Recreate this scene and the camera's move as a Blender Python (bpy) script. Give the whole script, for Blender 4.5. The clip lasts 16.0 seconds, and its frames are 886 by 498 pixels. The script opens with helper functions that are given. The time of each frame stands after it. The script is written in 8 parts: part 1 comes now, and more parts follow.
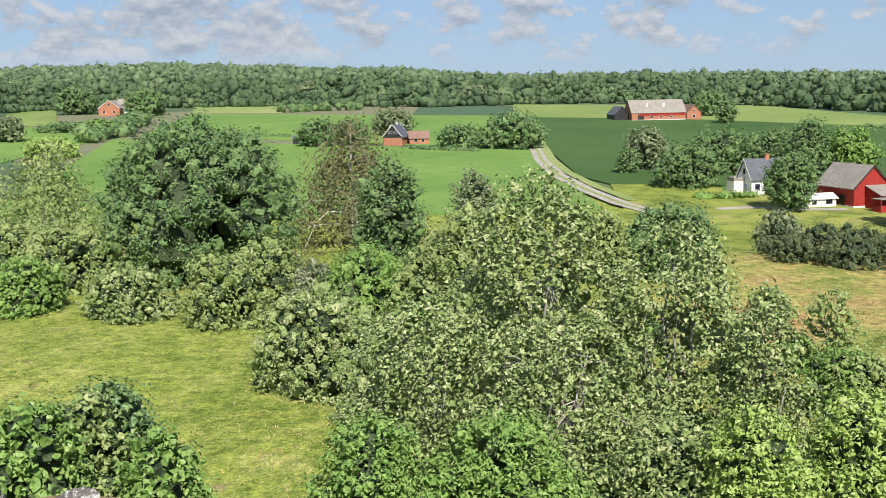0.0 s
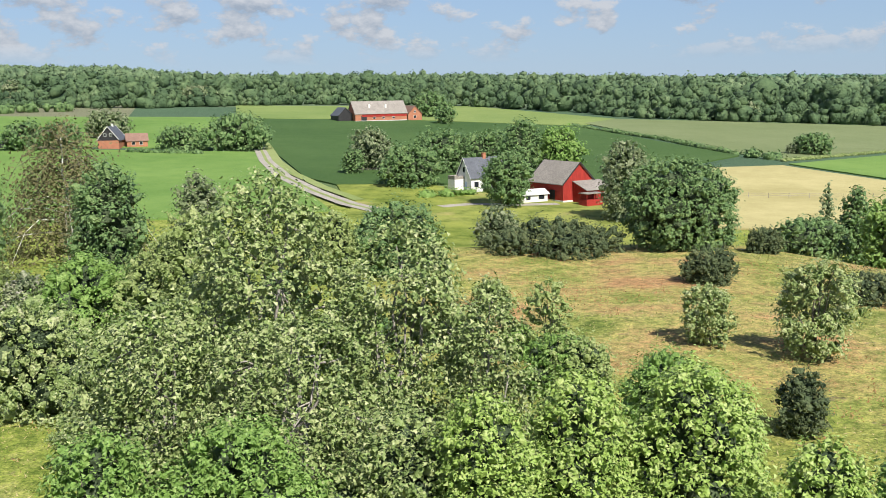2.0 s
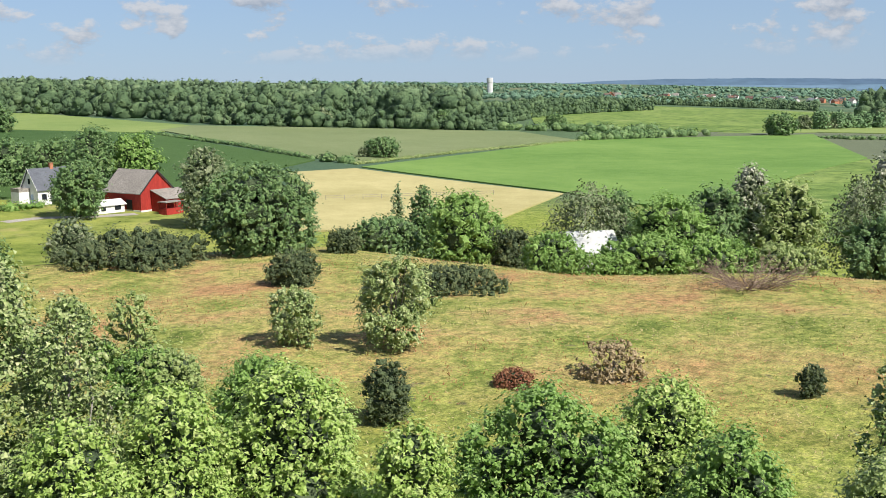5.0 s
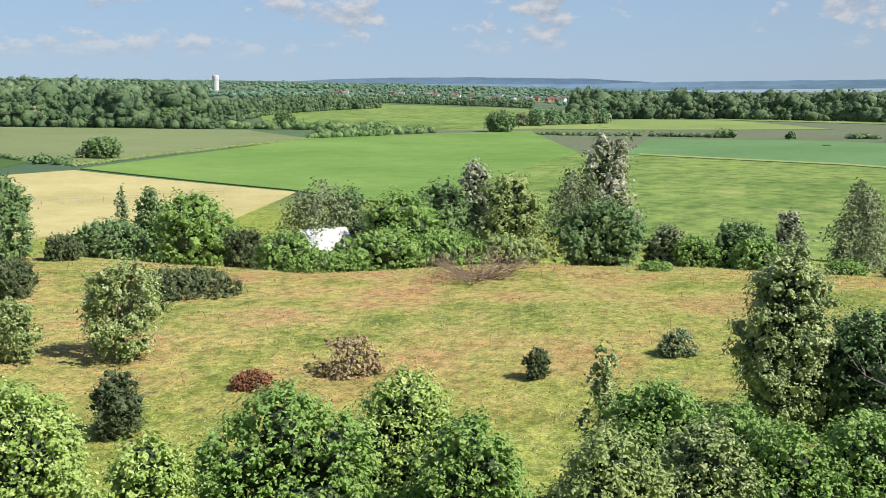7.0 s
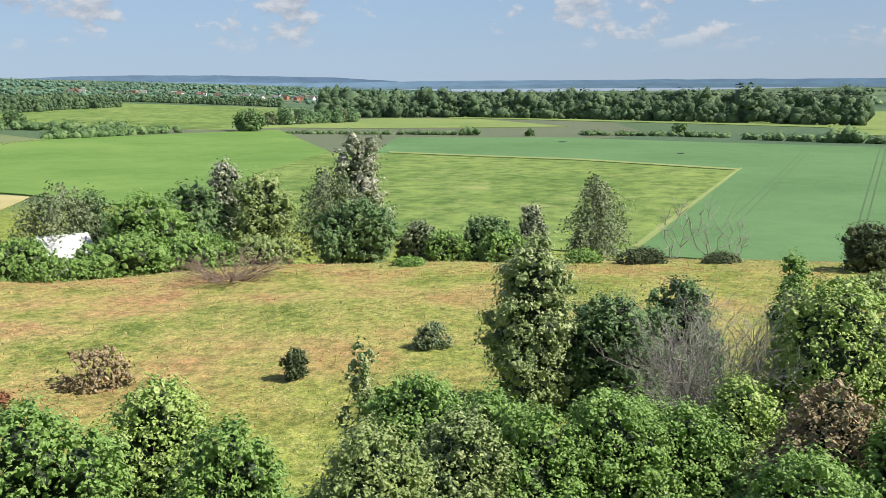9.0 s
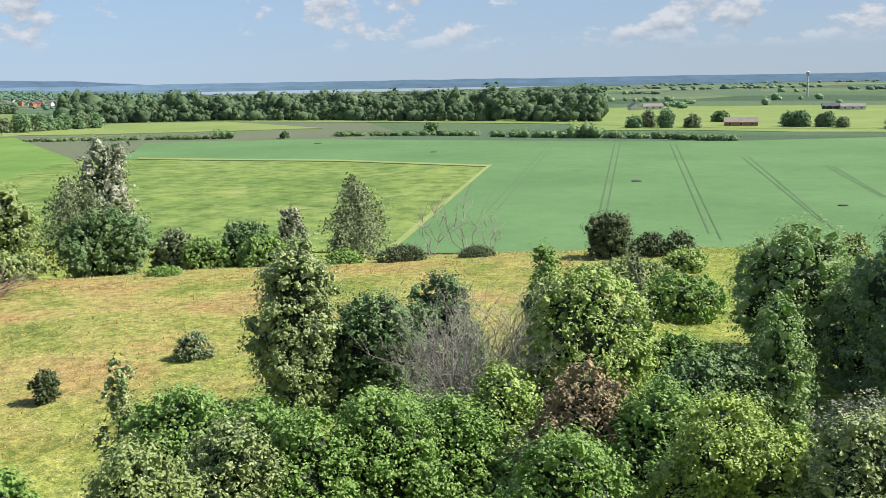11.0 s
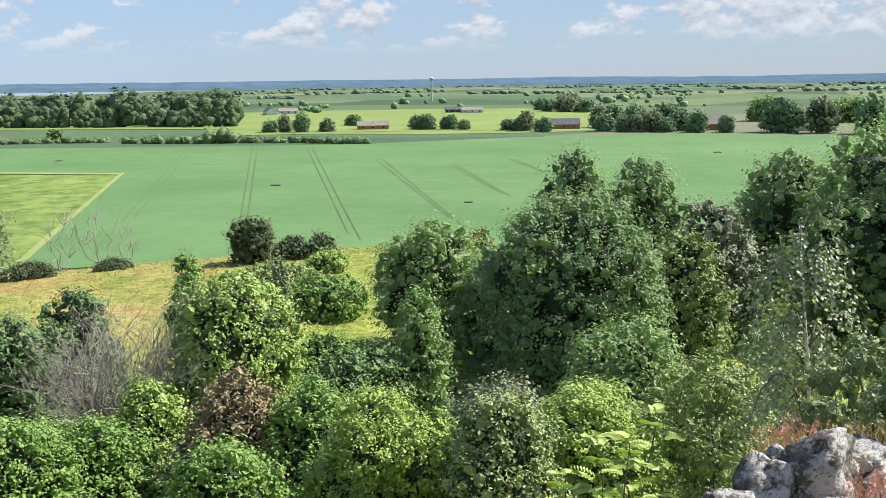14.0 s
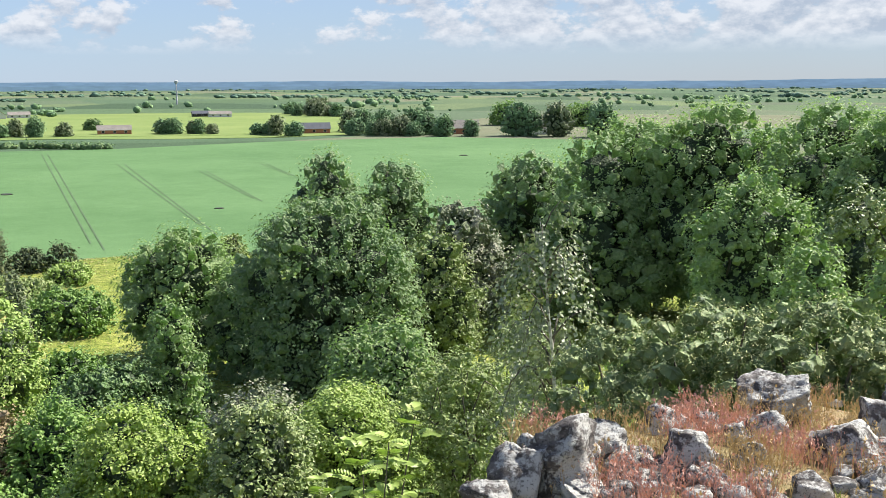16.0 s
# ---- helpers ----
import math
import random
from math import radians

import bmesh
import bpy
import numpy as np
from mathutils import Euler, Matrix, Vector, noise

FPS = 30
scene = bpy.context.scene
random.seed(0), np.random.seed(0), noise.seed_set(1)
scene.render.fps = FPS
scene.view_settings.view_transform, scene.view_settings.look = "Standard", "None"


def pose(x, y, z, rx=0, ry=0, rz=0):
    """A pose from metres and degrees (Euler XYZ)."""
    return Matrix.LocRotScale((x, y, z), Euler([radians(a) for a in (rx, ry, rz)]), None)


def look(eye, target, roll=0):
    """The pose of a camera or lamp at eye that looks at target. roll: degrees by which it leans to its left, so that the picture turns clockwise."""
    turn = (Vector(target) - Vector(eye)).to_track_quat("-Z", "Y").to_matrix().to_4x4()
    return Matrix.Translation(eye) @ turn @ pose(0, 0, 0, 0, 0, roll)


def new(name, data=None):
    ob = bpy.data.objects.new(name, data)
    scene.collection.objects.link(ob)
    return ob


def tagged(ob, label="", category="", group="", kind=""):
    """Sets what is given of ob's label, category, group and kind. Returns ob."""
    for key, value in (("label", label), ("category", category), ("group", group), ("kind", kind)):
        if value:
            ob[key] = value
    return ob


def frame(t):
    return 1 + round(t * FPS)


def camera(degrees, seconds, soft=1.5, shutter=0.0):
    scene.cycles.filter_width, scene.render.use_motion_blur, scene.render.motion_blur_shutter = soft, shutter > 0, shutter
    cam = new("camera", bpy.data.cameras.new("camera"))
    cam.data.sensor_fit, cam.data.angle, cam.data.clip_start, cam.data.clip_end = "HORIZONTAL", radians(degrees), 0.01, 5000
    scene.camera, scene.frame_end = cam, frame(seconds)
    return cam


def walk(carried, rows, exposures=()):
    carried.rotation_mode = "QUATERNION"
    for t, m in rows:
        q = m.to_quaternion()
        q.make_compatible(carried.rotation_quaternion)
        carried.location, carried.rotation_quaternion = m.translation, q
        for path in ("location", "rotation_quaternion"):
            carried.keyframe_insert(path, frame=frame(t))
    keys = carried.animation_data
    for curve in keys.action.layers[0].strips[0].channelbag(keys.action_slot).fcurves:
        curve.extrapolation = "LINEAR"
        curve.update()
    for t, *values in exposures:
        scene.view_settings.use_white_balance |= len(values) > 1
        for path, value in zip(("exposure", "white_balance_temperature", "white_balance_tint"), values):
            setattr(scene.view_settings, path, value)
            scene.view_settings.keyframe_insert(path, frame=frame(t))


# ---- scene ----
cam = camera(46.88, 16.0, soft=0.45)
PATH = [
    (0.0, 0, 0, 26, 81.47, 1.18, 0.00),
    (0.5, 0, 0, 26, 81.25, 1.13, -3.71),
    (1.0, 0, 0, 26, 81.20, 1.07, -7.51),
    (1.5, 0, 0, 26, 81.20, 0.96, -11.33),
    (2.0, 0, 0, 26, 81.24, 1.00, -15.25),
    (2.5, 0, 0, 26, 81.22, 1.02, -19.09),
    (3.0, 0, 0, 26, 81.19, 1.06, -22.96),
    (3.5, 0, 0, 26, 81.12, 1.08, -26.81),
    (4.0, 0, 0, 26, 81.10, 0.98, -30.67),
    (4.5, 0, 0, 26, 81.13, 0.84, -34.58),
    (5.0, 0, 0, 26, 81.21, 0.81, -38.50),
    (7.5, 0, 0, 26, 80.83, 0.52, -57.02),
    (8.0, 0, 0, 26, 80.78, 0.44, -60.49),
    (8.5, 0, 0, 26, 80.76, 0.33, -63.94),
    (11.0, 0, 0, 26, 80.67, 0.95, -80.97),
    (11.5, 0, 0, 26, 80.71, 0.91, -84.47),
    (12.0, 0, 0, 26, 80.71, 0.82, -87.77),
    (12.5, 0, 0, 26, 80.72, 0.71, -91.01),
    (13.0, 0, 0, 26, 80.70, 0.67, -94.31),
    (13.5, 0, 0, 26, 80.66, 0.77, -97.66),
    (14.0, 0, 0, 26, 80.63, 0.75, -101.02),
    (14.5, 0, 0, 26, 80.58, 0.71, -104.37),
    (15.0, 0, 0, 26, 80.59, 0.53, -107.73),
    (15.5, 0, 0, 26, 80.66, 0.25, -111.19),
    (16.0, 0, 0, 26, 80.75, 0.23, -114.84),
]
walk(cam, [(t, pose(*p)) for t, *p in PATH], [(0, 0.58), (8.5, 0.62), (11, 0.77), (13, 0.90), (16, 1.03)])

# ---- sky and sun ----
SUN_AZ, SUN_EL = 168.0, 45.5
world = bpy.data.worlds.new("sky")
scene.world = world
world.use_nodes = True
wt = world.node_tree
wt.nodes.clear()


def wn(kind, **kw):
    n = wt.nodes.new(kind)
    for k, v in kw.items():
        n.inputs[k].default_value = v
    return n


sky = wt.nodes.new("ShaderNodeTexSky")
sky.sky_type = "NISHITA"
sky.sun_disc = False
sky.sun_elevation, sky.sun_rotation = radians(SUN_EL), radians(SUN_AZ)
sky.air_density, sky.dust_density, sky.ozone_density = 1.0, 0.0, 4.0
# cumulus: noise over bearing and height above the horizon
co = wt.nodes.new("ShaderNodeTexCoord")
sep = wt.nodes.new("ShaderNodeSeparateXYZ")
wt.links.new(co.outputs["Generated"], sep.inputs[0])


def wm(op, a, b=None, c=None):
    n = wt.nodes.new("ShaderNodeMath")
    n.operation = op
    for i, v in enumerate((a, b, c)):
        if v is None:
            continue
        if isinstance(v, (int, float)):
            n.inputs[i].default_value = v
        else:
            wt.links.new(v, n.inputs[i])
    return n.outputs[0]


bearing = wm("ARCTAN2", sep.outputs[0], sep.outputs[1])
lift = wm("ADD", sep.outputs[2], 0.02)
vec = wt.nodes.new("ShaderNodeCombineXYZ")
wt.links.new(wm("MULTIPLY", bearing, 17.0), vec.inputs[0])
wt.links.new(wm("MULTIPLY", lift, 29.0), vec.inputs[1])
puff = wn("ShaderNodeTexNoise", Scale=1.0, Detail=8.0, Roughness=0.60, Distortion=0.05)
wt.links.new(vec.outputs[0], puff.inputs["Vector"])
bank = wn("ShaderNodeTexNoise", Scale=0.30, Detail=2.0)
wt.links.new(vec.outputs[0], bank.inputs["Vector"])
more = wm("MAXIMUM", wm("MULTIPLY", wm("SUBTRACT", bearing, 1.3), 0.19), wm("MULTIPLY", wm("SUBTRACT", 0.85, bearing), 0.10))
over = wm("ADD", wm("ADD", puff.outputs["Fac"], more), wm("MULTIPLY", wm("SUBTRACT", bank.outputs["Fac"], 0.5), 0.55))
rim = wt.nodes.new("ShaderNodeMapRange")
rim.interpolation_type = "SMOOTHSTEP"
rim.inputs["From Min"].default_value, rim.inputs["From Max"].default_value = 0.54, 0.64
wt.links.new(over, rim.inputs["Value"])
fade = wt.nodes.new("ShaderNodeMapRange")
fade.inputs["From Min"].default_value, fade.inputs["From Max"].default_value = 0.026, 0.048
wt.links.new(sep.outputs[2], fade.inputs["Value"])
# the clouds thin out towards the unseen zenith, to weaken the fill light
thin = wt.nodes.new("ShaderNodeMapRange")
thin.inputs["From Min"].default_value, thin.inputs["From Max"].default_value = 0.12, 0.4
thin.inputs["To Min"].default_value, thin.inputs["To Max"].default_value = 0.86, 0.45
wt.links.new(sep.outputs[2], thin.inputs["Value"])
cover = wm("MULTIPLY", wm("MULTIPLY", rim.outputs[0], fade.outputs[0]), thin.outputs[0])
low = wn("ShaderNodeTexNoise", Scale=1.0, Detail=8.0, Roughness=0.60, Distortion=0.05)
vec2 = wt.nodes.new("ShaderNodeVectorMath")
vec2.inputs[1].default_value = (0.0, 0.22, 0.0)
wt.links.new(vec.outputs[0], vec2.inputs[0])
wt.links.new(vec2.outputs[0], low.inputs["Vector"])
lit = wt.nodes.new("ShaderNodeMapRange")
lit.inputs["From Min"].default_value, lit.inputs["From Max"].default_value = -0.10, 0.10
wt.links.new(wm("SUBTRACT", puff.outputs["Fac"], low.outputs["Fac"]), lit.inputs["Value"])
tone = wt.nodes.new("ShaderNodeMix")
tone.data_type = "RGBA"
tone.inputs["A"].default_value, tone.inputs["B"].default_value = (3.2, 3.7, 4.5, 1), (5.8, 5.95, 6.3, 1)
wt.links.new(lit.outputs[0], tone.inputs["Factor"])
both = wt.nodes.new("ShaderNodeMix")
both.data_type = "RGBA"
wt.links.new(cover, both.inputs["Factor"])
cool = wt.nodes.new("ShaderNodeMix")
cool.data_type, cool.blend_type = "RGBA", "MULTIPLY"
cool.inputs["Factor"].default_value = 1.0
cool.inputs["B"].default_value = (0.72, 0.82, 1.02, 1)
wt.links.new(sky.outputs[0], cool.inputs["A"])
veil = wt.nodes.new("ShaderNodeMapRange")
veil.inputs["From Min"].default_value, veil.inputs["From Max"].default_value = 0.0, 0.45
veil.inputs["To Min"].default_value, veil.inputs["To Max"].default_value = 0.8, 0.0
wt.links.new(sep.outputs[2], veil.inputs["Value"])
pale = wt.nodes.new("ShaderNodeMix")
pale.data_type = "RGBA"
south = wt.nodes.new("ShaderNodeMapRange")
south.inputs["From Min"].default_value, south.inputs["From Max"].default_value = 1.1, 2.3
wt.links.new(bearing, south.inputs["Value"])
hazy = wt.nodes.new("ShaderNodeMix")
hazy.data_type = "RGBA"
hazy.inputs["A"].default_value, hazy.inputs["B"].default_value = (3.4, 4.6, 6.25, 1), (2.75, 3.15, 3.8, 1)
wt.links.new(south.outputs[0], hazy.inputs["Factor"])
wt.links.new(hazy.outputs["Result"], pale.inputs["B"])
wt.links.new(veil.outputs[0], pale.inputs["Factor"])
wt.links.new(cool.outputs["Result"], pale.inputs["A"])
wt.links.new(pale.outputs["Result"], both.inputs["A"])
wt.links.new(tone.outputs["Result"], both.inputs["B"])
bg = wn("ShaderNodeBackground", Strength=0.073)
wt.links.new(both.outputs["Result"], bg.inputs["Color"])
wo = wt.nodes.new("ShaderNodeOutputWorld")
wt.links.new(bg.outputs[0], wo.inputs["Surface"])

sun = new("sun", bpy.data.lights.new("sun", "SUN"))
sun.data.energy, sun.data.angle, sun.data.color = 5.0, radians(0.53), (1.0, 0.94, 0.84)
_a, _e = radians(SUN_AZ), radians(SUN_EL)
sun.matrix_world = look((0, 0, 90), Vector((0, 0, 90)) - Vector((math.sin(_a) * math.cos(_e), math.cos(_a) * math.cos(_e), math.sin(_e))))


# ---- materials ----
def node(t, kind, **kw):
    n = t.nodes.new(kind)
    for k, v in kw.items():
        n.inputs[k.replace("_", " ")].default_value = v
    return n


def ramp(t, fac, stops):
    r = t.nodes.new("ShaderNodeValToRGB")
    while len(r.color_ramp.elements) < len(stops):
        r.color_ramp.elements.new(0.5)
    for e, (p, c) in zip(r.color_ramp.elements, stops):
        e.position, e.color = p, (*c, 1)
    t.links.new(fac, r.inputs[0])
    return r.outputs[0]


def mixc(t, fac, a, b, mode="MIX"):
    m = t.nodes.new("ShaderNodeMix")
    m.data_type, m.blend_type = "RGBA", mode
    for key, v in (("Factor", fac), ("A", a), ("B", b)):
        if isinstance(v, (int, float)):
            m.inputs[key].default_value = v
        elif isinstance(v, tuple):
            m.inputs[key].default_value = (*v, 1)
        else:
            t.links.new(v, m.inputs[key])
    return m.outputs["Result"]


def math_(t, op, a, b):
    n = t.nodes.new("ShaderNodeMath")
    n.operation = op
    n.use_clamp = True
    for i, v in enumerate((a, b)):
        if isinstance(v, (int, float)):
            n.inputs[i].default_value = v
        else:
            t.links.new(v, n.inputs[i])
    return n.outputs[0]


def fresh(name):
    m = bpy.data.materials.new(name)
    m.use_nodes = True
    t = m.node_tree
    t.nodes.clear()
    out = t.nodes.new("ShaderNodeOutputMaterial")
    p = t.nodes.new("ShaderNodeBsdfPrincipled")
    p.inputs["Specular IOR Level"].default_value = 0.3
    t.links.new(p.outputs[0], out.inputs[0])
    return m, t, p, out


def place(t, stretch=(1, 1, 1)):
    c = t.nodes.new("ShaderNodeTexCoord")
    m = t.nodes.new("ShaderNodeMapping")
    m.inputs["Scale"].default_value = stretch
    t.links.new(c.outputs["Object"], m.inputs[0])
    return m.outputs[0]


def noise_(t, co, scale, detail=4, rough=0.6):
    n = node(t, "ShaderNodeTexNoise", Scale=scale, Detail=detail, Roughness=rough)
    t.links.new(co, n.inputs["Vector"])
    return n.outputs["Fac"]


def bump_(t, p, h, strength, dist):
    b = node(t, "ShaderNodeBump", Strength=strength, Distance=dist)
    t.links.new(h, b.inputs["Height"])
    t.links.new(b.outputs[0], p.inputs["Normal"])


def leafy(name, stops, trans=0.30, rough=0.45, tint=(0.80, 1.0, 0.50), spread=0.6, fine=9.0):
    """Leaves: every leaf its own shade, clumps a little apart in tone, a waxy sheen, light shining through."""
    m, t, p, out = fresh(name)
    g = t.nodes.new("ShaderNodeNewGeometry")
    co = place(t)
    mid = stops[1][1]
    stops = [(q, tuple(g0 * (k0 + (k - k0) * spread) for k, k0, g0 in zip(c, mid, (0.99, 0.89, 1.32 if mid[1] > 1.15 * mid[0] else 0.98)))) for q, c in stops]
    cell = node(t, "ShaderNodeTexVoronoi", Scale=fine)
    t.links.new(co, cell.inputs["Vector"])
    tone = t.nodes.new("ShaderNodeSeparateColor")
    t.links.new(cell.outputs["Color"], tone.inputs[0])
    v = math_(t, "ADD", math_(t, "MULTIPLY", g.outputs["Random Per Island"], 0.42), math_(t, "MULTIPLY", noise_(t, co, 0.7, 2), 0.38))
    v = math_(t, "ADD", v, math_(t, "MULTIPLY", tone.outputs[0], 0.20))
    c = ramp(t, v, stops)
    t.links.new(c, p.inputs["Base Color"])
    p.inputs["Roughness"].default_value = rough
    p.inputs["Specular IOR Level"].default_value = 0.28
    bump_(t, p, cell.outputs["Distance"], 0.8, 0.09)
    tr = t.nodes.new("ShaderNodeBsdfTranslucent")
    t.links.new(mixc(t, 1.0, c, tint, "MULTIPLY"), tr.inputs[0])
    s = t.nodes.new("ShaderNodeMixShader")
    s.inputs[0].default_value = trans * 0.6
    t.links.new(p.outputs[0], s.inputs[1])
    t.links.new(tr.outputs[0], s.inputs[2])
    t.links.new(s.outputs[0], out.inputs[0])
    return m


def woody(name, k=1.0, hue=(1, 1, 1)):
    """Tree tops seen from afar: each crown a shade of its own; k and hue can put haze into the colour."""
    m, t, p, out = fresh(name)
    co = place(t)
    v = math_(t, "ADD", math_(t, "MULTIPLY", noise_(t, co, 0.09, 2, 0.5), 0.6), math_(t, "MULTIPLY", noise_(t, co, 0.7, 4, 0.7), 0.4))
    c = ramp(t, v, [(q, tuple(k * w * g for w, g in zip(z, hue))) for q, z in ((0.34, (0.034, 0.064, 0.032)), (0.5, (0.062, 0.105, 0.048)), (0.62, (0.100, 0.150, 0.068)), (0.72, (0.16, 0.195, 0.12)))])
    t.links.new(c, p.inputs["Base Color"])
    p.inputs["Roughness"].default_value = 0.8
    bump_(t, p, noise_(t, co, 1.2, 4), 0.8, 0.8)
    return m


def grainy(name, a, b, scale, rough=0.8, bump=0.3, dist=0.01, stretch=(1, 1, 1), third=None, big=None):
    m, t, p, out = fresh(name)
    co = place(t, stretch)
    n = noise_(t, co, scale, 6)
    c = ramp(t, n, [(0.3, a), (0.68, b)] if third is None else [(0.28, a), (0.52, b), (0.72, third)])
    w = noise_(t, co, big or scale / 9, 3)
    c = mixc(t, 0.5, c, ramp(t, w, [(0.3, (0.55, 0.55, 0.55)), (0.7, (1.0, 1.0, 1.0))]), "MULTIPLY")
    t.links.new(c, p.inputs["Base Color"])
    p.inputs["Roughness"].default_value = rough
    bump_(t, p, n, bump, dist)
    return m


def crop(name, a, b, rows=0.0, turn=0.0, weeds=None, tracks=False):
    """A field: tone in big soft patches, fine plant texture, drilled rows where wanted."""
    m, t, p, out = fresh(name)
    c0 = t.nodes.new("ShaderNodeTexCoord")
    mp = t.nodes.new("ShaderNodeMapping")
    mp.inputs["Rotation"].default_value = (0, 0, radians(turn))
    t.links.new(c0.outputs["Object"], mp.inputs[0])
    co = mp.outputs[0]
    a, b = tuple(k * 0.82 for k in a), tuple(k * 0.82 for k in b)
    big = noise_(t, co, 0.018, 4)
    fine = noise_(t, co, 1.4, 5, 0.7)
    mid = noise_(t, co, 0.16, 5, 0.7)
    v = math_(t, "ADD", math_(t, "MULTIPLY", big, 0.5), math_(t, "MULTIPLY", fine, 0.2))
    v = math_(t, "ADD", v, math_(t, "MULTIPLY", mid, 0.3))
    c = ramp(t, v, [(0.40, a), (0.60, b)])
    if weeds:
        c = mixc(t, 0.8, c, ramp(t, mid, [(0.36, (0.55, 0.62, 0.5)), (0.48, (1.0, 1.0, 1.0)), (0.62, (1.3, 1.25, 1.1))]), "MULTIPLY")
    if weeds:
        c = mixc(t, ramp(t, noise_(t, co, 0.07, 5, 0.65), [(0.58, (0, 0, 0)), (0.7, (0.7, 0.7, 0.7))]), c, weeds)
    if rows:
        w = node(t, "ShaderNodeTexWave", Scale=rows, Distortion=0.6, Detail=2.0)
        w.inputs["Detail Scale"].default_value = 0.3
        t.links.new(co, w.inputs["Vector"])
        c = mixc(t, math_(t, "MULTIPLY", w.outputs["Fac"], 0.3), c, tuple(k * 0.6 for k in a))
    t.links.new(c, p.inputs["Base Color"])
    p.inputs["Roughness"].default_value = 0.9
    p.inputs["Specular IOR Level"].default_value = 0.1
    bump_(t, p, fine, 0.6, 0.25)
    return m


M = {}
M["oak"] = leafy("oak_leaf", [(0.15, (0.05, 0.115, 0.032)), (0.5, (0.125, 0.24, 0.057)), (0.85, (0.30, 0.43, 0.12))], 0.2)
M["beam"] = leafy("whitebeam_leaf", [(0.15, (0.08, 0.15, 0.030)), (0.45, (0.215, 0.325, 0.074)), (0.70, (0.41, 0.515, 0.165)), (0.95, (0.66, 0.71, 0.34))], 0.24, spread=0.95)
# shrub and oak leaf again, colour brightened for crowns seen against the sun
M["green_backlit"] = leafy("backlit_shrub_leaf", [(0.15, (0.16, 0.29, 0.075)), (0.5, (0.33, 0.50, 0.15)), (0.88, (0.58, 0.72, 0.27))], 0.75)
M["oak_backlit"] = leafy("backlit_oak_leaf", [(0.15, (0.12, 0.235, 0.080)), (0.5, (0.27, 0.42, 0.14)), (0.88, (0.50, 0.62, 0.24))], 0.7)
M["maple"] = leafy("maple_leaf", [(0.15, (0.13, 0.25, 0.034)), (0.5, (0.30, 0.475, 0.078)), (0.88, (0.64, 0.75, 0.25))], 0.34)
M["green"] = leafy("shrub_leaf", [(0.15, (0.085, 0.185, 0.030)), (0.5, (0.215, 0.395, 0.066)), (0.88, (0.46, 0.65, 0.165))], 0.46)
M["olive"] = leafy("scrub_leaf", [(0.15, (0.12, 0.195, 0.042)), (0.5, (0.275, 0.395, 0.092)), (0.88, (0.57, 0.65, 0.23))], 0.4)
M["yellow"] = leafy("willow_leaf", [(0.15, (0.149, 0.26, 0.04)), (0.5, (0.344, 0.51, 0.085)), (0.88, (0.614, 0.77, 0.2))], 0.42)
M["silver"] = leafy("silver_leaf", [(0.15, (0.066, 0.116, 0.03)), (0.5, (0.166, 0.239, 0.077)), (0.8, (0.378, 0.449, 0.197)), (0.95, (0.697, 0.702, 0.413))], 0.25, spread=0.95)
M["juniper"] = leafy("juniper_needle", [(0.15, (0.085, 0.150, 0.058)), (0.5, (0.20, 0.295, 0.105)), (0.88, (0.42, 0.48, 0.18))], 0.3, 0.7)
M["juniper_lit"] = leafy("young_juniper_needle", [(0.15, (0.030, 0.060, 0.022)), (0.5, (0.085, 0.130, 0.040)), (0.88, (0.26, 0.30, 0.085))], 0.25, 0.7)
M["brown"] = leafy("withered_leaf", [(0.15, (0.15, 0.13, 0.06)), (0.5, (0.31, 0.27, 0.14)), (0.88, (0.50, 0.44, 0.26))], 0.2, 0.8)
M["poplar"] = leafy("white_poplar_leaf", [(0.15, (0.092, 0.138, 0.047)), (0.45, (0.23, 0.299, 0.119)), (0.7, (0.483, 0.529, 0.289)), (0.95, (0.713, 0.736, 0.459))], 0.2, spread=0.95)
M["birch_brown"] = leafy("browning_birch_leaf", [(0.15, (0.080, 0.095, 0.035)), (0.5, (0.165, 0.175, 0.070)), (0.88, (0.28, 0.26, 0.13))], 0.3)
M["rust"] = leafy("rust_leaf", [(0.15, (0.109, 0.046, 0.025)), (0.5, (0.248, 0.116, 0.062)), (0.88, (0.341, 0.264, 0.093))], 0.25, 0.8)
M["bloom"] = leafy("cream_blossom", [(0.15, (0.06, 0.11, 0.032)), (0.5, (0.20, 0.27, 0.095)), (0.7, (0.44, 0.46, 0.26)), (0.95, (0.70, 0.68, 0.50))], 0.25)
M["birch_leaf"] = leafy("birch_leaf_grey", [(0.15, (0.14, 0.20, 0.07)), (0.5, (0.30, 0.385, 0.155)), (0.9, (0.62, 0.68, 0.42))], 0.3)
M["juniper_near"] = leafy("juniper_needle_green", [(0.15, (0.10, 0.18, 0.055)), (0.5, (0.23, 0.34, 0.10)), (0.88, (0.40, 0.50, 0.17))], 0.3, 0.6)
M["juniper_tip"] = leafy("juniper_tip", [(0.15, (0.34, 0.44, 0.12)), (0.5, (0.55, 0.64, 0.21)), (0.88, (0.74, 0.80, 0.34))], 0.25, 0.7)
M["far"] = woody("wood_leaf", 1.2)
# distance haze painted in: paler, bluer copies of the wood leaf
M["far_hill"] = woody("hazed_wood_leaf", 1.6, (1.05, 0.97, 1.1))
M["far_blue"] = woody("hazed_plain_trees", 1.9, (0.88, 0.96, 1.4))
M["far_pale"] = woody("hazed_hedgerow_leaf", 2.5)
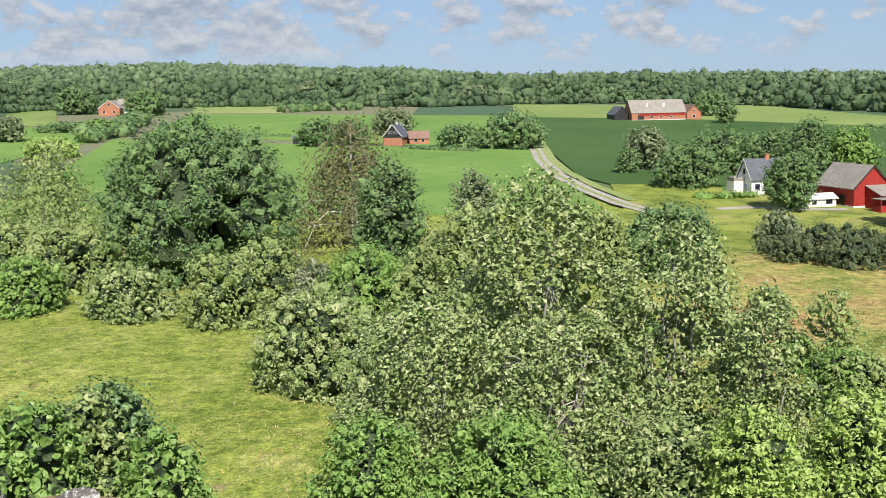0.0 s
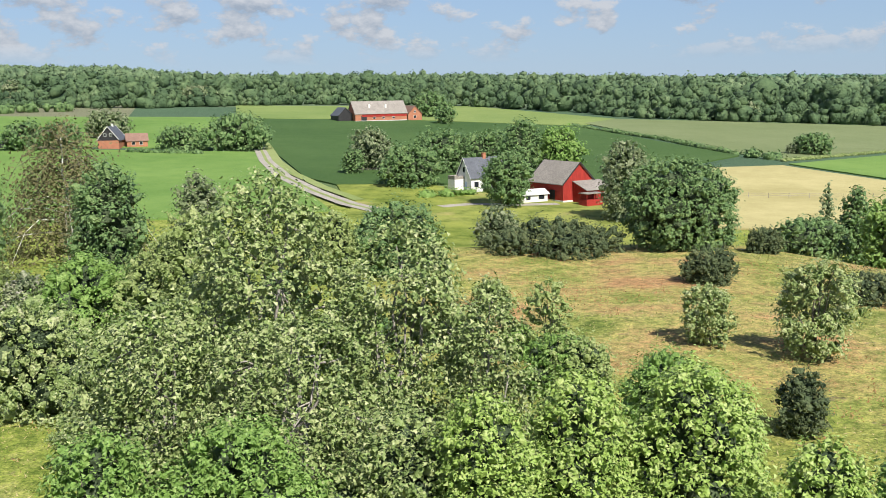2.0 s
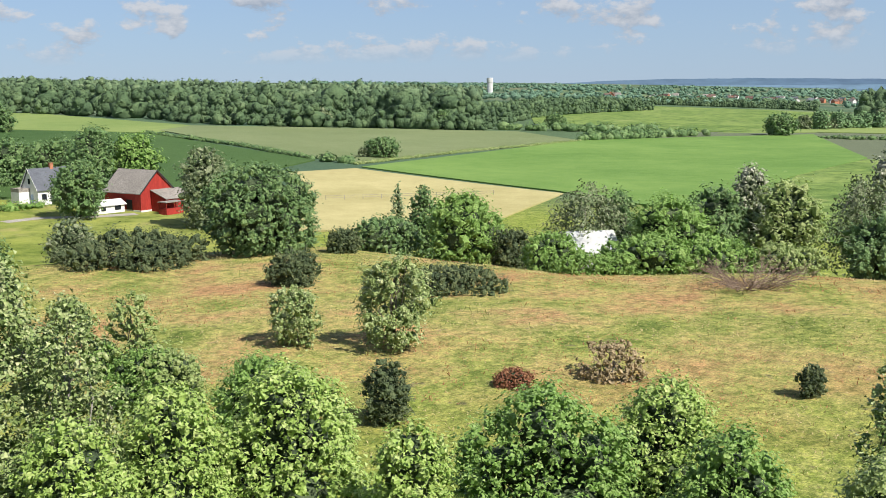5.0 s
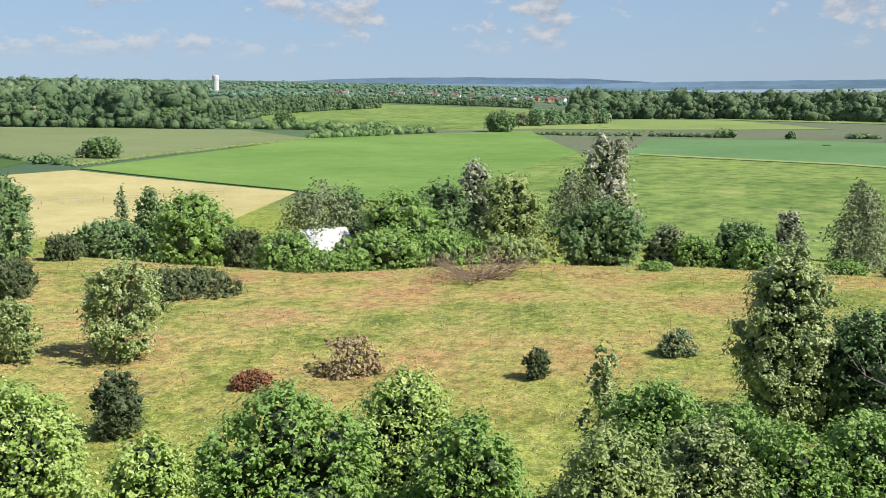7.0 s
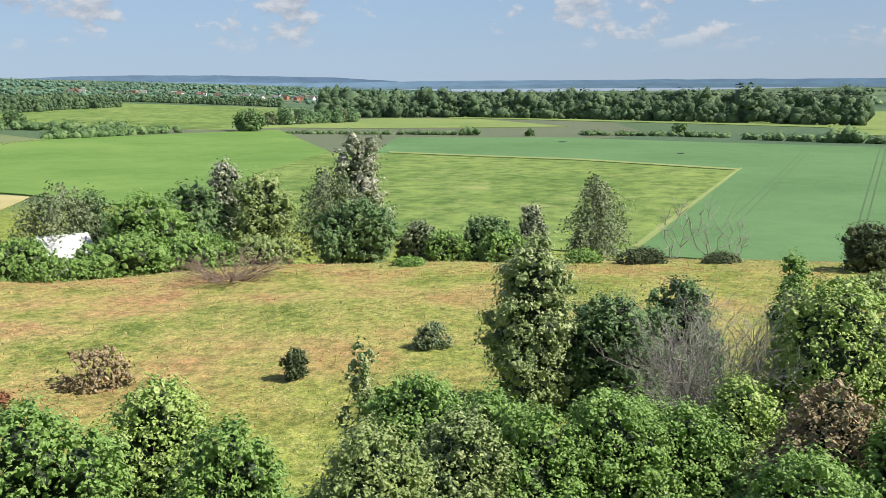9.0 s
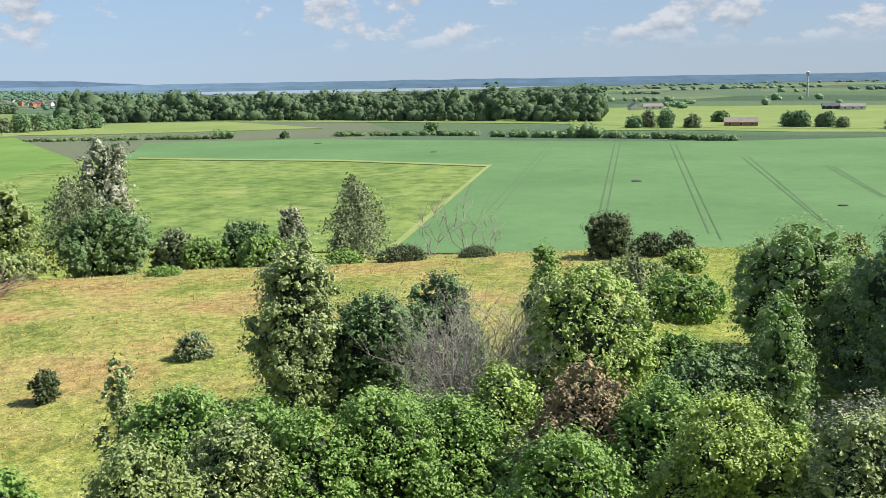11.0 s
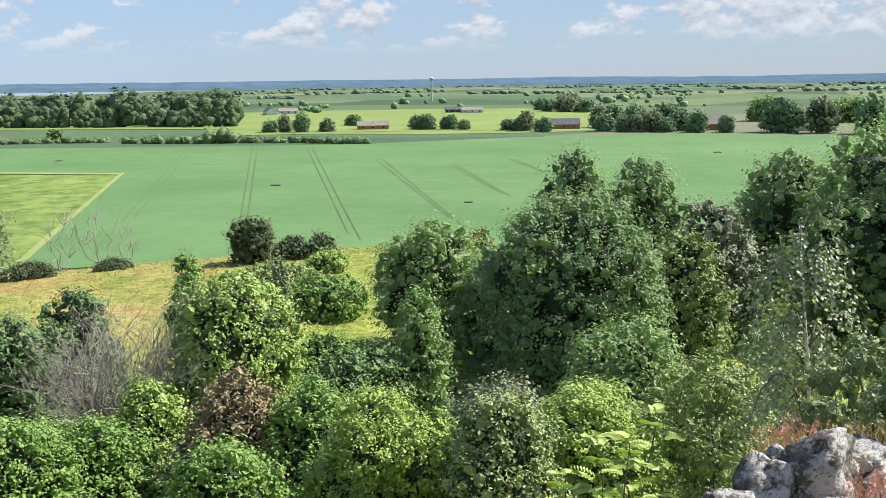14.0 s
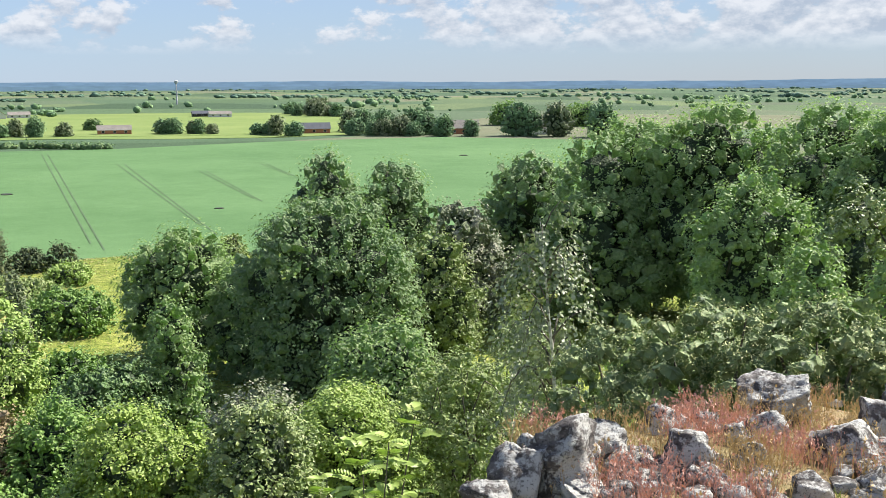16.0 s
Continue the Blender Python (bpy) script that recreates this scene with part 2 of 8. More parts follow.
# darkened leaf colour that paints the shade inside the crowns
M["shade_leaf"] = leafy("shaded_inner_leaf", [(0.15, (0.020, 0.038, 0.013)), (0.5, (0.048, 0.082, 0.026)), (0.85, (0.09, 0.135, 0.043))], 0.05, 0.7, spread=1.0)
M["bark"] = grainy("grey_bark", (0.06, 0.05, 0.04), (0.22, 0.20, 0.16), 9, 0.9, 0.6, 0.02, (1, 1, 0.3))
M["dead"] = grainy("dead_wood", (0.22, 0.20, 0.18), (0.46, 0.43, 0.39), 12, 0.9, 0.5, 0.01, (1, 1, 0.3))
M["twig"] = grainy("brush_wood", (0.16, 0.11, 0.085), (0.36, 0.27, 0.22), 7, 0.9, 0.5, 0.02)
M["birch"] = grainy("birch_bark", (0.12, 0.11, 0.10), (0.78, 0.77, 0.73), 5, 0.7, 0.3, 0.01, (1, 1, 3), (0.86, 0.85, 0.82))
M["crop_blue"] = crop("young_cereal", (0.115, 0.225, 0.090), (0.165, 0.295, 0.125), 2.6, -8)
M["crop_bright"] = crop("bright_green_crop", (0.128, 0.240, 0.057), (0.202, 0.323, 0.086))
M["crop_dark"] = crop("dark_green_crop", (0.062, 0.122, 0.038), (0.092, 0.162, 0.052), 1.6, 20)
M["crop_light"] = crop("light_green_crop", (0.180, 0.262, 0.080), (0.262, 0.330, 0.112))
M["crop_olive"] = crop("olive_crop", (0.185, 0.235, 0.105), (0.24, 0.285, 0.14), 1.6, 60)
M["straw"] = crop("straw_stubble", (0.40, 0.36, 0.16), (0.56, 0.50, 0.25), 0.0, 35)
M["lawn"] = crop("lawn_grass", (0.175, 0.230, 0.043), (0.282, 0.314, 0.086), 0, 0, (0.349, 0.294, 0.129))
M["pasture"] = crop("pasture_grass", (0.115, 0.195, 0.050), (0.225, 0.305, 0.092), 0, 0, (0.30, 0.31, 0.13))
M["verge"] = crop("dry_verge", (0.23, 0.30, 0.10), (0.33, 0.38, 0.16))
M["gravel"] = grainy("gravel_road", (0.26, 0.24, 0.21), (0.46, 0.43, 0.38), 3.0, 0.95, 0.4, 0.02)
M["line"] = grainy("bare_wheel_line", (0.075, 0.13, 0.06), (0.105, 0.17, 0.08), 1.5, 0.9)
M["soil"] = grainy("wet_soil", (0.02, 0.025, 0.015), (0.06, 0.06, 0.04), 1.5, 0.6)
M["white"] = grainy("white_render", (0.66, 0.66, 0.64), (0.80, 0.80, 0.78), 3, 0.8, 0.1, 0.005)
M["red"] = grainy("red_boards", (0.26, 0.022, 0.018), (0.40, 0.040, 0.030), 6, 0.8, 0.3, 0.01, (1, 1, 0.15))
M["brick"] = grainy("red_brick", (0.34, 0.13, 0.075), (0.50, 0.23, 0.14), 4, 0.9, 0.3, 0.01)
M["slate"] = grainy("slate_roof", (0.075, 0.085, 0.105), (0.13, 0.14, 0.165), 3, 0.6, 0.3, 0.01)
M["grey_roof"] = grainy("weathered_grey_roof", (0.17, 0.155, 0.14), (0.37, 0.34, 0.31), 3, 0.85, 0.4, 0.02)
M["tile_roof"] = grainy("clay_tile_roof", (0.20, 0.115, 0.09), (0.30, 0.19, 0.15), 2, 0.8, 0.3, 0.02)
M["old_tile"] = grainy("dark_clay_tile_roof", (0.10, 0.065, 0.055), (0.17, 0.115, 0.095), 2, 0.8, 0.3, 0.02)
M["sheet"] = grainy("pale_sheet_metal", (0.42, 0.43, 0.43), (0.62, 0.63, 0.63), 1.5, 0.5, 0.1, 0.01)
M["dark"] = grainy("dark_paint", (0.02, 0.02, 0.022), (0.045, 0.045, 0.05), 5, 0.5, 0.1, 0.005)
M["blue_door"] = grainy("blue_door_paint", (0.25, 0.35, 0.52), (0.33, 0.44, 0.60), 5, 0.5, 0.05, 0.002)
M["concrete"] = grainy("pale_concrete", (0.52, 0.53, 0.54), (0.70, 0.71, 0.72), 0.3, 0.8, 0.1, 0.01)
gm, gt, gp, go = fresh("window_glass")
gp.inputs["Base Color"].default_value = (0.02, 0.025, 0.03, 1)
gp.inputs["Roughness"].default_value = 0.08
M["glass"] = gm


def rocky():
    """Dark banded gneiss with pale crusts of lichen."""
    m, t, p, out = fresh("lichened_gneiss")
    co = place(t)
    n = noise_(t, co, 12, 9, 0.68)
    bands = noise_(t, place(t, (1.2, 1.5, 6)), 6, 5, 0.6)
    c = ramp(t, n, [(0.32, (0.055, 0.052, 0.050)), (0.5, (0.15, 0.14, 0.135)), (0.68, (0.29, 0.27, 0.255))])
    c = mixc(t, 0.6, c, ramp(t, bands, [(0.35, (0.5, 0.47, 0.46)), (0.6, (1.15, 1.1, 1.06))]), "MULTIPLY")
    c = mixc(t, ramp(t, noise_(t, co, 6, 4), [(0.56, (0, 0, 0)), (0.70, (0.6, 0.6, 0.6))]), c, (0.25, 0.16, 0.14))
    wide = noise_(t, co, 5, 3, 0.6)
    crust = math_(t, "ADD", math_(t, "MULTIPLY", wide, 0.55), math_(t, "MULTIPLY", noise_(t, co, 32, 7, 0.72), 0.45))
    c = mixc(t, ramp(t, crust, [(0.465, (0, 0, 0)), (0.52, (0.9, 0.9, 0.9))]), c, (0.54, 0.54, 0.51))
    c = mixc(t, ramp(t, noise_(t, co, 90, 3, 0.6), [(0.58, (0, 0, 0)), (0.66, (0.8, 0.8, 0.8))]), c, (0.04, 0.04, 0.04))
    t.links.new(c, p.inputs["Base Color"])
    p.inputs["Roughness"].default_value = 0.92
    p.inputs["Specular IOR Level"].default_value = 0.2
    bump_(t, p, mixc(t, 0.5, noise_(t, co, 25, 9, 0.7), bands), 1.0, 0.045)
    return m


M["rock"] = rocky()
M["grass_dry"] = leafy("dry_grass", [(0.15, (0.32, 0.26, 0.12)), (0.5, (0.50, 0.42, 0.20)), (0.88, (0.66, 0.58, 0.32))], 0.3, 0.8, (1, 0.9, 0.6))
M["grass_pale"] = leafy("pale_meadow_grass", [(0.15, (0.34, 0.34, 0.14)), (0.5, (0.50, 0.47, 0.22)), (0.88, (0.68, 0.62, 0.35))], 0.3, 0.8, (1, 0.9, 0.6))
M["sorrel"] = leafy("red_sorrel", [(0.15, (0.44, 0.30, 0.22)), (0.5, (0.62, 0.44, 0.33)), (0.88, (0.74, 0.58, 0.46))], 0.3, 0.8, (1, 0.6, 0.4))
M["sorrel_far"] = leafy("meadow_sorrel", [(0.15, (0.30, 0.15, 0.06)), (0.5, (0.42, 0.24, 0.11)), (0.88, (0.50, 0.36, 0.18))], 0.3, 0.8, (1, 0.7, 0.5))
M["grass"] = leafy("meadow_grass", [(0.15, (0.19, 0.25, 0.045)), (0.5, (0.29, 0.37, 0.08)), (0.88, (0.45, 0.49, 0.16))], 0.35, 0.8)


def ground_mat():
    """Grassy hill with dry, red-flowering patches; farther off a patchwork of fields, tinted bluish for haze."""
    m, t, p, out = fresh("ground_cover")
    co = place(t)
    att = lambda k: (lambda n: n.outputs["Fac"])(att_node(t, k))
    fine = noise_(t, co, 3.5, 6, 0.7)
    mid = noise_(t, co, 0.35, 5, 0.65)
    v = math_(t, "ADD", math_(t, "MULTIPLY", fine, 0.5), math_(t, "MULTIPLY", mid, 0.5))
    meadow = ramp(t, v, [(0.36, (0.16, 0.24, 0.040)), (0.5, (0.31, 0.38, 0.080)), (0.64, (0.46, 0.47, 0.16))])
    flat = place(t, (0.35, 0.35, 1))
    patch = math_(t, "ADD", math_(t, "MULTIPLY", noise_(t, flat, 0.42, 4, 0.6), 0.7), math_(t, "MULTIPLY", fine, 0.3))
    dry = ramp(t, patch, [(0.35, (0.16, 0.22, 0.05)), (0.43, (0.32, 0.36, 0.10)), (0.49, (0.47, 0.43, 0.155)), (0.545, (0.50, 0.385, 0.165)), (0.61, (0.52, 0.315, 0.16))])
    c = mixc(t, att("dry"), meadow, dry)
    c = mixc(t, ramp(t, noise_(t, co, 0.9, 3), [(0.64, (0, 0, 0)), (0.72, (0.7, 0.7, 0.7))]), c, (0.26, 0.20, 0.14))
    c = mixc(t, 0.85, c, ramp(t, noise_(t, co, 1.5, 7, 0.72), [(0.37, (0.38, 0.47, 0.33)), (0.5, (0.84, 0.86, 0.78)), (0.62, (1.25, 1.20, 1.08))]), "MULTIPLY")
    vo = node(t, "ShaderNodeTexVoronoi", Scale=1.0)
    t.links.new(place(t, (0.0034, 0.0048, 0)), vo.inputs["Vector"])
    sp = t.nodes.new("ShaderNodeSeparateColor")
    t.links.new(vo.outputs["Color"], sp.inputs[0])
    # far field colours shifted towards blue to suggest distance haze
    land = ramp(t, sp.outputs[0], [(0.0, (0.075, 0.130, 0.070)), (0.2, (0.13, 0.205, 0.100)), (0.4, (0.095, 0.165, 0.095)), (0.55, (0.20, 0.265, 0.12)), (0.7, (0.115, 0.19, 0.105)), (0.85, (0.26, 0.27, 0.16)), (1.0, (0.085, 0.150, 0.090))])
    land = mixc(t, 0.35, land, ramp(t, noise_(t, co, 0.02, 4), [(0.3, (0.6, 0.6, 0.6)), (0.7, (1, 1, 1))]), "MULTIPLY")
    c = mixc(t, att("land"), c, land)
    c = mixc(t, 0.8, c, ramp(t, noise_(t, co, 8, 5, 0.75), [(0.38, (0.42, 0.46, 0.42)), (0.5, (0.9, 0.9, 0.88)), (0.64, (1.35, 1.3, 1.2))]), "MULTIPLY")
    c = mixc(t, 1.0, c, (0.82, 0.81, 0.88), "MULTIPLY")
    c = mixc(t, att("stone"), c, ramp(t, v, [(0.34, (0.075, 0.070, 0.040)), (0.44, (0.17, 0.16, 0.075)), (0.52, (0.26, 0.21, 0.11)), (0.60, (0.30, 0.20, 0.13)), (0.68, (0.36, 0.35, 0.32))]))
    t.links.new(c, p.inputs["Base Color"])
    p.inputs["Roughness"].default_value = 0.95
    p.inputs["Specular IOR Level"].default_value = 0.1
    bump_(t, p, fine, 0.7, 0.12)
    return m


def att_node(t, k):
    n = t.nodes.new("ShaderNodeAttribute")
    n.attribute_name = k
    return n


M["ground"] = ground_mat()


def ss(a, b, v):
    v = np.clip((v - a) / (b - a), 0, 1)
    return v * v * (3 - 2 * v)


def height(x, y):
    """Height of the ground: a rocky knoll on a grassy shelf, above a plain that rises slowly to the north-west."""
    x, y = np.asarray(x, float), np.asarray(y, float)
    r = np.hypot(x, y) + 1e-6
    a = np.degrees(np.arctan2(x, y))
    u = -0.342 * x + 0.94 * y - 110
    rise = 0.045 * 40 * np.log1p(np.exp(np.clip(u / 40, -30, 60)))
    plain = rise - 0.000004 * np.clip(u, 0, None) ** 2
    hump = 14 * np.exp(-((a + 15) / 7) ** 2) + 5 * np.exp(-((a + 25) / 6) ** 2) - 20 * ss(-3, 3, a)
    plain = plain + hump * ss(700, 2300, r) * ss(-60, -35, a) * (1 - ss(75, 95, a))
    plain = plain + 0.5 * np.sin(x / 90 + 1) * np.sin(y / 110) * ss(150, 400, r)
    brow = 86 - 14 * ss(28, 46, a) + 6 * ss(66, 92, a) - 6 * ss(105, 130, a)
    edge = 3.0 + 2.2 * ss(112, 121, a) + 1.5 * ss(122, 142, a) + 2.0 * (1 - ss(-22, -6, a))
    shelf = 12.4 + 0.25 * np.sin(x / 9 + 2) * np.sin(y / 11) + 0.15 * np.sin(x / 3.7) * np.sin(y / 4.3 + 1)
    low = plain + (shelf - plain) * (1 - ss(0, 62, r - brow))
    fall = np.clip((r - edge) / (29 - edge), 0, 1)
    fall = fall ** (0.58 + 0.5 * (1 - ss(-20, 0, a)) * (a > -70)) * (1 - 0.25 * ss(0.7, 1, fall)) + 0.25 * ss(0.7, 1, fall)
    rock = 24.15 + 0.12 * np.sin(x * 1.3) * np.sin(y * 1.1 + 1)
    return low + (rock - low) * (1 - fall)


# ---- kit ----
def ground_z(x, y):
    return float(height(x, y))


def mesh_ob(name, verts, faces, mat, parent=None, label="", smooth=False):
    me = bpy.data.meshes.new(name)
    me.from_pydata([tuple(v) for v in verts], [], [tuple(f) for f in faces])
    me.materials.append(M[mat])
    if smooth:
        me.polygons.foreach_set("use_smooth", np.ones(len(me.polygons), bool))
    ob = new(name, me)
    if parent:
        ob.parent = parent
    return tagged(ob, label)


def part(name, bm, mat, parent=None, label="", smooth=False):
    me = bpy.data.meshes.new(name)
    bm.to_mesh(me)
    bm.free()
    me.materials.append(M[mat])
    if smooth:
        me.polygons.foreach_set("use_smooth", np.ones(len(me.polygons), bool))
    ob = new(name, me)
    if parent:
        ob.parent = parent
    return tagged(ob, label)


def thing(name, x, y, z, turn=0, label="", category="", group="", kind=""):
    ob = new(name)
    ob.empty_display_size = 0.3
    ob.matrix_world = pose(x, y, z, 0, 0, turn)
    return tagged(ob, label, category, group, kind)


def box(bm, x0, x1, y0, y1, z0, z1):
    v = [bm.verts.new(c) for c in ((x0, y0, z0), (x1, y0, z0), (x1, y1, z0), (x0, y1, z0), (x0, y0, z1), (x1, y0, z1), (x1, y1, z1), (x0, y1, z1))]
    for f in ((3, 2, 1, 0), (4, 5, 6, 7), (0, 1, 5, 4), (1, 2, 6, 5), (2, 3, 7, 6), (3, 0, 4, 7)):
        bm.faces.new([v[i] for i in f])


def unit(v):
    return v / (np.linalg.norm(v, axis=-1, keepdims=True) + 1e-9)


def leaf_mesh(name, p, out, size, mat, rng, up=0.5, wild=0.7, droop=0.3, slim=0.36, four=False):
    """One mesh of small three- or four-cornered leaves at the points p, facing roughly along out."""
    n = len(p)
    nor = unit(out * 0.9 + np.array([0, 0, up]) + rng.normal(0, wild * 0.45, (n, 3)))
    d = unit(np.cross(nor, rng.normal(0, 1, (n, 3))))
    d = unit(d + np.array([0, 0, -droop]) * rng.random((n, 1)) + out * 0.25)
    s = unit(np.cross(d, nor))
    ln = (size * rng.uniform(0.6, 1.3, n))[:, None]
    c = 4 if four else 3
    v = np.empty((n, c, 3), np.float32)
    v[:, 0] = p
    if four:
        mid = p + d * ln * 0.55
        v[:, 1] = mid + s * ln * slim * 0.85 + nor * ln * 0.08
        v[:, 2] = p + d * ln * 1.08
        v[:, 3] = mid - s * ln * slim * 0.85 + nor * ln * 0.08
    else:
        v[:, 1] = p + d * ln + s * ln * slim
        v[:, 2] = p + d * ln * rng.uniform(0.55, 0.95, (n, 1)) - s * ln * slim + nor * ln * 0.1
    me = bpy.data.meshes.new(name)
    me.vertices.add(c * n)
    me.vertices.foreach_set("co", v.reshape(-1))
    me.loops.add(c * n)
    me.loops.foreach_set("vertex_index", np.arange(c * n, dtype=np.int32))
    me.polygons.add(n)
    me.polygons.foreach_set("loop_start", np.arange(0, c * n, c, dtype=np.int32))
    me.materials.append(M[mat])
    me.update(calc_edges=True)
    me.validate()
    return me


def tube(verts, faces, pts, rad, sides=6):
    """A tapered, bent round branch added to the lists."""
    pts = [np.asarray(q, float) for q in pts]
    base = len(verts)
    for i, q in enumerate(pts):
        a = pts[min(i + 1, len(pts) - 1)] - pts[max(i - 1, 0)]
        a = a / (np.linalg.norm(a) + 1e-9)
        s = np.cross(a, (0.3, 0.9, 0.1) if abs(a[1]) < 0.9 else (1, 0, 0))
        s = s / (np.linalg.norm(s) + 1e-9)
        w = np.cross(a, s)
        for k in range(sides):
            g = 2 * math.pi * k / sides
            verts.append(q + (s * math.cos(g) + w * math.sin(g)) * rad[i])
    for i in range(len(pts) - 1):
        for k in range(sides):
            k2 = (k + 1) % sides
            faces.append((base + i * sides + k, base + i * sides + k2, base + (i + 1) * sides + k2, base + (i + 1) * sides + k))


def bent(a, b, rng, n=4, amount=0.08):
    a, b = np.asarray(a, float), np.asarray(b, float)
    ln = np.linalg.norm(b - a)
    return [a + (b - a) * i / n + (rng.normal(0, amount * ln, 3) * (0 < i < n)) * np.array([1, 1, 0.5]) for i in range(n + 1)]


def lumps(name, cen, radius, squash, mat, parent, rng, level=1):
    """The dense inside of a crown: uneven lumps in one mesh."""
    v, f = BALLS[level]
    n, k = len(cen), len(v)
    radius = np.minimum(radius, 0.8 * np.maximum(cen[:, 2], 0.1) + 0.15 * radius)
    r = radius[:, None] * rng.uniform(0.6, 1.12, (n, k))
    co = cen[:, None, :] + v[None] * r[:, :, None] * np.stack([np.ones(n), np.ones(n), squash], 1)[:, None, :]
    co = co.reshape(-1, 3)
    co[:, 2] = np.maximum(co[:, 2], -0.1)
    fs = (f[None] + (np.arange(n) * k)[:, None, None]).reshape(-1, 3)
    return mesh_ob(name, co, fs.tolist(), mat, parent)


def tufts(name, cen, face, radius, mat, parent, rng, level, ragged):
    """Dense leafy tufts: crumpled domes of many small facets that bulge the way they face, all of one crown in one mesh."""
    v, f = BALLS[level]
    n, k = len(cen), len(v)
    q = rng.normal(0, 1, (n, 4))
    q /= np.linalg.norm(q, axis=1, keepdims=True)
    w, a, b, c = q.T
    rot = np.stack([1 - 2 * (b * b + c * c), 2 * (a * b - w * c), 2 * (a * c + w * b), 2 * (a * b + w * c), 1 - 2 * (a * a + c * c), 2 * (b * c - w * a),
                    2 * (a * c - w * b), 2 * (b * c + w * a), 1 - 2 * (a * a + b * b)], 1).reshape(n, 3, 3)
    d = np.einsum("nij,kj->nki", rot, v)
    ahead = (d * face[:, None, :]).sum(2)
    r = radius[:, None] * rng.uniform(1 - ragged, 1 + ragged * 0.8, (n, k))
    co = cen[:, None, :] + (d + rng.normal(0, 0.10, (n, k, 3))) * r[:, :, None] + face[:, None, :] * (np.clip(ahead, 0, 1) * 0.4 * radius[:, None])[:, :, None]
    co = co.reshape(-1, 3)
    co[:, 2] = np.maximum(co[:, 2], 0.02)
    fs = (f[None] + (np.arange(n) * k)[:, None, None])
    keep = ahead[:, f].mean(2) > -0.42
    fs = fs[keep]
    used, fs = np.unique(fs, return_inverse=True)
    return mesh_ob(name, co[used], fs.reshape(-1, 3).tolist(), mat, parent)


def ball(level):
    bm = bmesh.new()
    bmesh.ops.create_icosphere(bm, subdivisions=level, radius=1.0)
    v = np.array([q.co[:] for q in bm.verts])
    f = np.array([[q.index for q in t.verts] for t in bm.faces])
    bm.free()
    return v, f


BALLS = {1: ball(1)}


def profile(form, u):
    """Half-width of a crown, 0 to 1, at the part u of its height."""
    if form == "round":
        return math.sqrt(max(0.03, 1 - abs(2 * u - 0.80) ** 2.0 / 1.3)) * min(1.0, 0.66 + 1.2 * u)
    if form == "bush":
        return math.sqrt(max(0.04, 1 - u ** 2.4)) * (0.86 + 0.14 * min(1, u * 4))
    if form == "tall":
        return max(0.16, math.sin(math.pi * (0.22 + 0.69 * u)) ** 0.8)
    if form == "low":
        return math.sqrt(max(0.05, 1 - u ** 1.6))
    return 1.04 - u


def lobes_of(rng, high, wide, base, form, count):
    """The big limbs' foliage masses: centre and half-axes of each."""
    out = []
    tall = high - base
    for i in range(count):
        u = (i + rng.uniform(0.2, 0.8)) / count
        g = i * 2.4 + rng.uniform(-0.5, 0.5)
        p = profile(form, u) * wide / 2
        if form == "cone":
            out.append(((0, 0, base + tall * u), (p, p, tall * 0.8 / count)))
            continue
        s = max(0.13 * wide, p * rng.uniform(0.30, 0.58))
        k = max(0.0, p - s) * rng.uniform(0.75, 1.18)
        sz = min(s * 0.95, tall * 0.42)
        z = min(max(base + tall * u, base + sz * 0.55), high - sz * rng.uniform(0.7, 1.2))
        out.append(((math.cos(g) * k, math.sin(g) * k, z), (s, s, sz)))
    if form != "cone":
        for u in (0.26, 0.52, 0.76):
            p = profile(form, u) * wide / 2 * 0.66
            sz = tall * 0.24
            out.append(((0, 0, min(base + tall * u, high - sz)), (p, p, sz)))
    return out


def crown_clumps(rng, lob, cr, gap, seed, wide):
    """Tufts of foliage, evenly spread over the outside of the foliage masses: their centres and the way they face."""
    c0, ax = np.array([l[0] for l in lob], float), np.array([l[1] for l in lob], float)
    area = ax[:, 0] * (ax[:, 0] + 2 * ax[:, 2])
    n = int(min(6000, 13 * area.sum() / (cr * cr)))
    pick = rng.choice(len(lob), n, p=area / area.sum())
    d = unit(rng.normal(0, 1, (n, 3)) + np.array((0, 0, 0.18)))
    p = c0[pick] + ax[pick] * d * rng.uniform(0.93, 1.05, (n, 1))
    inside = np.zeros(n, bool)
    for j in range(len(lob)):
        inside |= (((p - c0[j]) / (ax[j] * 0.9)) ** 2).sum(1) < 1
    if gap:
        hole = np.array([noise.noise(Vector(q * 2.6 / wide) + Vector((seed % 97, 0, 0))) for q in p]) < -gap
        inside |= hole
    p, d = p[~inside], unit(d / ax[pick])[~inside]
    taken = np.empty((0, 3))
    keep = []
    gate = (1.16 * cr) ** 2
    for i in range(len(p)):
        if len(keep) and (((taken - p[i]) ** 2).sum(1) < gate * (0.5 + (i % 7) * 0.12)).any():
            continue
        keep.append(i)
        taken = p[keep]
    return p[keep], d[keep]


